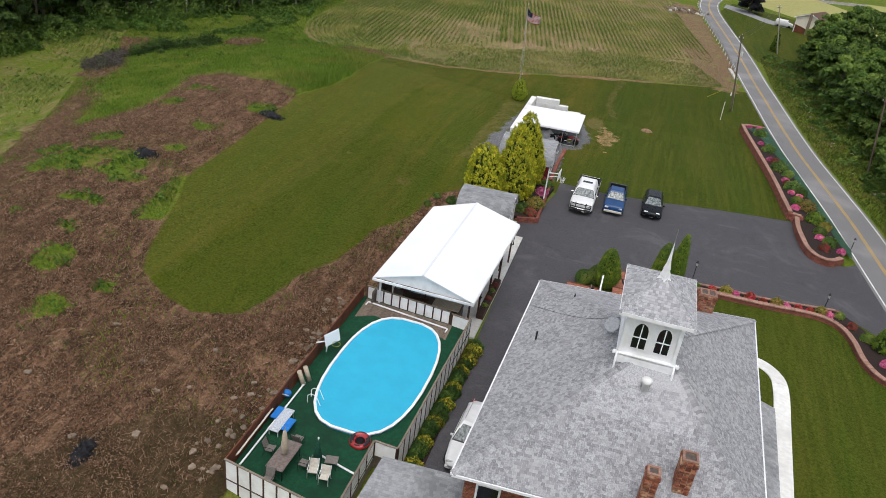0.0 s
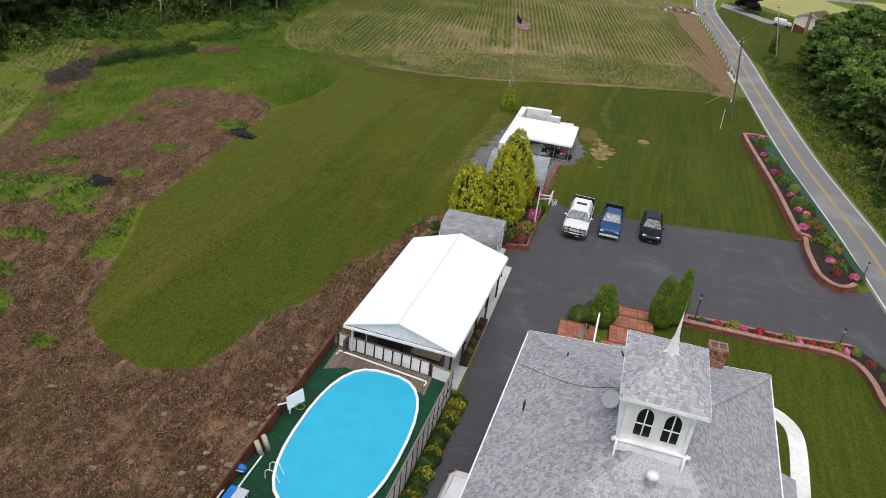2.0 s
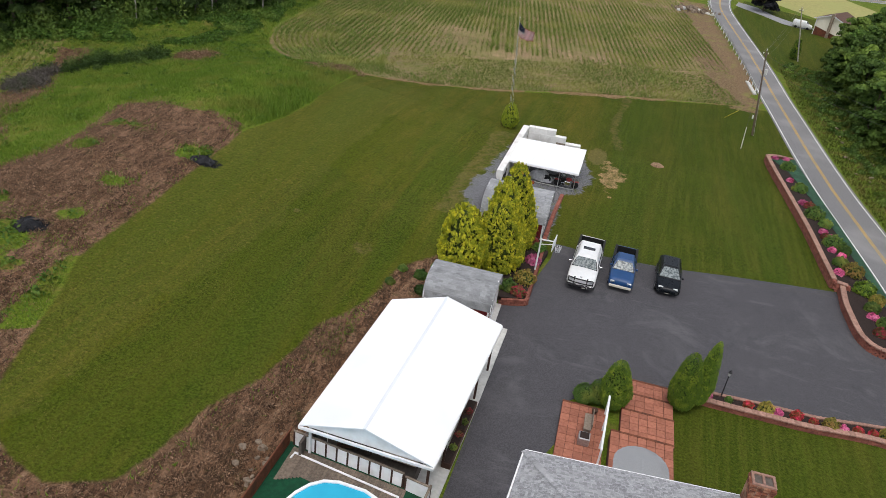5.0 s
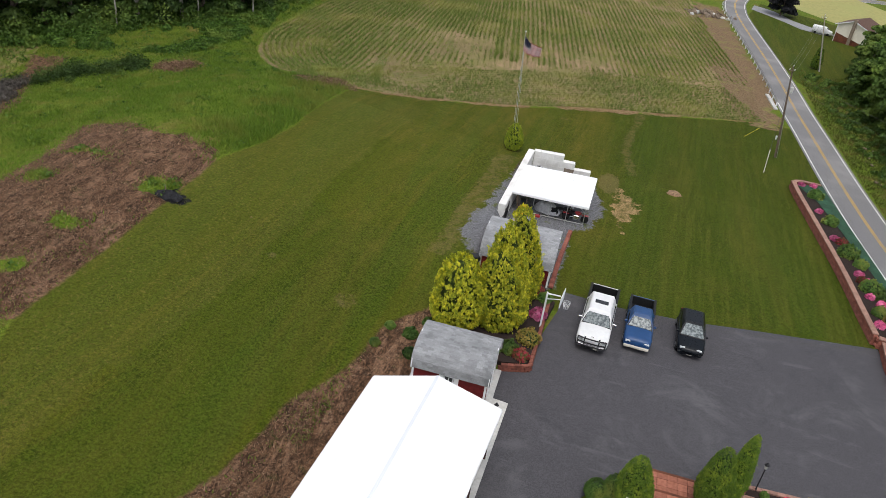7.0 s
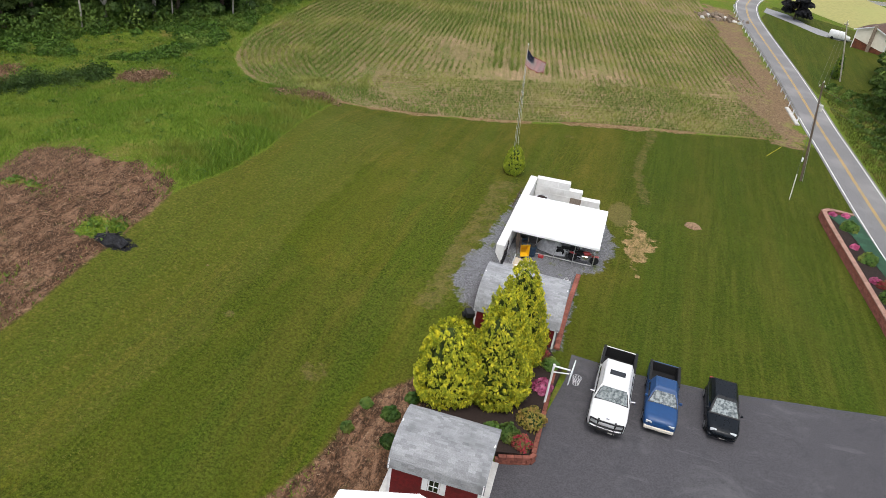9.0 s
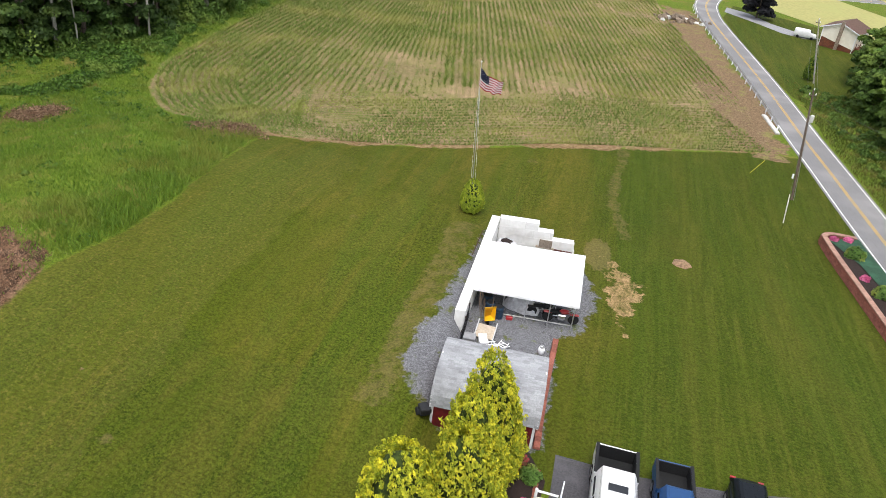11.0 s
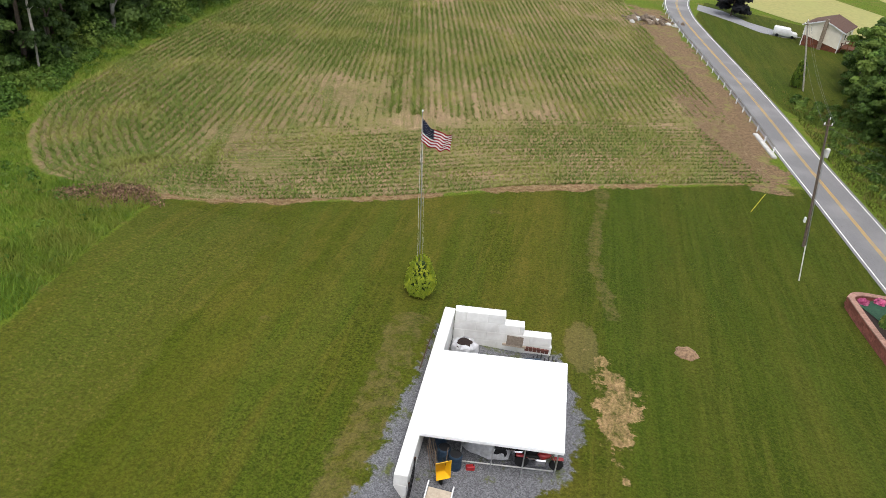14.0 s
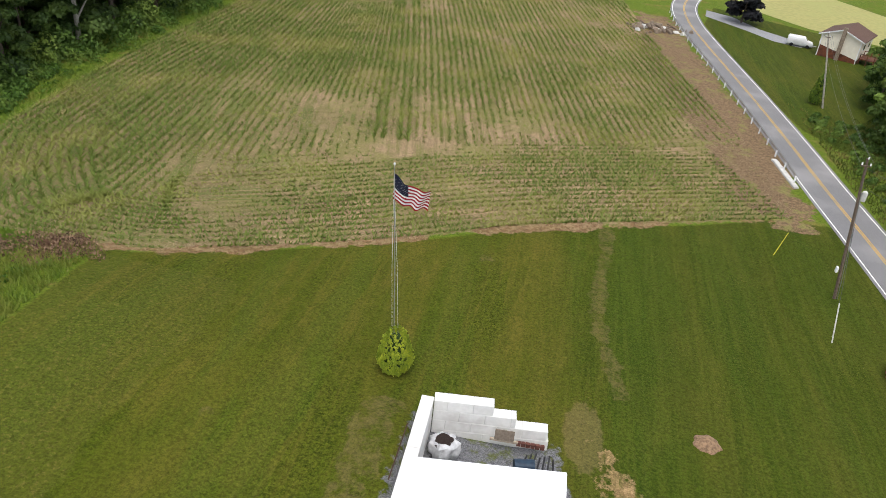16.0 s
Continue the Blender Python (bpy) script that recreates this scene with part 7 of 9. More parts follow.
# ---------------------------------------------------------------- flower beds with block walls
def bed_wall(name, line, h, label, cap=True, width=0.32, courses=4, outer=0.0):
    """A curved retaining wall of stacked blocks with single cap stones."""
    w = base(name, pose(line[0][0], line[0][1], 0), label, "retaining wall", kind="structure")
    I = w.matrix_world.inverted()
    rng = np.random.default_rng(len(line))
    n = normals2(line)
    s = np.r_[0, np.cumsum(np.hypot(*np.diff(line[:, :2], axis=0).T))]

    def at(u):
        x, y = np.interp(u, s, line[:, 0]), np.interp(u, s, line[:, 1])
        nx_, ny_ = np.interp(u, s, n[:, 0]), np.interp(u, s, n[:, 1])
        return x, y, math.degrees(math.atan2(ny_, nx_)) + 90

    hc = h / courses
    bm = bmesh.new()
    verts, faces = [], []
    for c in range(courses):
        u = -(c % 2) * 0.2
        while u < s[-1]:
            ln = 0.4
            uu = min(max(u + ln / 2, 0.05), s[-1] - 0.05)
            x, y, r = at(uu)
            d = width * 0.5 + rng.uniform(-0.012, 0.012) + (courses - c) * 0.012
            m = pose(x, y, gzf(x, y) + hc * (c + 0.5) - 0.03, 0, 0, r)
            b = len(verts)
            for dx, dy, dz in ((-1, -1, -1), (1, -1, -1), (1, 1, -1), (-1, 1, -1), (-0.96, -0.9, 1), (0.96, -0.9, 1), (0.96, 0.9, 1), (-0.96, 0.9, 1)):
                verts.append(m @ Vector((dx * 0.194, dy * d, dz * hc * 0.47)))
            faces += [(b, b + 3, b + 2, b + 1), (b + 4, b + 5, b + 6, b + 7), (b, b + 1, b + 5, b + 4), (b + 1, b + 2, b + 6, b + 5), (b + 2, b + 3, b + 7, b + 6), (b + 3, b, b + 4, b + 7)]
            u += ln
    bm.free()
    o = rawpart("wall_blocks", verts, faces, "wall_stone", w)
    o.matrix_parent_inverse = I
    tagged(o, kind="stuff")
    me = None
    if cap:
        b = newbox(0, 0, 0, 0.385, width + 0.1, 0.09, bev=0.012)
        me = bpy.data.meshes.new("cap_stone")
        b.to_mesh(me)
        b.free()
        me.materials.append(M["cap_stone"])
        u = 0.2
        while u < s[-1]:
            x, y, r = at(u)
            o = new("cap_stone", me)
            o.parent, o.matrix_parent_inverse = w, I
            o.matrix_basis = pose(x, y, gzf(x, y) + h + 0.02, 0, 0, r + rng.uniform(-1, 1))
            u += 0.4
    return w


bed1 = curve_line([(15.1, 97.6), (15.25, 94.5), (15.8, 88), (16.45, 80), (16.75, 74), (16.95, 70.4)], 0.4)
bed_wall("bed_wall", bed1, 0.75, "long low red block wall of the roadside flower bed")
bed1b = curve_line([(17.1, 70.15), (18.0, 69.95)], 0.3)
bed_wall("bed_wall", bed1b, 0.75, "short corner of the roadside red block wall")
bed1c = curve_line([(17.5, 69.9), (17.25, 67.4), (17.3, 65.2), (17.45, 63.4), (17.9, 62.4), (18.6, 61.9), (19.4, 62.1), (20.2, 62.9)], 0.3)
bed_wall("bed_wall", bed1c, 0.6, "curved red block wall at the driveway mouth")
bed1d = curve_line([(15.2, 97.9), (16.0, 98.7), (17.9, 98.7)], 0.3)
bed_wall("bed_wall", bed1d, 0.5, "short end of the roadside red block wall")
bed2 = curve_line([(5.6, 51.2), (8.8, 51.15), (12, 51.3), (15, 51.9), (16.9, 52.0), (18.0, 51.2), (18.5, 49.6), (18.7, 47.4), (19.3, 45.9), (20.3, 45.1), (21.6, 44.7)], 0.3)
bed_wall("bed_wall", bed2, 0.34, "curving red block wall between front lawn and flower bed", width=0.3, courses=3)
bed2edge = curve_line([(5.9, 52.2), (9, 52.35), (12.6, 52.6), (15.4, 53.3), (18.3, 54.0)], 0.3)
bed_wall("bed_kerb", bed2edge, 0.14, "low pale kerb between flower bed and driveway", width=0.14, courses=1)
for nm, poly, lift in (("mulch_bed", [(15.35, 97.6), (15.55, 94.5), (16.1, 88), (16.75, 80), (17.05, 74), (17.3, 70.4), (17.7, 70.2), (17.5, 67.3), (17.6, 65.2), (17.7, 63.6), (18.1, 62.7), (18.7, 62.2), (19.3, 62.4), (20.3, 63.1), (21.0, 66), (20.4, 72), (19.6, 82), (18.4, 92), (17.8, 98.4)], 0.4),
                       ("mulch_bed", [(5.7, 51.4), (9, 51.4), (12, 51.6), (15, 52.15), (17, 52.3), (18.3, 51.4), (18.75, 49.6), (19, 47.4), (19.5, 46.2), (20.4, 45.4), (22, 45), (22.6, 47), (21.2, 50), (18.4, 53.9), (15.4, 53.2), (12.6, 52.45), (9, 52.2), (5.9, 52.1)], 0.12)):
    sheet(nm, poly, lift, "mulch", "dark bark mulch bed behind a red block wall", "flower bed", 1.5, thick=0.4)
sheet("green_netting", [(15.5, 97.7), (18.2, 98.6), (18.8, 92), (19.75, 83), (20.75, 72), (21.45, 65), (21.1, 63.3), (20.6, 66), (20.0, 72), (19.2, 80), (18.1, 88), (17.0, 94)], 0.46, "groundcover", "dark green planted strip between bed and road", "planting", 0.8)
sheet("green_netting", [(20.9, 51.4), (22.4, 50.4), (23.2, 46), (22.6, 45.8), (21.4, 48.6), (20.4, 50.6)], 0.2, "groundcover", "dark green planted strip between bed and road", "planting", 0.8)
GB = "flowering plants in the roadside beds"
rngb = random.Random(4)
for i, (x, y) in enumerate(((16.0, 97.7), (17.2, 98.0), (16.7, 91.6), (17.1, 86), (17.9, 80), (18.3, 79), (18.0, 76.5), (18.6, 75.6), (17.75, 72.4), (19.0, 66.4), (20.4, 64.2))):
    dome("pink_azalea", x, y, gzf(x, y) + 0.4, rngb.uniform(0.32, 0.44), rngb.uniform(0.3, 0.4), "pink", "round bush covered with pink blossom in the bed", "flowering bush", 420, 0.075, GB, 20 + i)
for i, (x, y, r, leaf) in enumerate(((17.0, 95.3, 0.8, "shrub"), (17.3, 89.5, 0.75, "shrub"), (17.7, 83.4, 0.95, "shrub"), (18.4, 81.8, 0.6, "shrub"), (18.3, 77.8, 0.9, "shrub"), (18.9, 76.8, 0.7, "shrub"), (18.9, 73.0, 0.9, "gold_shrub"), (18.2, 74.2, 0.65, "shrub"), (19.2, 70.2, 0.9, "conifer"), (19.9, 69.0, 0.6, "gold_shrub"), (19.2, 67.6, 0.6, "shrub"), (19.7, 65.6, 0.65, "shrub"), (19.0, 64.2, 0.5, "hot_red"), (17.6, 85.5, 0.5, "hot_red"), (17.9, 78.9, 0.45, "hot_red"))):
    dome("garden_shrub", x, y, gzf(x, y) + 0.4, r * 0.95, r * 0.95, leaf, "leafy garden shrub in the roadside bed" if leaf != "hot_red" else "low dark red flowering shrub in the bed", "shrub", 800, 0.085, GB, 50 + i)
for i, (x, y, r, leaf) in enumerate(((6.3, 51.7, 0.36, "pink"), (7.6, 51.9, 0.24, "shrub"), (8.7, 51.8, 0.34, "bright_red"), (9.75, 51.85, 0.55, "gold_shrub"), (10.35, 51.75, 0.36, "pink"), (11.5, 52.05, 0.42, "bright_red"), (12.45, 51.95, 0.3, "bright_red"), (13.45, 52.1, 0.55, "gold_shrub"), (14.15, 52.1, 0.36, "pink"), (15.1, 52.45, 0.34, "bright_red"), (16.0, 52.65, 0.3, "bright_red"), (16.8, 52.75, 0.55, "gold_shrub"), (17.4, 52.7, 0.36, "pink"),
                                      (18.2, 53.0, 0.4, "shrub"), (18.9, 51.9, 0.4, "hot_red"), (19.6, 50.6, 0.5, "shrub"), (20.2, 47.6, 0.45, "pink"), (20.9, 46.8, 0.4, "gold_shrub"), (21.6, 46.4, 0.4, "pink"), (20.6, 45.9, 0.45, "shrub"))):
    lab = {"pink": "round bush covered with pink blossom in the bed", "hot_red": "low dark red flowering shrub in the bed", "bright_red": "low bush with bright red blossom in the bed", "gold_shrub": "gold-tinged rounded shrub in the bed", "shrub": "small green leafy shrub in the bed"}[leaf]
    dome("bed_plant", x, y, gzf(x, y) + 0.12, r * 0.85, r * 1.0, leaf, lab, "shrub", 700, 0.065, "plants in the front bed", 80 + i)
lamp_post(7.2, 52.2, 2.0, "tall black lamp post in the front flower bed")
lamp_post(17.2, 53.6, 1.5, "black lamp post in the front flower bed")
lamp_post(21.4, 65.2, 1.6, "black lamp post at the driveway mouth")
lamp_post(20.9, 51.0, 1.6, "black lamp post at the driveway mouth")
# planter between shed and hoop
pw = np.array([(-7.05 + 1.6 * k / 5, 56.4 + 0.55 * k / 5) for k in range(6)] + [(-5.43 + 0.03 * k / 5, 57.2 + 0.3 * k) for k in range(26)])
bed_wall("planter_wall", pw, 0.5, "low red-brown planter wall under the arborvitae", cap=False, width=0.2, courses=3)
sheet("mulch_bed", [(-7.2, 56.7), (-5.65, 57.1), (-5.4, 59), (-5.3, 61.5), (-4.9, 64.3), (-6, 66.2), (-9, 65.5), (-11.5, 61), (-11.4, 57.6), (-8, 57.4)], 0.4, "mulch", "dark mulch under the arborvitae row", "flower bed", 1.5, thick=0.35)
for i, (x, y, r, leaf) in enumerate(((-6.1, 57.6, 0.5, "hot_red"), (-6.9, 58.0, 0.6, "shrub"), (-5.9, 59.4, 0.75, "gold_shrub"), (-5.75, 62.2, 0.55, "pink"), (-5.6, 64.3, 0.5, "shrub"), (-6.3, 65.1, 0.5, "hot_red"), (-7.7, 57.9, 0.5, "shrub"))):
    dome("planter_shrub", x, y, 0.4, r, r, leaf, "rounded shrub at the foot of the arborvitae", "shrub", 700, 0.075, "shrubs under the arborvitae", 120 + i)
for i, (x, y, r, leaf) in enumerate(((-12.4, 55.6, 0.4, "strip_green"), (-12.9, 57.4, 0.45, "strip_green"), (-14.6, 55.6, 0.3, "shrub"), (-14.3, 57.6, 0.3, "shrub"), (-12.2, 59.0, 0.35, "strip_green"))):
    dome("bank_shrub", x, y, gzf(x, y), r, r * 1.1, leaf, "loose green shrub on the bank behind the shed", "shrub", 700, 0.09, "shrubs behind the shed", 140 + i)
pw2 = curve_line([(-5.45, 66.6), (-5.35, 71), (-5.1, 75.6)], 0.3)
bed_wall("timber_edge", pw2, 0.3, "red-brown edging beside the barn shed", cap=False, width=0.3, courses=2)
# flowers between deck fence and driveway
strip = [(-7.85, 26.0), (-7.0, 26.2), (-6.3, 38.0), (-6.9, 37.9)]
sheet("mulch_bed", [(-7.8, 25.9), (-6.75, 26), (-6.3, 38.3), (-6.95, 38.3)], 0.05, "mulch", "narrow flower strip between fence and driveway", "flower bed", 1.5)
rng = np.random.default_rng(31)
for i in range(22):
    y = 26.3 + i * 0.54
    x = -7.35 + (y - 25.8) * 0.08 + rng.uniform(-0.12, 0.12)
    kind = "bloom_yellow" if i % 3 == 1 or i in (18, 20) else "strip_green"
    dome("strip_flower", x, y, 0.06, rng.uniform(0.38, 0.52), rng.uniform(0.4, 0.65), kind, "yellow flowering clump along the deck fence" if kind == "bloom_yellow" else "green leafy clump along the deck fence", "flower", 620, 0.06, "flowers along the deck fence", 160 + i)
for k, y in enumerate((41.9, 42.9, 43.9, 44.8)):
    dome("planter_flower", -6.78 + k * 0.05, y, 0.5, 0.2, 0.22, "hot_red" if k % 2 else "shrub", "small flowering plant in the long planter", "flower", 140, 0.05, "flowers in the long planter", 190 + k)


# ---------------------------------------------------------------- woods
def broadleaf(name, seed, h, spread, leaf, bark, label, n=1500, size=0.34, bare=0.25):
    """A woodland tree: tapered trunk, limbs, and a crown of leaf clusters with gaps."""
    rng = np.random.default_rng(seed)
    t = base(name, pose(0, 0, -200), label, "tree")
    bm = bmesh.new()
    lean = rng.normal(0, 0.03, 2)
    tube(bm, [(lean[0] * z, lean[1] * z, z) for z in (-0.3, 0.2 * h, 0.5 * h, 0.85 * h)], [0.024 * h, 0.017 * h, 0.011 * h, 0.004 * h], 7)
    part("trunk", bm, bark, t)
    cents = []
    for k in range(16):
        z = h * (bare + (0.97 - bare) * ((k + rng.uniform(0, 1)) / 16))
        prof = math.sin(math.pi * min(0.97, (z / h - bare) / (1 - bare) * 0.8 + 0.16)) ** 0.7
        a = k * 2.4 + rng.uniform(-0.5, 0.5)
        r = spread * prof * rng.uniform(0.35, 0.85)
        cents.append((r * math.cos(a), r * math.sin(a), z, spread * rng.uniform(0.28, 0.46)))
    for k in range(0, 15, 4):
        x, y, z, r = cents[k]
        bm = bmesh.new()
        zb = max(0.18 * h, z - 0.18 * h)
        tube(bm, [(lean[0] * zb, lean[1] * zb, zb), (x * 0.55, y * 0.55, z - 0.05 * h), (x, y, z)], [0.009 * h, 0.006 * h, 0.002 * h], 5)
        part("limb", bm, bark, t)
    pts, outs = [], []
    for x, y, z, r in cents:
        m = int(n / 16)
        d = rng.normal(size=(m, 3))
        d /= np.linalg.norm(d, axis=1)[:, None]
        d[:, 2] = np.abs(d[:, 2]) * 0.9 - 0.25
        k = rng.uniform(0.65, 1.08, m)[:, None]
        pts.append(np.array([x, y, z]) + d * k * r * np.array([1, 1, 0.72]))
        outs.append(d + np.array([0, 0, 0.5]))
    vs, fs = leaf_mesh(np.vstack(pts), size, rng, np.vstack(outs), 0.6, 0.75)
    stuff("crown", vs, fs, leaf, "", "", t)
    return t


def plant_row(kinds, places, group):
    rng = random.Random(len(places))
    used = set()
    for x, y, s in places:
        k = rng.randrange(len(kinds))
        m = pose(x, y, gzf(x, y), 0, 0, rng.uniform(0, 360))
        if k not in used:
            used.add(k)
            t = kinds[k]
            t.matrix_world = m
            t.scale = (s, s, s * rng.uniform(0.92, 1.1))
        else:
            t = copy_thing(kinds[k], m)
            f = s / 1.0
            t.scale = (f, f, f * rng.uniform(0.92, 1.1))
        tagged(t, group=group)
    for k, t in enumerate(kinds):
        if k not in used:
            for o in (*t.children_recursive, t):
                bpy.data.objects.remove(o)


rp = random.Random(12)
wood_kinds = [broadleaf("woodland_tree", 300 + i, 13, 3.4, "leaf", "pale_bark" if i == 2 else "bark", "tall dark green broadleaf tree at the wood's edge", 6400, 0.22, 0.02 if i % 2 else 0.08) for i in range(5)]
spots = []
edge = curve_line([(-77, 62), (-79, 74), (-79, 84), (-77, 93), (-71.5, 101), (-64, 108), (-58.5, 115), (-56.2, 123), (-55.4, 133), (-54.6, 145), (-53.6, 160), (-52, 182), (-50, 210)], 3.3)
ne = normals2(edge)
for row in range(7):
    for p, q in zip(edge, ne):
        o = -(2.2 + row * 3.8 + rp.uniform(-1.2, 1.2))
        spots.append((p[0] + q[0] * o + rp.uniform(-1, 1), p[1] + q[1] * o + rp.uniform(-1.5, 1.5), rp.uniform(0.75, 1.15)))
plant_row(wood_kinds, spots, "wood beyond the scrub and field")
for k, (x, y, h, r) in enumerate(((-55.4, 119.5, 11, 0.17), (-57.5, 124.4, 7.0, 0.11), (-59.6, 112.2, 7.5, 0.12), (-66.5, 104.5, 8, 0.13))):
    dead = base("bare_tree", pose(x, y, gzf(x, y)), "pale bare trunk standing at the wood's edge", "tree", "pale bare trunks")
    bm = bmesh.new()
    tube(bm, [(0, 0, -0.2), (0.1, 0, h * 0.3), (-0.12, 0.1, h * 0.65), (0.1, 0, h)], [r, r * 0.85, r * 0.65, r * 0.35], 8)
    part("trunk", bm, "pale_bark", dead)
    for j in range(3):
        z = h * (0.55 + 0.13 * j)
        bm = bmesh.new()
        tube(bm, [(-0.05, 0.05, z), (0.5 * math.cos(j * 2.4 + k), 0.5 * math.sin(j * 2.4 + k), z + 0.5)], [r * 0.3, r * 0.1], 5)
        part("limb", bm, "pale_bark", dead)
hill_kinds = [broadleaf("hillside_tree", 400 + i, 8.5, 3.3, "leaf_hill", "bark", "full green broadleaf tree on the bank across the road", 3400, 0.27, 0.08) for i in range(4)]
spots = []
for row in range(6):
    for k in range(17):
        y = 60 + k * 4.9 + rp.uniform(-1.6, 1.6)
        x = 31.2 + row * 4.2 + rp.uniform(-1.2, 1.2) - (0.9 if y > 105 else 0)
        spots.append((x, y, rp.uniform(0.65, 1.05)))
for k in range(7):
    spots.append((30.6 + rp.uniform(-0.6, 0.6), 112 + k * 4 + rp.uniform(-1, 1), rp.uniform(0.5, 0.72)))
for k in range(26):
    y = 104 + k * 1.55
    x = float(np.interp(y, ROAD[:, 1], ROAD[:, 0])) + rp.uniform(10.0, 14.5)
    spots.append((x, y, rp.uniform(0.55, 0.8)))
spots += [(31, 141, 0.75), (33, 146, 0.85), (32.5, 151, 0.75), (35, 157, 0.9), (38.5, 162, 0.9), (42, 167, 0.95), (36, 150, 0.9), (40, 157, 0.95), (46, 171, 0.9), (44, 163, 0.95)]
plant_row(hill_kinds, spots, "trees on the bank across the road")
dk = broadleaf("dark_tree", 500, 8.0, 3.8, "leaf_dark", "bark", "round dark purple-leaved tree by the far drive", 4200, 0.3, 0.1)
dk.matrix_world = pose(24.8, 190.5, gzf(24.8, 190.5))


# ---------------------------------------------------------------- scrub, weeds and crop
rng = np.random.default_rng(77)


def scatter(n, x0, x1, y0, y1):
    return rng.uniform(x0, x1, n), rng.uniform(y0, y1, n)


def zone_at(x, y):
    """Which of lawn, field and brown scrub a place belongs to."""
    l = inside(LAWN, x, y)
    f = inside(FIELD, x, y)
    b = np.max([inside(p, x, y) for p in BROWNS], 0) + 1.3 * rough_noise(x, y, 0.35, 2.0)
    b = np.minimum(b, patchy(x, y))
    b = np.where((l > -2.2) & (y < 60) & (x < -15) & (np.hypot((x + 31.0) / 1.6, (y - 43.5) / 4.2) > 1), np.maximum(b, 1.0), b)
    return l, f, b


x, y = scatter(400000, -73, -14.2, 14, 108)
l, f, b = zone_at(x, y)
keep = (l < -0.1) & (f < 0) & (x < -15.9 + 0.035 * (y - 22)) & (inside(CROP_HILL, x, y) < 0)
for (cx, cy), rx, ry in DARKS:
    keep &= np.hypot((x - cx) / rx, (y - cy) / ry) > 0.9
x, y, b = (np.concatenate(v) for v in zip((x[keep], y[keep], b[keep]), (*scatter(36000, -58, -46, 104, 172), np.full(36000, -5.0))))
keep = inside(FIELD, x, y) < -0.1
x, y, b = x[keep], y[keep], b[keep]
dry = (b + rng.normal(0, 0.8, len(x)) > 0) & (rough_noise(x, y, 0.42, 7.0) + rng.normal(0, 0.25, len(x)) < 0.62)
dx, dy = x[dry], y[dry]
vs, fs = blades(dx, dy, rng.uniform(0.05, 0.2, len(dx)), 0.018, rng, 1.1)
stuff("dry_scrub", vs, fs, "dry_weed", "dry brown weeds and dead stalks on the slope", "dry weeds")
gx_, gy_ = x[~dry], y[~dry]
tall = 1 + 1.7 * sm(64, 74, gy_) * (1 - sm(2.0, 9.0, -inside(LAWN, gx_, gy_)))
vs, fs = blades(gx_, gy_, rng.uniform(0.06, 0.24, len(gx_)) * tall * np.clip(1.1 + 0.5 * rough_noise(gx_, gy_, 0.8, 4.0), 0.5, 1.6), 0.035, rng, 0.5)
stuff("green_weeds", vs, fs, "weed", "tall bright green weeds beside the lawn", "weeds")
# thicker herb clumps
x, y = scatter(14000, -73, -15, 16, 150)
patch = patchy(x, y)
l, f, b = zone_at(x, y)
keep = (l < -0.4) & (f < -0.4) & (b < 0.3) & (x < -16.4) & ((patch < 0) | (rng.uniform(0, 1, len(x)) < 0.06 + 0.3 * (y > 92)))
x, y = x[keep], y[keep]
pts, outs = [], []
for cx, cy in zip(x, y):
    m = 14
    d = rng.normal(size=(m, 3))
    d[:, 2] = np.abs(d[:, 2])
    d /= np.linalg.norm(d, axis=1)[:, None]
    pts.append(np.array([cx, cy, gzf(cx, cy)]) + d * np.array([0.4, 0.4, 0.35]) * rng.uniform(0.6, 1.3))
    outs.append(d)
vs, fs = leaf_mesh(np.vstack(pts), 0.13, rng, np.vstack(outs), 0.7, 0.5)
stuff("weed_clumps", vs, fs, "brush", "leafy green weed clumps in the rough meadow", "weeds")
# leafy understory that hides the trunks' feet
pts, outs = [], []
for p, q in zip(edge, ne):
    for o in (0.2, -1.6, -3.4):
        for _ in range(2):
            cx, cy = p[0] + q[0] * o + rng.uniform(-1.6, 1.6), p[1] + q[1] * o + rng.uniform(-1.6, 1.6)
            m = 260
            d = rng.normal(size=(m, 3))
            d[:, 2] = np.abs(d[:, 2])
            d /= np.linalg.norm(d, axis=1)[:, None]
            pts.append(np.array([cx, cy, gzf(cx, cy)]) + d * np.array([1.2, 1.2, 2.1]) * rng.uniform(0.6, 1.7) * rng.uniform(0.75, 1.05, (m, 1)))
            outs.append(d)
vs, fs = leaf_mesh(np.vstack(pts), 0.19, rng, np.vstack(outs), 0.7, 0.6)
stuff("wood_understory", vs, fs, "leaf_hill", "dense green saplings along the wood's edge", "saplings")
# brush under the wood's edge and on the bank
pts, outs = [], []
brush = [(p[0] + q[0] * o + rng.uniform(-1.4, 1.4), p[1] + q[1] * o + rng.uniform(-1.4, 1.4), rng.uniform(0.5, 1.5)) for p, q in zip(edge, ne) for o in (1.8, 0.4, -1.2)]
WILD = [(-74, 96), (-66, 97.5), (-59, 98.5), (-54, 99.5), (-52.4, 106), (-52.2, 116), (-53, 130), (-56, 130), (-59, 117), (-64, 110), (-72, 103)]
bx, by = scatter(1100, -74, -50, 94, 131)
wild = (inside(WILD, bx, by) > 0) & (rough_noise(bx, by, 0.7, 21.0) > -0.1)
brush += [(u, v, w) for u, v, w in zip(bx[wild], by[wild], rng.uniform(0.2, 0.8, wild.sum()))]
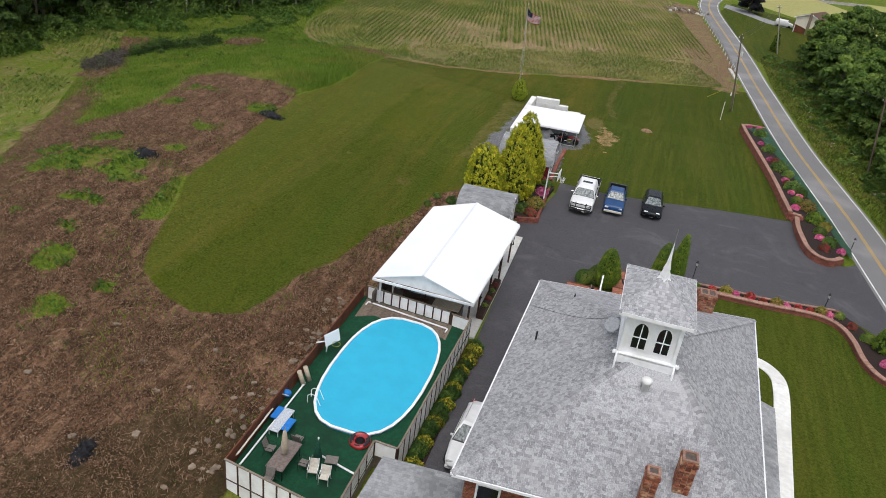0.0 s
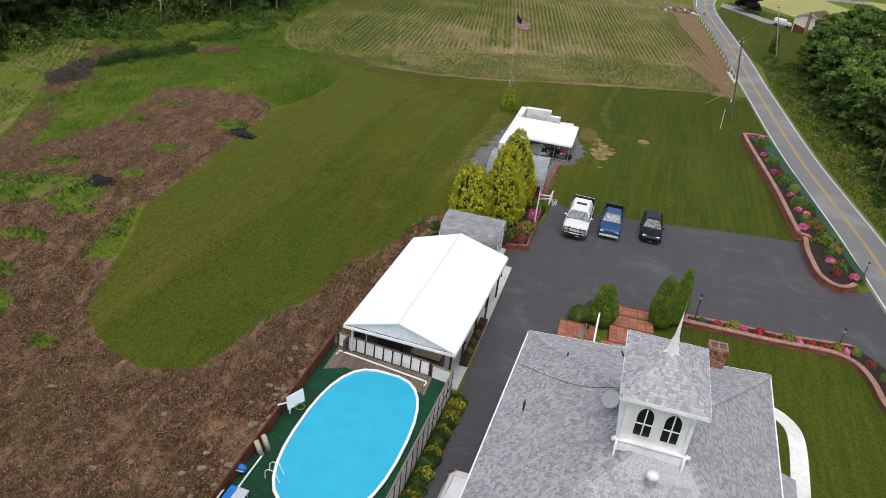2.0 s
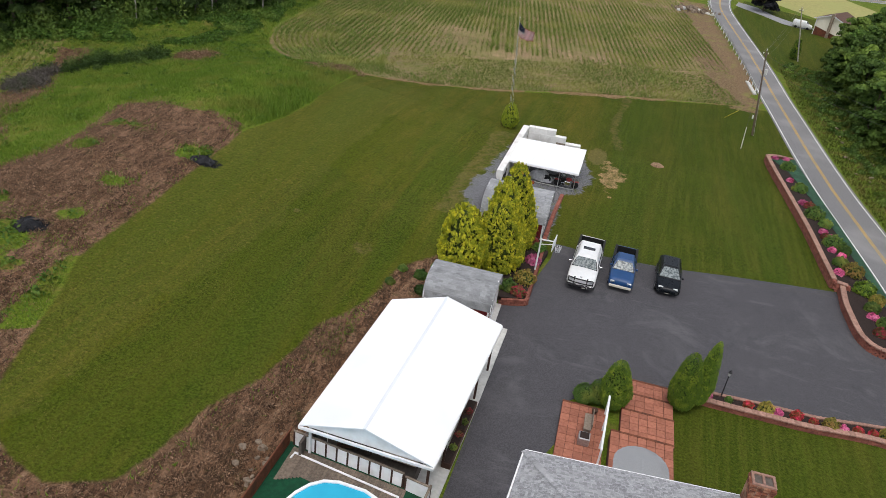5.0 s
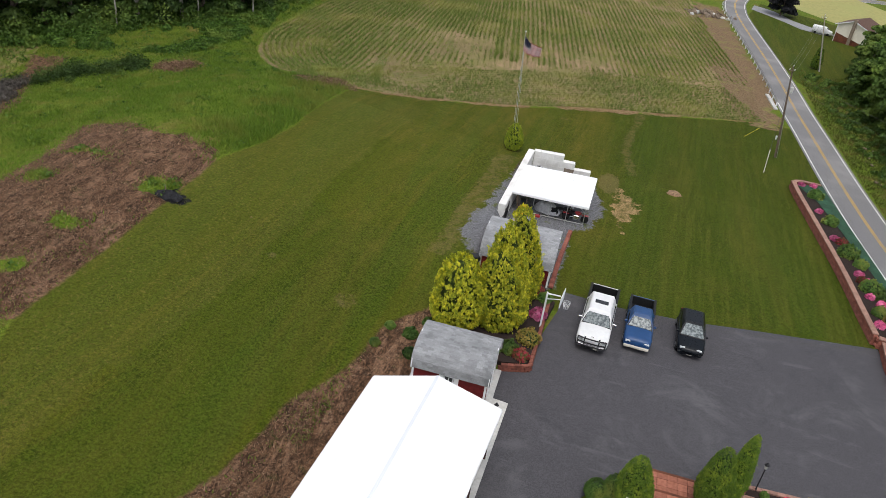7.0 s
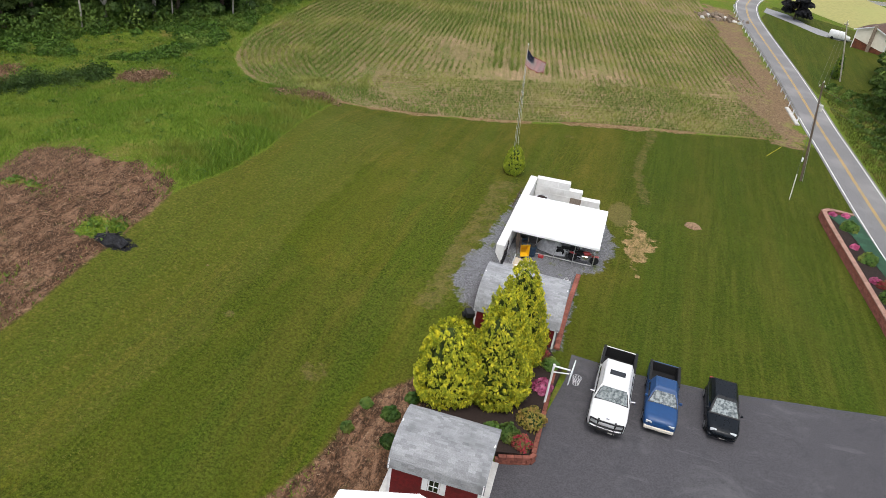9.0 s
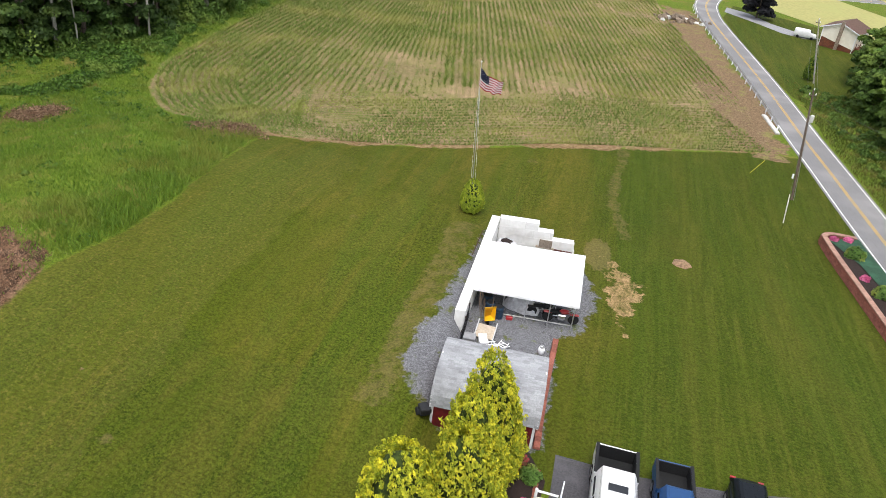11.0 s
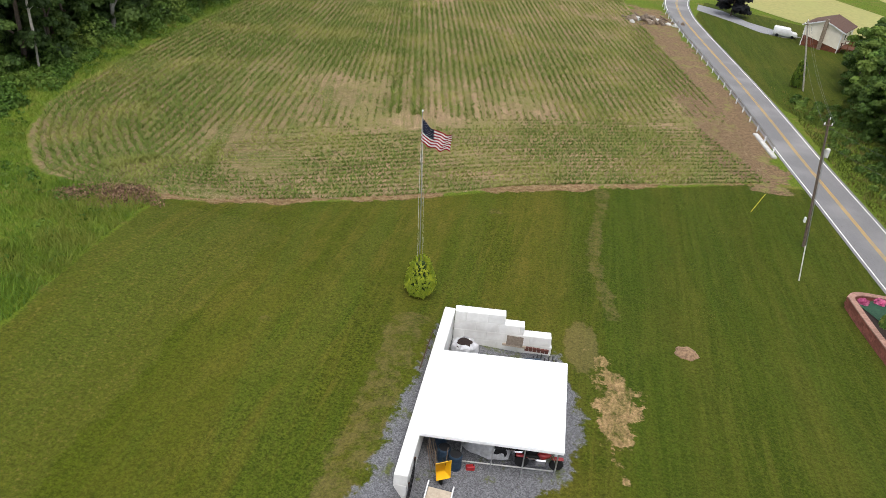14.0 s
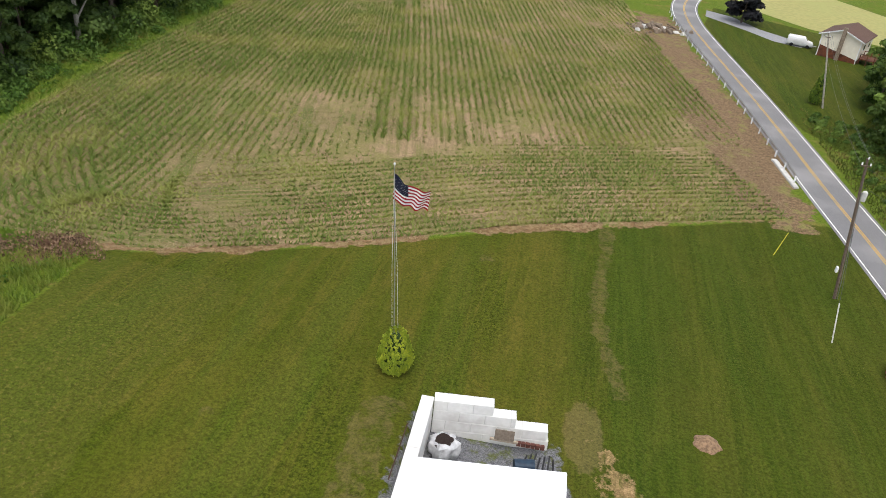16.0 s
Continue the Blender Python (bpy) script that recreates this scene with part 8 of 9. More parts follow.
for cx, cy, r in brush:
    m = 210
    d = rng.normal(size=(m, 3))
    d[:, 2] = np.abs(d[:, 2])
    d /= np.linalg.norm(d, axis=1)[:, None]
    pts.append(np.array([cx, cy, gzf(cx, cy)]) + d * np.array([1.5, 1.5, 1.2]) * r * rng.uniform(0.75, 1.05, (m, 1)))
    outs.append(d)
vs, fs = leaf_mesh(np.vstack(pts), 0.16, rng, np.vstack(outs), 0.7, 0.6)
stuff("wood_edge_brush", vs, fs, "brush", "bright green brush along the wood's edge", "brush")
pts, outs = [], []
for k in range(420):
    cy = rng.uniform(58, 146)
    cx = float(np.interp(cy, ROAD[:, 1], ROAD[:, 0])) + rng.uniform(4.6, 11)
    r = rng.uniform(0.25, 0.9) * (0.55 if cx < 29.5 else 1)
    m = 90
    d = rng.normal(size=(m, 3))
    d[:, 2] = np.abs(d[:, 2])
    d /= np.linalg.norm(d, axis=1)[:, None]
    pts.append(np.array([cx, cy, gzf(cx, cy)]) + d * np.array([1.3, 1.3, 1.1]) * r * rng.uniform(0.75, 1.05, (m, 1)))
    outs.append(d)
vs, fs = leaf_mesh(np.vstack(pts), 0.2, rng, np.vstack(outs), 0.7, 0.6)
stuff("roadside_brush", vs, fs, "leaf_hill", "green brush on the bank beside the road", "brush")
x, y = scatter(40000, 22, 33, 56, 152)
road_x = np.interp(y, ROAD[:, 1], ROAD[:, 0])
keep = (x > road_x + 2.5) & (rng.uniform(0, 1, len(x)) < 1 - sm(128, 150, y)) & (x < 33 - 5 * rng.uniform(0, 1, len(x)) ** 2)
x, y = x[keep], y[keep]
vs, fs = blades(x, y, rng.uniform(0.12, 0.4, len(x)), 0.05, rng, 0.6)
stuff("roadside_grass", vs, fs, "verge_weed", "rough grass on the bank beside the road", "grass")
# grey thicket on the hill's back, running out into dark shrubs
def thicket(line, n, m, spread, size, material, name, label, category, tall):
    pts, outs = [], []
    for k in range(n):
        u = rng.uniform(0, len(line) - 1.001)
        i = int(u)
        cx = line[i][0] + (line[i + 1][0] - line[i][0]) * (u - i) + rng.normal(0, spread)
        cy = line[i][1] + (line[i + 1][1] - line[i][1]) * (u - i) + rng.normal(0, spread)
        d = rng.normal(size=(m, 3))
        d[:, 2] = np.abs(d[:, 2])
        d /= np.linalg.norm(d, axis=1)[:, None]
        r = rng.uniform(0.5, 1.2)
        pts.append(np.array([cx, cy, gzf(cx, cy)]) + d * np.array([0.9, 0.9, tall]) * r * rng.uniform(0.5, 1.05, (m, 1)))
        outs.append(d)
    vs, fs = leaf_mesh(np.vstack(pts), size, rng, np.vstack(outs), 0.8, 0.4)
    return stuff(name, vs, fs, material, label, category)


thicket([(-62.2, 77.5), (-64, 81), (-65.2, 85)], 70, 150, 0.9, 0.12, "grey_twig", "grey_thicket", "grey leafless thicket at the top of the scrub", "thicket", 1.1)
thicket([(-65, 86.5), (-62.5, 88.5), (-60, 90), (-57.6, 91.6), (-55.4, 93)], 80, 120, 1.3, 0.14, "leaf", "dark_shrubs", "dark green shrubs in a line on the hill's back", "shrubs", 1.2)
thicket([(-36.4, 93.2), (-34.2, 95.0), (-31.6, 95.4)], 46, 90, 0.6, 0.1, "dry_weed", "debris_heap", "low heap of dead brown stalks at the field's corner", "debris", 0.55)
thicket([(-53.2, 93.4), (-51.4, 95.2), (-50.2, 93.4)], 46, 90, 0.8, 0.1, "dry_weed", "debris_heap", "low heap of dead brown stalks in the meadow", "debris", 0.5)
# tangled dead growth standing proud of the scrub
x, y = scatter(9000, -56, -14.5, 14, 56)
l, f, b = zone_at(x, y)
keep = (l < -0.5) & (b > 0.2) & (x < -16.2 + 0.035 * (y - 22)) & (rough_noise(x, y, 0.5, 17.0) > -0.25)
x, y = x[keep], y[keep]
m = 26
d = rng.normal(size=(len(x) * m, 3))
d[:, 2] = np.abs(d[:, 2])
d /= np.linalg.norm(d, axis=1)[:, None]
c = np.repeat(np.stack([x, y, gz(x, y)], 1), m, 0)
r = np.repeat(rng.uniform(0.5, 1.4, len(x)), m)[:, None]
vs, fs = leaf_mesh(c + d * r * np.array([0.3, 0.42, 0.3]) * rng.uniform(0.5, 1.05, (len(c), 1)), 0.06, rng, d, 0.9, 0.4)
stuff("dead_tangles", vs, fs, "dry_weed", "low tangles of dead brown stalks on the slope", "dry weeds")
# rough green crop on the hill's back
hx, hy = np.meshgrid(np.arange(0.8, 36, 0.76), np.arange(-4, 60, 0.3))
hx, hy = hx.ravel(), hy.ravel()
ux, uy = -0.43, 0.903
qx, qy = -48 - uy * hx + ux * hy, 46 - 0.43 * hx + uy * hy
keep = (inside(CROP_HILL, qx, qy) > 0.4) & (rough_noise(qx, qy, 0.25, 14.0) + rng.normal(0, 0.3, len(qx)) > -0.35)
qx, qy = qx[keep], qy[keep]
vs, fs = blades(np.tile(qx, 4) + rng.normal(0, 0.12, 4 * len(qx)), np.tile(qy, 4) + rng.normal(0, 0.12, 4 * len(qx)), rng.uniform(0.15, 0.4, 4 * len(qx)), 0.07, rng, 0.8)
stuff("hill_crop", vs, fs, "crop", "rows of young green crop over the hill's back", "crop")


# burnt heaps on the scrub
def burnt_heap(x, y, rx, ry, h, seed):
    r_ = random.Random(seed)
    t = base("burnt_heap", pose(x, y, gzf(x, y)), "black charred heap of sticks and ash on the scrub", "burn pile", "burnt heaps")
    bm = bmesh.new()
    lathe(bm, [(1.0, -0.04), (0.86, 0.3 * h), (0.55, 0.75 * h), (0.2, h)], 18, (0, 0, 0), rx, ry)
    for v in bm.verts:
        v.co += Vector((r_.uniform(-0.1, 0.1) * rx, r_.uniform(-0.1, 0.1) * ry, r_.uniform(-0.12, 0.2) * h))
    part("ash", bm, "char", t)
    for k in range(9):
        bm = bmesh.new()
        a, c = r_.uniform(0, 6.3), r_.uniform(0, 0.7)
        p = Vector((c * rx * math.cos(a * 2), c * ry * math.sin(a * 2), h * (0.9 - 0.7 * c)))
        q_ = p + Vector((math.cos(a), math.sin(a), r_.uniform(0.0, 0.5))) * r_.uniform(0.4, 0.8)
        tube(bm, [p, q_], [0.035, 0.02], 5)
        part("stick", bm, "char" if k % 3 else "pole_wood", t)


M["char"] = surf("charcoal", (0.016, 0.016, 0.019), (0.006, 0.006, 0.007), 9, 0.85, bump=0.9, bscale=16, c3=(0.03, 0.03, 0.034), s3=3.0)
burnt_heap(-32.3, 62.2, 1.15, 0.6, 0.4, 1)
burnt_heap(-36.2, 48.2, 0.8, 0.95, 0.55, 2)
burnt_heap(-21.6, 21.2, 0.4, 0.8, 0.35, 3)

# crop rows: along the field, and round its headland
px, py = [], []
head = curve_line([(-48.6, 190), (-49.3, 160), (-50.6, 136), (-50.4, 120), (-49.9, 113), (-47.6, 106.8), (-43.4, 100.8), (-40, 97.4), (-36.2, 96.4), (-29.5, 97.0), (-24, 100), (-15.5, 104.6), (-7.8, 109), (-0.6, 111.9), (7, 114.6), (14.5, 117.3)], 0.22)
nh = normals2(head)
turn, loop = 15.0, 8.0


def nearest_head(x, y):
    """The distance to the field's edge line, and how deep the turning rows reach there."""
    d = np.hypot(x[:, None] - head[None, ::6, 0], y[:, None] - head[None, ::6, 1])
    k = d.argmin(1)
    hx, hy = head[::6, 0][k], head[::6, 1][k]
    return d.min(1), np.where(hx > -31, turn, np.where(hy > 150, 3.0, loop))


for k in range(112):
    x0 = -52 + k * 0.76
    slope = -0.06 - 0.11 * float(sm(-36, -18, x0))
    yy = np.arange(104, 214, 0.22)
    xx = x0 + (yy - 119) * slope + 0.1 * np.sin(yy * 0.09)
    dist, deep = nearest_head(xx, yy)
    near = (inside(FIELD, xx, yy) > 0.5) & (dist > deep)
    px.append(xx[near])
    py.append(yy[near])
for k in range(20):
    o = 0.2 + k * 0.76
    q = head[:, :2] - nh * o
    dist, deep = nearest_head(q[:, 0], q[:, 1])
    near = (inside(FIELD, q[:, 0], q[:, 1]) > 0.0) & (dist > o - 0.2) & (o < deep)
    px.append(q[near, 0])
    py.append(q[near, 1])
px, py = np.concatenate(px), np.concatenate(py)
vigor = 0.55 * rough_noise(px, py, 0.13, 11.0) + 0.45 * rough_noise(px, py, 0.6, 12.0)
lush = px + 0.155 * (py - 119)
vigor = vigor + 0.5 * np.clip((-28 - px) / 12, 0, 1) + 0.55 * (nearest_head(px, py)[0] < 13)
vigor = np.where((py > 122) & ((np.abs(lush + 19.8) < 0.9) | (np.abs(lush + 17.6) < 0.7)), 1.0, vigor)
keep = vigor + rng.normal(0, 0.3, len(px)) > -0.3
px, py, vigor = px[keep], py[keep], vigor[keep]
X, Y, Hh = [], [], []
for k in range(4):
    X.append(px + rng.normal(0, 0.07, len(px)))
    Y.append(py + rng.normal(0, 0.07, len(px)))
    Hh.append(np.clip(0.22 + 0.18 * vigor, 0.1, 0.5) * rng.uniform(0.7, 1.4, len(px)))
X, Y, Hh = map(np.concatenate, (X, Y, Hh))
vs, fs = blades(X, Y, Hh, 0.065, rng, 0.9)
stuff("young_corn", vs, fs, "crop", "rows of young green corn on stubble", "crop")
x, y = scatter(260000, -50, 17, 95, 205)
keep = inside(FIELD, x, y) > 0.2
x, y = x[keep], y[keep]
vs, fs = blades(x, y, rng.uniform(0.03, 0.12, len(x)), 0.035, rng, 2.2)
stuff("stubble", vs, fs, "straw", "pale straw stubble between the crop rows", "stubble")
# tufts over the lawn, small and sparse
x, y = scatter(190000, -32, 20, 33, 116)
l = inside(LAWN, x, y)
keep = (l > 0.1) & (inside(LOT, x, y) < -0.2) & (inside(GRAVEL, x, y) < 0) & (np.abs(x + 9.5) > 5.2 + 20 * (y > 64)) | ((l > 0.1) & (y > 90))
x, y = x[keep], y[keep]
vs, fs = blades(x, y, rng.uniform(0.02, 0.07, len(x)), 0.035, rng, 1.0)
stuff("lawn_tufts", vs, fs, "turf", "scattered longer tufts in the mown lawn", "grass")

# ---------------------------------------------------------------- flag, poles, guard rail and far things
fp = base("flagpole", pose(-12.6, 90.4, gzf(-12.6, 90.4)), "tall thin white flagpole with a drooping striped flag", "flagpole")
bm = bmesh.new()
tube(bm, [(0, 0, 0), (-0.32, 0, 6), (-0.65, 0, 11.3)], [0.03, 0.025, 0.015], 8)
part("pole", bm, "metal", fp)
bm = bmesh.new()
for d in (0.16, -0.16):
    tube(bm, [(d, 0.02, 1.0), (d * 0.8 - 0.33, 0.02, 6.0), (-0.65, 0.03, 10.9)], 0.007, 5)
part("halyard", bm, "white_paint", fp)
bm = bmesh.new()
lathe(bm, [(0.01, 11.3), (0.04, 11.33), (0.055, 11.38), (0.04, 11.43), (0.01, 11.45)], 10, (-0.65, 0, 0))
part("finial", bm, "white_paint", fp, "white ball finial")
NU, NV = 30, 26
vs, fs, mi = [], [], []
for j in range(NV + 1):
    for i in range(NU + 1):
        u, v = i / NU * 2.1, j / NV * 1.25
        droop = 0.85 * (1 - math.exp(-u * 1.2))
        x = 0.78 * u + 0.1 * v * math.sin(u * 2.0) * 0.3
        y = 0.13 * math.sin(u * 6.5 + v * 1.8) * min(1, u * 1.6)
        z = 10.95 - v * (1 - 0.12 * u) - droop * 1.0 + 0.03 * math.sin(u * 9 + v * 4)
        vs.append((x - 0.62, y + 0.1 * u, z))
for j in range(NV):
    for i in range(NU):
        a = j * (NU + 1) + i
        fs.append((a, a + 1, a + NU + 2, a + NU + 1))
        u, s = i / NU, j // 2
        mi.append(2 if (u < 0.4 and s < 7) else s % 2)
me = bpy.data.meshes.new("flag")
me.from_pydata(vs, [], fs)
for k in ("flag_red", "flag_white", "flag_blue"):
    me.materials.append(M[k])
me.polygons.foreach_set("material_index", mi)
me.shade_smooth()
fl = new("flag", me)
fl.parent = fp
tagged(fl, "red and white striped flag with a starry blue corner")
bm = bmesh.new()
for r in range(9):
    for c in range(6 if r % 2 == 0 else 5):
        i, j = int(1 + c * 2 + (r % 2)), int(1 + r * 1.45)
        p = Vector(vs[j * (NU + 1) + i])
        for s in (-0.012, 0.012):
            bmesh.ops.create_circle(bm, cap_ends=True, segments=5, radius=0.009, matrix=Matrix.Translation(p + Vector((0, s, 0))) @ pose(0, 0, 0, 90, 0, 0))
part("stars", bm, "flag_white", fl)


def utility_pole(x, y, h, lean, label, transformer=True, pale=False):
    p = base("utility_pole", pose(x, y, gzf(x, y)), label, "utility pole", "utility poles")
    bm = bmesh.new()
    tube(bm, [(0, 0, -0.2), (lean * 0.5, 0, h * 0.5), (lean, 0, h)], [0.11, 0.095, 0.075], 10)
    part("pole", bm, "pale_pole" if pale else "pole_wood", p)
    bm = bmesh.new()
    beam(bm, (lean - 0.3, -0.12, h - 0.45), (lean + 0.3, -0.12, h - 0.45), 0.08, 0.08, 0.01)
    part("crossarm", bm, "pole_wood", p)
    for d in (-0.25, 0.0, 0.25):
        bm = bmesh.new()
        lathe(bm, [(0.03, 0), (0.05, 0.04), (0.03, 0.08), (0.05, 0.12), (0.02, 0.17)], 8, (lean + d, -0.15, h - 0.4 if d else h))
        part("insulator", bm, "white_paint", p)
    if transformer:
        bm = bmesh.new()
        lathe(bm, [(0.05, 0), (0.17, 0.03), (0.17, 0.6), (0.13, 0.66), (0.05, 0.7)], 14, (lean * 0.75 + 0.29, 0, h - 2.8))
        part("transformer", bm, "concrete", p, "pale grey transformer can", smooth=False)
        part("bracket", newbox(lean * 0.8 + 0.17, 0, h - 2.4, 0.2, 0.08, 0.3), "metal", p)
        part("meter_box", newbox(lean * 0.3 - 0.17, 0, 2.2, 0.12, 0.25, 0.4, bev=0.01), "white_paint", p)
        bm = bmesh.new()
        tube(bm, [(0.15, -0.05, 0), (lean * 0.75 + 0.13, -0.05, h - 2.6)], 0.025, 6)
        part("conduit", bm, "metal", p)
    return p


Q1, Q2, Q3 = (14.5, 105.8), (26.0, 149.0), (28.3, 89.0)
h1, h3 = 10.0, 8.9
utility_pole(*Q1, h1, -1.5, "leaning wooden utility pole with transformer beside the lawn")
utility_pole(*Q2, 8.4, -2.2, "pale wooden utility pole across the road", False, True)
utility_pole(*Q3, h3, -1.3, "wooden utility pole among the brush on the bank", False)
z1, z2, z3 = gzf(*Q1) + h1, gzf(*Q2) + 8.4, gzf(*Q3) + h3
guy = base("guy_wire", pose(12.7, 100.3, gzf(12.7, 100.3)), "guy wire with a pale yellow guard staked in the lawn", "guy wire")
bm = bmesh.new()
e = Vector((Q1[0] - 1.3, Q1[1], z1 - 1.2)) - Vector((12.7, 100.3, gzf(12.7, 100.3)))
tube(bm, [(0, 0, 0), e], 0.012, 5)
part("wire", bm, "wire", guy)
bm = bmesh.new()
tube(bm, [(0, 0, 0), e * 0.24], 0.04, 6)
part("guard", bm, "chair_white", guy, "pale yellow guard sleeve")


def span(a, b, sag, label):
    a, b = Vector(a), Vector(b)
    bm = bmesh.new()
    tube(bm, [a.lerp(b, k / 16) - Vector((0, 0, sag * 4 * (k / 16) * (1 - k / 16))) for k in range(17)], 0.009, 5)
    return tagged(part("overhead_wire", bm, "wire", label=label), category="wire", group="overhead wires")


for d, dz in ((-0.42, -0.25), (0.42, -0.25), (0, 0.15)):
    span((Q1[0] - 1.5 + d, Q1[1] - 0.15, z1 + dz), (Q2[0] - 2.2 + d, Q2[1] - 0.15, z2 + dz), 0.8, "thin overhead wire between the two poles")
span((Q1[0] - 1.4, Q1[1], z1 - 0.6), (Q3[0] - 1.3, Q3[1], z3 - 0.3), 0.5, "thin overhead wire crossing the road")
span((Q1[0] - 1.2, Q1[1], z1 - 1.8), (Q3[0] - 1.15, Q3[1], z3 - 1.4), 0.6, "thin overhead wire crossing the road")
mk = base("lawn_marker", pose(12.3, 111.3, gzf(12.3, 111)), "thin pale stick lying in the lawn's corner", "stick")
bm = bmesh.new()
tube(bm, [(-0.7, -0.6, 0.05), (1.3, 3.3, 0.1)], 0.03, 6)
part("stick", bm, "bloom_yellow", mk)

# guard rail along the field side of the road
gl = ROAD[(ROAD[:, 1] > 124) & (ROAD[:, 1] < 192)]
gn = normals2(gl)
rail = base("guard_rail", pose(gl[0][0], gl[0][1], 0), "galvanised guard rail on short posts beside the road", "guard rail")
R0 = rail.matrix_world.inverted()
bm = bmesh.new()
rings = []
for p, q in zip(gl, gn):
    x, y = p[:2] - q * 2.5
    z = gzf(x, y)
    rings.append([(x + q[0] * dx, y + q[1] * dx, z + dz) for dx, dz in ((0.0, 0.42), (0.05, 0.48), (0.0, 0.56), (0.05, 0.64), (0.0, 0.72), (-0.03, 0.56))])
loft(bm, rings)
onto(rail, R0, part("rail", bm, "metal"))
for i in range(0, len(gl), 2):
    x, y = gl[i][:2] - gn[i] * 2.59
    onto(rail, R0, part("post", newbox(x, y, gzf(x, y) + 0.3, 0.1, 0.14, 0.72), "white_paint"))
kb = base("concrete_headwall", pose(16.3, 125.6, gzf(16.3, 125.6)), "pale concrete edge where the guard rail starts", "kerb")
for k in range(6):
    part("kerb_block", newbox(0.25 - k * 0.08, -1.2 + k * 1.05, 0.06, 0.5, 1.0, 0.2, rz=4 + k, bev=0.04), "concrete", kb)

# rubble pile by the bend
rb = random.Random(9)
pile = base("rubble_pile", pose(9.6, 178, gzf(9.6, 178)), "heap of brown and pale broken stones beside the crop field", "rubble pile")
for k in range(60):
    x, y = rb.gauss(0, 2.2), rb.gauss(0, 1.3)
    s = rb.uniform(0.25, 0.8)
    bm = bmesh.new()
    bmesh.ops.create_icosphere(bm, subdivisions=1, radius=s * 0.6, matrix=pose(x, y, max(0.1, 0.7 - 0.2 * math.hypot(x, y)) * rb.uniform(0.4, 1), rb.uniform(0, 90), rb.uniform(0, 90), 0) @ Matrix.Diagonal((1.5, 1, 0.7, 1)))
    for v in bm.verts:
        v.co += Vector((rb.uniform(-1, 1), rb.uniform(-1, 1), rb.uniform(-1, 1))) * s * 0.12
    part("stone", bm, "stone" if k % 6 else "concrete", pile)
for k in range(12):
    bm = bmesh.new()
    x, y, a = rb.gauss(0.5, 1.8), rb.gauss(0, 1), rb.uniform(0, 3.1)
    tube(bm, [(x - math.cos(a), y - math.sin(a), 0.25), (x + math.cos(a), y + math.sin(a), rb.uniform(0.3, 0.9))], 0.08, 6)
    part("branch", bm, "pole_wood", pile)

# cream house across the road
fh = base("far_house", pose(34.6, 173.5, gzf(34.6, 173.5), 0, 0, -31), "small cream sided house with a brown roof across the road", "house")
bm = bmesh.new()
loft(bm, [[(-2.7, y, -0.2), (2.7, y, -0.2), (2.7, y, 0.5), (-2.7, y, 1.65)] for y in (0.04, 6.96)])
part("basement_wall", bm, "brown_wood", fh, "dark brown basement wall")
bm = bmesh.new()
loft(bm, [[(-2.75, y, 1.65), (2.75, y, 0.5), (2.75, y, 3.1), (0, y, 4.15), (-2.75, y, 3.1)] for y in (0, 7)])
part("wall", bm, "cream_wall", fh)
for s in (-1, 1):
    bm = bmesh.new()
    loft(bm, [[(s * 3.1, y, 2.99), (0, y, 4.17), (0, y, 4.27), (s * 3.1, y, 3.09)] for y in (-0.3, 7.3)])
    part("roof", bm, "brown_roof", fh, "brown shingled roof slope")
    bm = bmesh.new()
    loft(bm, [[(s * 3.12, y, 2.93), (s * 0.002, y, 4.11), (s * 0.002, y, 4.28), (s * 3.12, y, 3.1)] for y in (-0.34, -0.302)])
    part("fascia", bm, "white_paint", fh, "white gable fascia board")
part("chimney", newbox(0.15, -0.2, 2.2, 0.5, 0.4, 4.6, bev=0.02), "stone", fh, "tan outside chimney")
part("downpipe", newbox(-2.6, -0.06, 1.5, 0.1, 0.1, 3.0), "white_paint", fh)
part("downpipe", newbox(2.65, -0.06, 1.5, 0.1, 0.1, 3.0), "white_paint", fh)
for y in (2.0, 5.0):
    w = part("window", newbox(2.77, y, 2.1, 0.08, 0.9, 0.9, bev=0.01), "white_paint", fh, "white framed window")
    part("pane", newbox(2.82, y, 2.1, 0.03, 0.76, 0.76), "glass_dark", w)
part("porch_deck", newbox(3.9, 1.8, 0.75, 2.1, 2.6, 0.12), "brown_wood", fh, "brown wooden porch")
for y in (0.55, 3.05):
    part("porch_rail", newbox(3.9, y, 1.45, 2.1, 0.06, 0.08), "brown_wood", fh)
    for x in (2.95, 3.9, 4.85):
        part("porch_post", newbox(x, y, 0.65, 0.1, 0.1, 1.7), "brown_wood", fh)
cv = base("parked_van", pose(31.0, 179.0, gzf(31, 179), 0, 0, 75), "pale van parked on the far gravel drive", "van")
bm = bmesh.new()
loft(bm, [section(yy, 0.95, 0.3, zz) for yy, zz in ((-2.4, 0.9), (-2.2, 1.1), (-1.4, 1.25), (-0.7, 1.9), (2.2, 1.95), (2.4, 1.7))])
part("body", bm, "car_white", cv, smooth=True)
for xx in (-0.88, 0.88):
    for yy in (-1.5, 1.5):
        bm = bmesh.new()
        tube(bm, [(xx - 0.1, yy, 0.33), (xx + 0.1, yy, 0.33)], 0.33, 14)
        part("wheel", bm, "rubber", cv)
part("windscreen", newbox(0, -1.12, 1.6, 1.6, 0.06, 0.6, rx=-48), "glass_dark", cv)

cv.scale = (0.75, 0.75, 0.75)

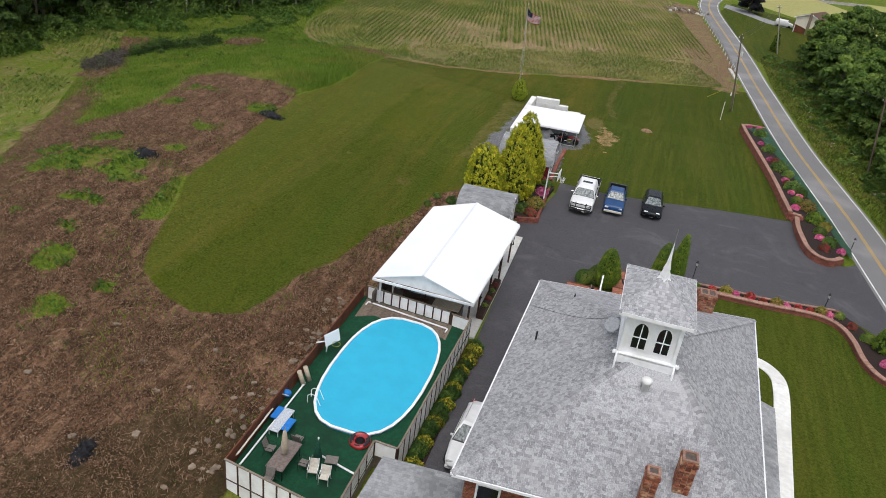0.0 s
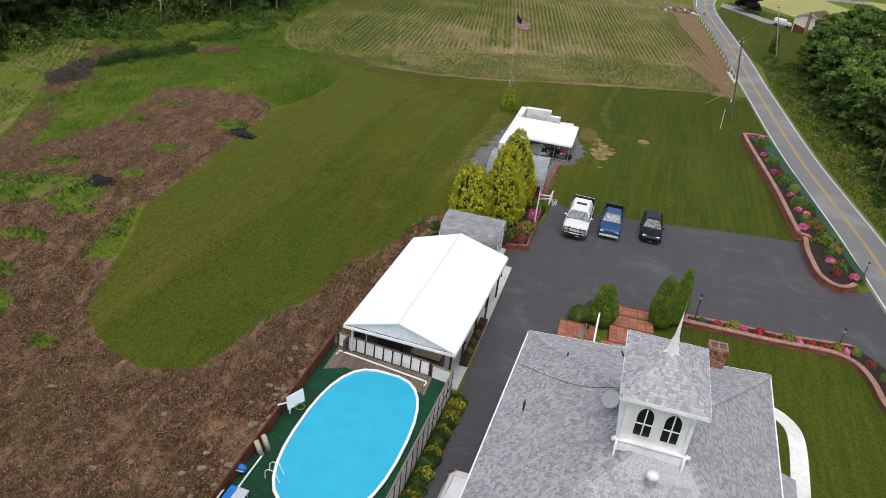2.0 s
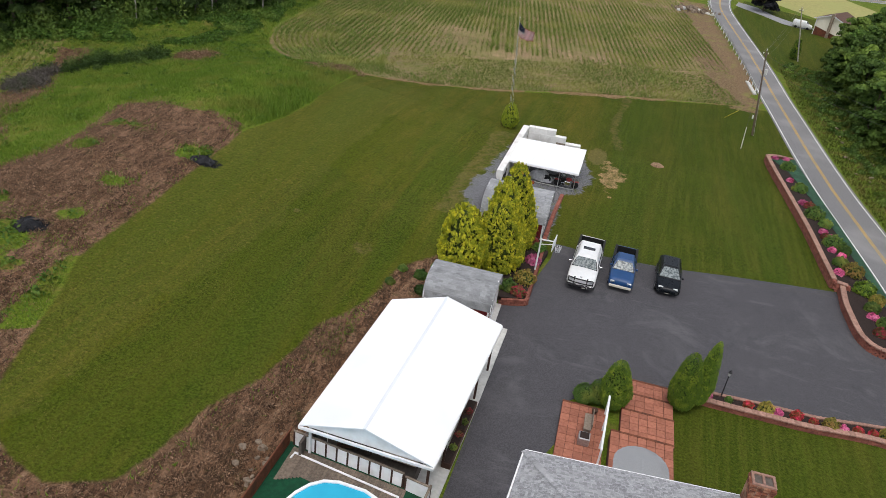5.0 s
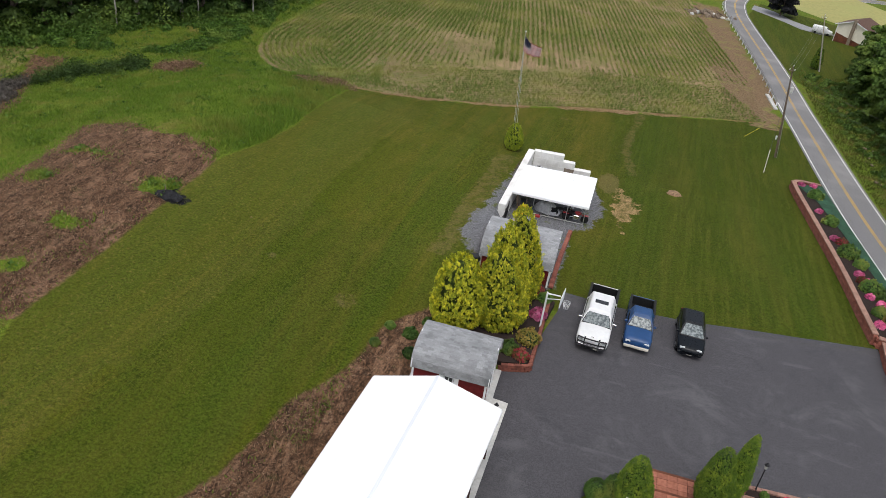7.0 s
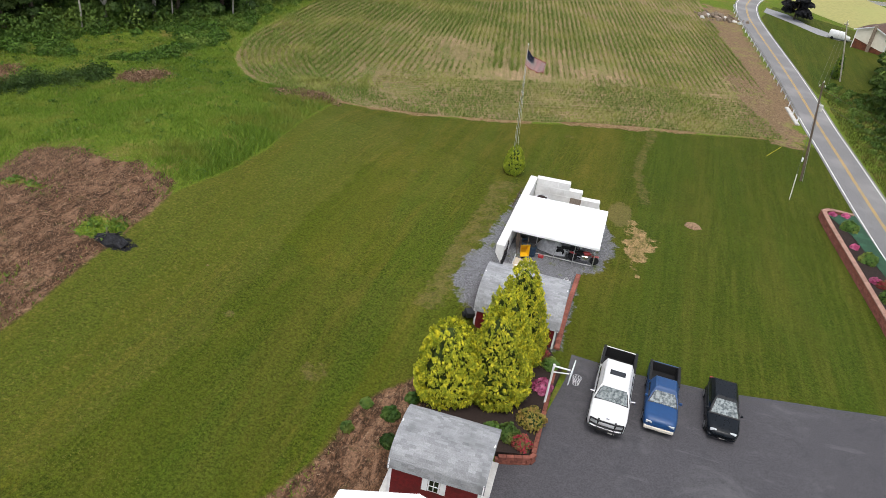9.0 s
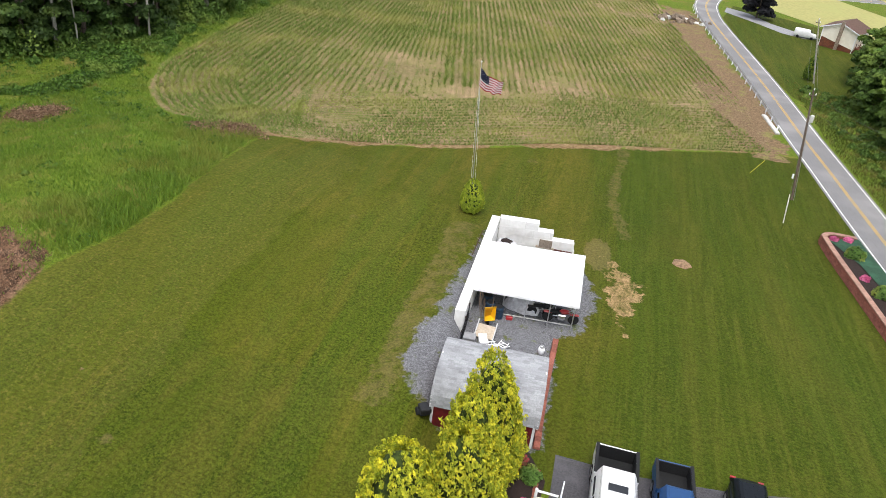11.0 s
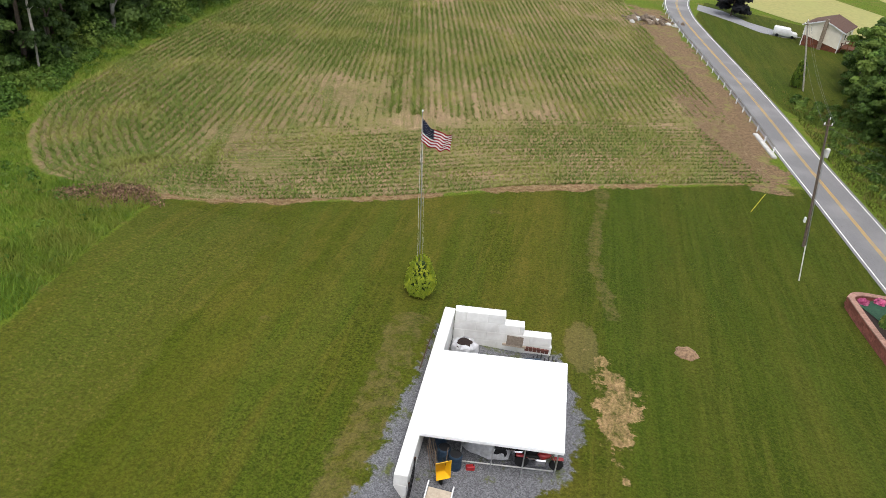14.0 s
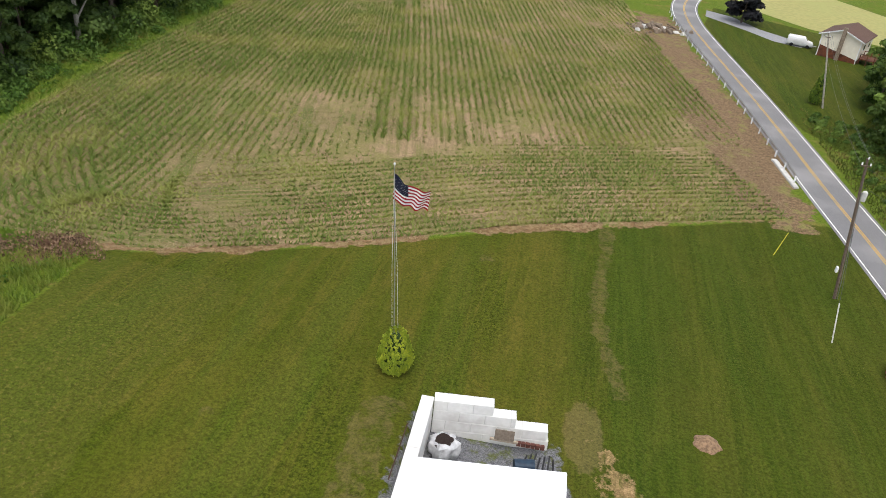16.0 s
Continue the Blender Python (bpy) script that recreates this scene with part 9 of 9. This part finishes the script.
# ---------------------------------------------------------------- carport contents and yard oddments
cz = gzf(-7, 76) + 0.02
drm = None
for i, (x, y) in enumerate(((-9.25, 77.1), (-8.7, 76.8), (-9.5, 77.8))):
    d_ = base("plastic_drum", pose(x, y, cz), "dull blue plastic drum under the carport", "drum", "plastic drums")
    bm = bmesh.new()
    lathe(bm, [(0.26, 0), (0.3, 0.05), (0.3, 0.28), (0.28, 0.3), (0.3, 0.32), (0.3, 0.6), (0.28, 0.62), (0.3, 0.64), (0.3, 0.86), (0.27, 0.9)], 16)
    part("drum", bm, "drum_blue", d_, smooth=False)
    bm = bmesh.new()
    lathe(bm, [(0.25, 0.9), (0.26, 0.92), (0.05, 0.93)], 16)
    part("lid", bm, "dark_metal", d_)
wb = base("wheelbarrow", pose(-9.4, 76.15, gzf(-9.4, 76.2) + 0.5, 62, 0, 28), "yellow wheelbarrow tipped up on its nose beside blue drums", "wheelbarrow")
bm = bmesh.new()
loft(bm, [[(-0.2, -0.16, 0.3), (0.2, -0.16, 0.3), (0.24, 0.2, 0.42), (-0.24, 0.2, 0.42)], [(-0.33, -0.42, 0.62), (0.33, -0.42, 0.62), (0.36, 0.42, 0.86), (-0.36, 0.42, 0.86)]], cap=False)
quad(bm, (-0.2, -0.16, 0.3), (0.2, -0.16, 0.3), (0.24, 0.2, 0.42), (-0.24, 0.2, 0.42))
bmesh.ops.solidify(bm, geom=bm.faces[:], thickness=0.02)
part("tray", bm, "yellow", wb, "dented yellow tray")
bm = bmesh.new()
lathe(bm, [(0.06, -0.05), (0.17, -0.05), (0.2, 0.0), (0.17, 0.05), (0.06, 0.05)], 16)
bm.transform(pose(0, -0.62, 0.2, 0, 90, 0))
part("wheel", bm, "rubber", wb)
for s in (-0.22, 0.22):
    bm = bmesh.new()
    tube(bm, [(s * 0.4, -0.66, 0.2), (s, -0.1, 0.33), (s * 1.3, 0.95, 0.75)], 0.022, 6)
    part("handle", bm, "pole_wood", wb)
    bm = bmesh.new()
    tube(bm, [(s, 0.1, 0.36), (s, 0.3, 0.0)], 0.018, 6)
    part("leg", bm, "dark_metal", wb)
mt = base("covered_motorcycle", pose(-7.4, 78.3, cz, 0, 0, 80), "motorcycle under a crumpled silver cover", "motorcycle")
bm = bmesh.new()
rows = []
for k in range(9):
    yy = -1.1 + k * 0.275
    hh = (0.3, 0.62, 0.78, 0.98, 0.9, 0.8, 0.84, 0.7, 0.35)[k]
    ww = (0.2, 0.34, 0.4, 0.5, 0.46, 0.42, 0.42, 0.36, 0.22)[k]
    rows.append([(ww * 1.2, yy, 0.05), (ww, yy + 0.05 * math.sin(k * 2), hh * 0.6), (ww * 0.5, yy, hh * 0.92), (0, yy, hh), (-ww * 0.5, yy, hh * 0.92), (-ww, yy + 0.05 * math.cos(k * 2), hh * 0.6), (-ww * 1.2, yy, 0.05)])
loft(bm, rows)
part("cover", bm, "tarp", mt, smooth=False)


def motorcycle(m, mat, label):
    c = base("motorcycle", m, label, "motorcycle", "motorcycles under the carport")
    for yy in (-0.78, 0.78):
        bm = bmesh.new()
        lathe(bm, [(0.2, -0.06), (0.3, -0.06), (0.33, 0), (0.3, 0.06), (0.2, 0.06)], 18)
        w = part("wheel", bm, "rubber", c)
        w.matrix_basis = pose(0, yy, 0.33, 0, 90, 0)
        bm = bmesh.new()
        lathe(bm, [(0.03, -0.05), (0.2, -0.02), (0.2, 0.02), (0.03, 0.05)], 14)
        part("rim", bm, "chrome", w)
    bm = bmesh.new()
    lathe(bm, [(0.03, -0.34), (0.17, -0.22), (0.2, 0.0), (0.15, 0.2), (0.03, 0.3)], 12, (0, 0, 0), 1, 0.8)
    tk = part("tank", bm, mat, c, smooth=True)
    tk.matrix_basis = pose(0, -0.2, 0.82, 90, 0, 0)
    part("seat", newbox(0, 0.35, 0.76, 0.32, 0.75, 0.12, bev=0.04), "bed_black", c)
    part("engine", newbox(0, -0.05, 0.45, 0.36, 0.5, 0.4, bev=0.05), "chrome", c)
    for yy in (-0.78, 0.8):
        part("fender", newbox(0, yy, 0.68, 0.2, 0.55, 0.1, bev=0.04), mat, c)
    bm = bmesh.new()
    tube(bm, [(-0.4, -0.35, 1.05), (-0.15, -0.55, 1.0), (0.15, -0.55, 1.0), (0.4, -0.35, 1.05)], 0.02, 6)
    tube(bm, [(0.08, -0.5, 1.0), (0.08, -0.78, 0.33)], 0.025, 6)
    tube(bm, [(-0.08, -0.5, 1.0), (-0.08, -0.78, 0.33)], 0.025, 6)
    part("fork", bm, "chrome", c)
    bm = bmesh.new()
    tube(bm, [(0.2, -0.2, 0.35), (0.24, 0.4, 0.28), (0.24, 1.0, 0.3)], 0.045, 8)
    part("exhaust", bm, "chrome", c)
    bm = bmesh.new()
    lathe(bm, [(0.02, 0), (0.1, 0.03), (0.1, 0.12), (0.04, 0.16)], 12, (0, -0.68, 0.88))
    part("headlight", bm, "lamp_glass", c)
    return c


motorcycle(pose(-6.0, 78.0, cz, 0, 0, 100), "dark_metal", "black and chrome motorcycle under the carport")
motorcycle(pose(-5.0, 77.7, cz, 0, 0, 95), "red", "red and chrome motorcycle at the carport's edge")
jug = base("red_fuel_can", pose(-8.0, 76.9, cz, 0, 0, 15), "red fuel can on the gravel", "fuel can")
part("can", newbox(0, 0, 0.14, 0.4, 0.2, 0.26, bev=0.03), "red", jug)
part("spout", newbox(0.14, 0, 0.3, 0.05, 0.05, 0.1), "dark_metal", jug)
tl = base("long_handled_tools", pose(-9.95, 76.6, cz), "wooden long-handled tools leaning on the block wall", "tools")
for k in range(5):
    bm = bmesh.new()
    tube(bm, [(0.35 + k * 0.06, -0.5 + k * 0.25, 0), (0.02, -0.4 + k * 0.26, 1.7 + 0.1 * (k % 2))], 0.02, 6)
    part("handle", bm, "pole_wood", tl)
gt = base("lattice_gate", pose(-10.35, 73.5, gzf(-10.3, 73.5) - 0.02), "dark lattice gate leaning between block wall and shed", "gate")
for yy in (-2.1, -0.7, 0.7, 2.1):
    part("gate_post", newbox(0, yy, 0.6, 0.07, 0.07, 1.2, bev=0.01), "dark_wood", gt)
for zz in (0.12, 0.38, 0.64, 0.9, 1.14):
    part("gate_rail", newbox(0.02, 0, zz, 0.03, 4.3, 0.05), "dark_metal", gt)
for k in range(17):
    part("gate_bar", newbox(0.035, -2.0 + k * 0.25, 0.6, 0.02, 0.035, 1.1), "dark_metal", gt)
gb = base("storage_bin", pose(-9.9, 73.25, gzf(-9.9, 73.3)), "grey plastic storage bin behind the barn shed", "storage bin")
M["bin_grey"] = surf("grey_plastic", (0.3, 0.3, 0.3), (0.24, 0.24, 0.245), 4, 0.6, bump=0.1)
part("bin", newbox(0, 0, 0.3, 0.62, 0.55, 0.6, bev=0.03), "bin_grey", gb)
part("lid", newbox(0, 0, 0.625, 0.68, 0.6, 0.05, bev=0.015), "bin_grey", gb)
ft = base("folding_table", pose(-9.15, 74.3, gzf(-9.15, 74.3), 0, 0, -6), "tan folding table with grey legs, tipped behind the shed", "table")
part("tabletop", newbox(0, 0.05, 0.42, 1.0, 0.9, 0.04, rx=22, bev=0.008), "canvas", ft)
for s_ in (-0.54, 0.54):
    bm = bmesh.new()
    beam(bm, (s_, -0.75, 0.02), (s_, 0.62, 0.78), 0.06, 0.05, 0.008)
    part("side_rail", bm, "metal", ft)
    for yy, zz in ((-0.3, 0.27), (0.45, 0.68)):
        part("leg", newbox(s_, yy, zz / 2, 0.04, 0.04, zz), "metal", ft)
pk = base("white_carton", pose(-9.1, 73.25, gzf(-9.1, 73.3), 0, 0, 20), "white open carton standing behind the barn shed", "carton")
part("carton", newbox(0, 0, 0.3, 0.5, 0.42, 0.6, bev=0.01), "white_paint", pk)
part("flap", newbox(0, 0.3, 0.68, 0.48, 0.26, 0.015, rx=40), "white_paint", pk)
fc = base("folding_chair", pose(-8.1, 73.75, gzf(-8.1, 73.75) + 0.02, 0, 0, -28), "white folding chair lying collapsed on the gravel", "folding chair", "folding chairs")
for s_ in (-0.24, 0.24):
    for tilt, z0 in ((9, 0.12), (-14, 0.16)):
        part("leg", newbox(s_ * (1 if tilt > 0 else 0.8), 0, z0, 0.04, 1.0, 0.03, rx=tilt, rz=6 * tilt / 9), "white_paint", fc)
for k in range(4):
    part("slat", newbox(0, -0.32 + k * 0.2, 0.2 + 0.03 * (k % 2), 0.5, 0.07, 0.02), "white_paint", fc)
copy_thing(fc, pose(-8.55, 73.55, gzf(-8.55, 73.55) + 0.04, 0, 8, 35))
pt = base("gas_cylinder", pose(-5.85, 74.35, gzf(-5.85, 74.35) - 0.02), "small white gas cylinder by the brick edging", "gas cylinder")
bm = bmesh.new()
lathe(bm, [(0.13, 0), (0.13, 0.04), (0.17, 0.1), (0.19, 0.2), (0.19, 0.34), (0.16, 0.43), (0.06, 0.47)], 18)
part("tank", bm, "white_paint", pt, smooth=True)
bm = bmesh.new()
lathe(bm, [(0.12, 0.42), (0.12, 0.55), (0.105, 0.55), (0.105, 0.42)], 14)
part("collar", bm, "metal", pt)
kb = base("slab_edge", pose(-6.4, 77.52, gzf(-6.4, 77.5)), "thin pale kerb along the carport's open side", "kerb", kind="structure")
bm = bmesh.new()
beam(bm, (-2.2, -0.3, gzf(-8.6, 77.2) - gzf(-6.4, 77.5) + 0.02), (2.1, 0.3, gzf(-4.3, 77.8) - gzf(-6.4, 77.5) + 0.02), 0.05, 0.06, 0.01)
part("kerb", bm, "concrete", kb)
bag = base("bulk_bag", pose(-9.25, 84.9, cz), "open white bulk bag of dark soil in the wall's corner", "bag")
bm = bmesh.new()
n = 14
rr = [[((0.62 + 0.1 * math.sin(k * 3 + j)) * g * math.cos(2 * math.pi * k / n), (0.55 + 0.08 * math.cos(k * 2.3 + j)) * g * math.sin(2 * math.pi * k / n), z + 0.06 * math.sin(k * 1.7 + j)) for k in range(n)] for j, (g, z) in enumerate(((0.95, 0.04), (1.15, 0.4), (1.05, 0.8), (0.75, 0.95), (0.62, 0.86)))]
loft(bm, rr, cap=False)
part("sack", bm, "tarp", bag)
bm = bmesh.new()
lathe(bm, [(0.55, 0.8), (0.4, 0.9), (0.05, 0.94)], 12)
part("fill", bm, "mulch", bag, "dark soil filling")
bin_ = base("grey_drum", pose(-5.6, 84.7, cz, 0, 0, 10), "grey drum lying behind the carport", "drum")
bm = bmesh.new()
tube(bm, [(-0.45, 0, 0.32), (0.45, 0, 0.32)], 0.31, 16)
part("drum", bm, "drum_blue", bin_)
sc = base("scrap_frame", pose(-4.9, 84.9, cz), "heap of dark machine frames behind the carport", "scrap")
for k in range(7):
    bm = bmesh.new()
    tube(bm, [(-0.9 + k * 0.25, -0.4, 0.1), (-0.6 + k * 0.2, 0.5, 0.3 + 0.1 * (k % 3))], 0.04, 6)
    part("bar", bm, "dark_metal", sc)
bp = base("brick_stack", pose(-5.5, 86.2, cz), "stack of old brown bricks by the block wall", "brick stack")
for k in range(30):
    part("brick", newbox(-0.4 + (k % 6) * 0.22, (k // 6 % 2) * 0.13, 0.05 + (k // 12) * 0.08, 0.2, 0.1, 0.07, rz=random.uniform(-6, 6), bev=0.006), "paver_edge", bp)
wp = base("wood_panel", pose(-6.6, 86.15, cz), "framed brown panel leaning on the block wall", "panel")
part("panel", newbox(0, 0, 0.55, 0.9, 0.05, 0.55, rx=-10), "rail_wood", wp)
part("frame", newbox(0, -0.02, 0.25, 1.3, 0.08, 0.12), "canvas", wp)
ac = base("garden_machine", pose(-11.0, 66.4, gzf(-11, 66.4), 0, 0, 30), "dark garden machine and pots behind the barn shed", "machine")
part("engine", newbox(0, 0, 0.35, 0.5, 0.6, 0.4, bev=0.05), "dark_metal", ac)
for s in (-0.3, 0.3):
    bm = bmesh.new()
    tube(bm, [(s - 0.05, 0.1, 0.2), (s + 0.05, 0.1, 0.2)], 0.2, 12)
    part("wheel", bm, "rubber", ac)
pipe = base("long_pipe", pose(-11.3, 83.6, gzf(-11.3, 83.6)), "dark rusty rail leaning along the block wall", "rail")
bm = bmesh.new()
beam(bm, (0.1, -1.6, 0.1), (0.3, 1.6, 0.3), 0.05, 0.05)
part("bar", bm, "dark_wood", pipe)

# basketball hoop by the planter
bh = base("basketball_hoop", pose(-5.45, 61.2, 0.05, 0, 0, 0), "white basketball hoop on a pole over the driveway", "basketball hoop")
bm = bmesh.new()
tube(bm, [(0, 0, 0), (0, 0, 3.0)], 0.06, 10)
tube(bm, [(0, 0, 2.9), (0.85, -0.2, 3.05)], 0.045, 8)
tube(bm, [(0, 0, 2.5), (0.85, -0.2, 2.8)], 0.035, 8)
part("post", bm, "white_paint", bh)
part("backboard", newbox(0.95, -0.22, 2.95, 0.05, 1.2, 0.8, rz=-6, bev=0.01), "white_roof", bh)
bm = bmesh.new()
n = 18
tube(bm, [(1.28 + 0.24 * math.cos(2 * math.pi * k / n), -0.3 + 0.24 * math.sin(2 * math.pi * k / n), 2.78) for k in range(n + 1)], 0.014, 6, cap=False)
part("rim", bm, "metal", bh)
bm = bmesh.new()
for k in range(10):
    a0 = 2 * math.pi * k / 10
    for s in (-0.5, 0.5):
        tube(bm, [(1.28 + 0.23 * math.cos(a0), -0.3 + 0.23 * math.sin(a0), 2.77), (1.28 + 0.15 * math.cos(a0 + s), -0.3 + 0.15 * math.sin(a0 + s), 2.35)], 0.009, 4)
part("net", bm, "white_paint", bh)

# stones, mound, marks
mound = base("sand_mound", pose(3.35, 89.1, gzf(3.35, 89.1)), "low round patch of bare tan earth in the lawn", "earth mound")
bm = bmesh.new()
lathe(bm, [(0.72, -0.04), (0.62, 0.06), (0.42, 0.17), (0.1, 0.24)], 22, (0, 0, 0), 1, 1.0)
for v in bm.verts:
    v.co.x *= 1 + 0.12 * math.sin(v.co.y * 9 + v.co.x * 5)
    v.co.y *= 1 + 0.1 * math.sin(v.co.x * 11)
M["tan_earth"] = surf("tan_earth", (0.3, 0.19, 0.11), (0.15, 0.095, 0.058), 7, 0.95, bump=0.8)
part("earth", bm, "tan_earth", mound)
rs = random.Random(21)
stone_me = []
for k in range(4):
    bm = bmesh.new()
    bmesh.ops.create_icosphere(bm, subdivisions=1, radius=0.2)
    for v in bm.verts:
        v.co += Vector((rs.uniform(-1, 1), rs.uniform(-1, 1), rs.uniform(-1, 1))) * 0.05
        v.co.z *= 0.6
    me = bpy.data.meshes.new("stone")
    bm.to_mesh(me)
    bm.free()
    me.materials.append(M["stone"])
    stone_me.append(me)
for k in range(90):
    y = rs.uniform(22, 40)
    x = -15.9 + (y - 22.6) * 0.0755 - abs(rs.gauss(0.6, 0.7))
    if k % 9 == 0:
        x, y = rs.uniform(-27, -17), rs.uniform(20, 32)
    o = new("field_stone", stone_me[k % 4])
    s = rs.uniform(0.3, 1.1)
    o.matrix_world = pose(x, y, gzf(x, y) + 0.03, 0, 0, rs.uniform(0, 360)) @ Matrix.Diagonal((s * 1.3, s, s, 1))
    tagged(o, "pale tan field stone lying on the weedy bank", "stone", "stones on the bank")
for k in range(26):
    y = rs.uniform(66, 116)
    x = float(np.interp(y, ROAD[:, 1], ROAD[:, 0])) + rs.uniform(4.0, 7.5)
    o = new("bank_rock", stone_me[k % 4])
    s = rs.uniform(0.5, 1.6)
    o.matrix_world = pose(x, y, gzf(x, y) + 0.08, rs.uniform(-15, 15), 0, rs.uniform(0, 360)) @ Matrix.Diagonal((s * 1.3, s, s, 1))
    tagged(o, "pale rock showing through the brush on the road bank", "rock", "rocks on the road bank")
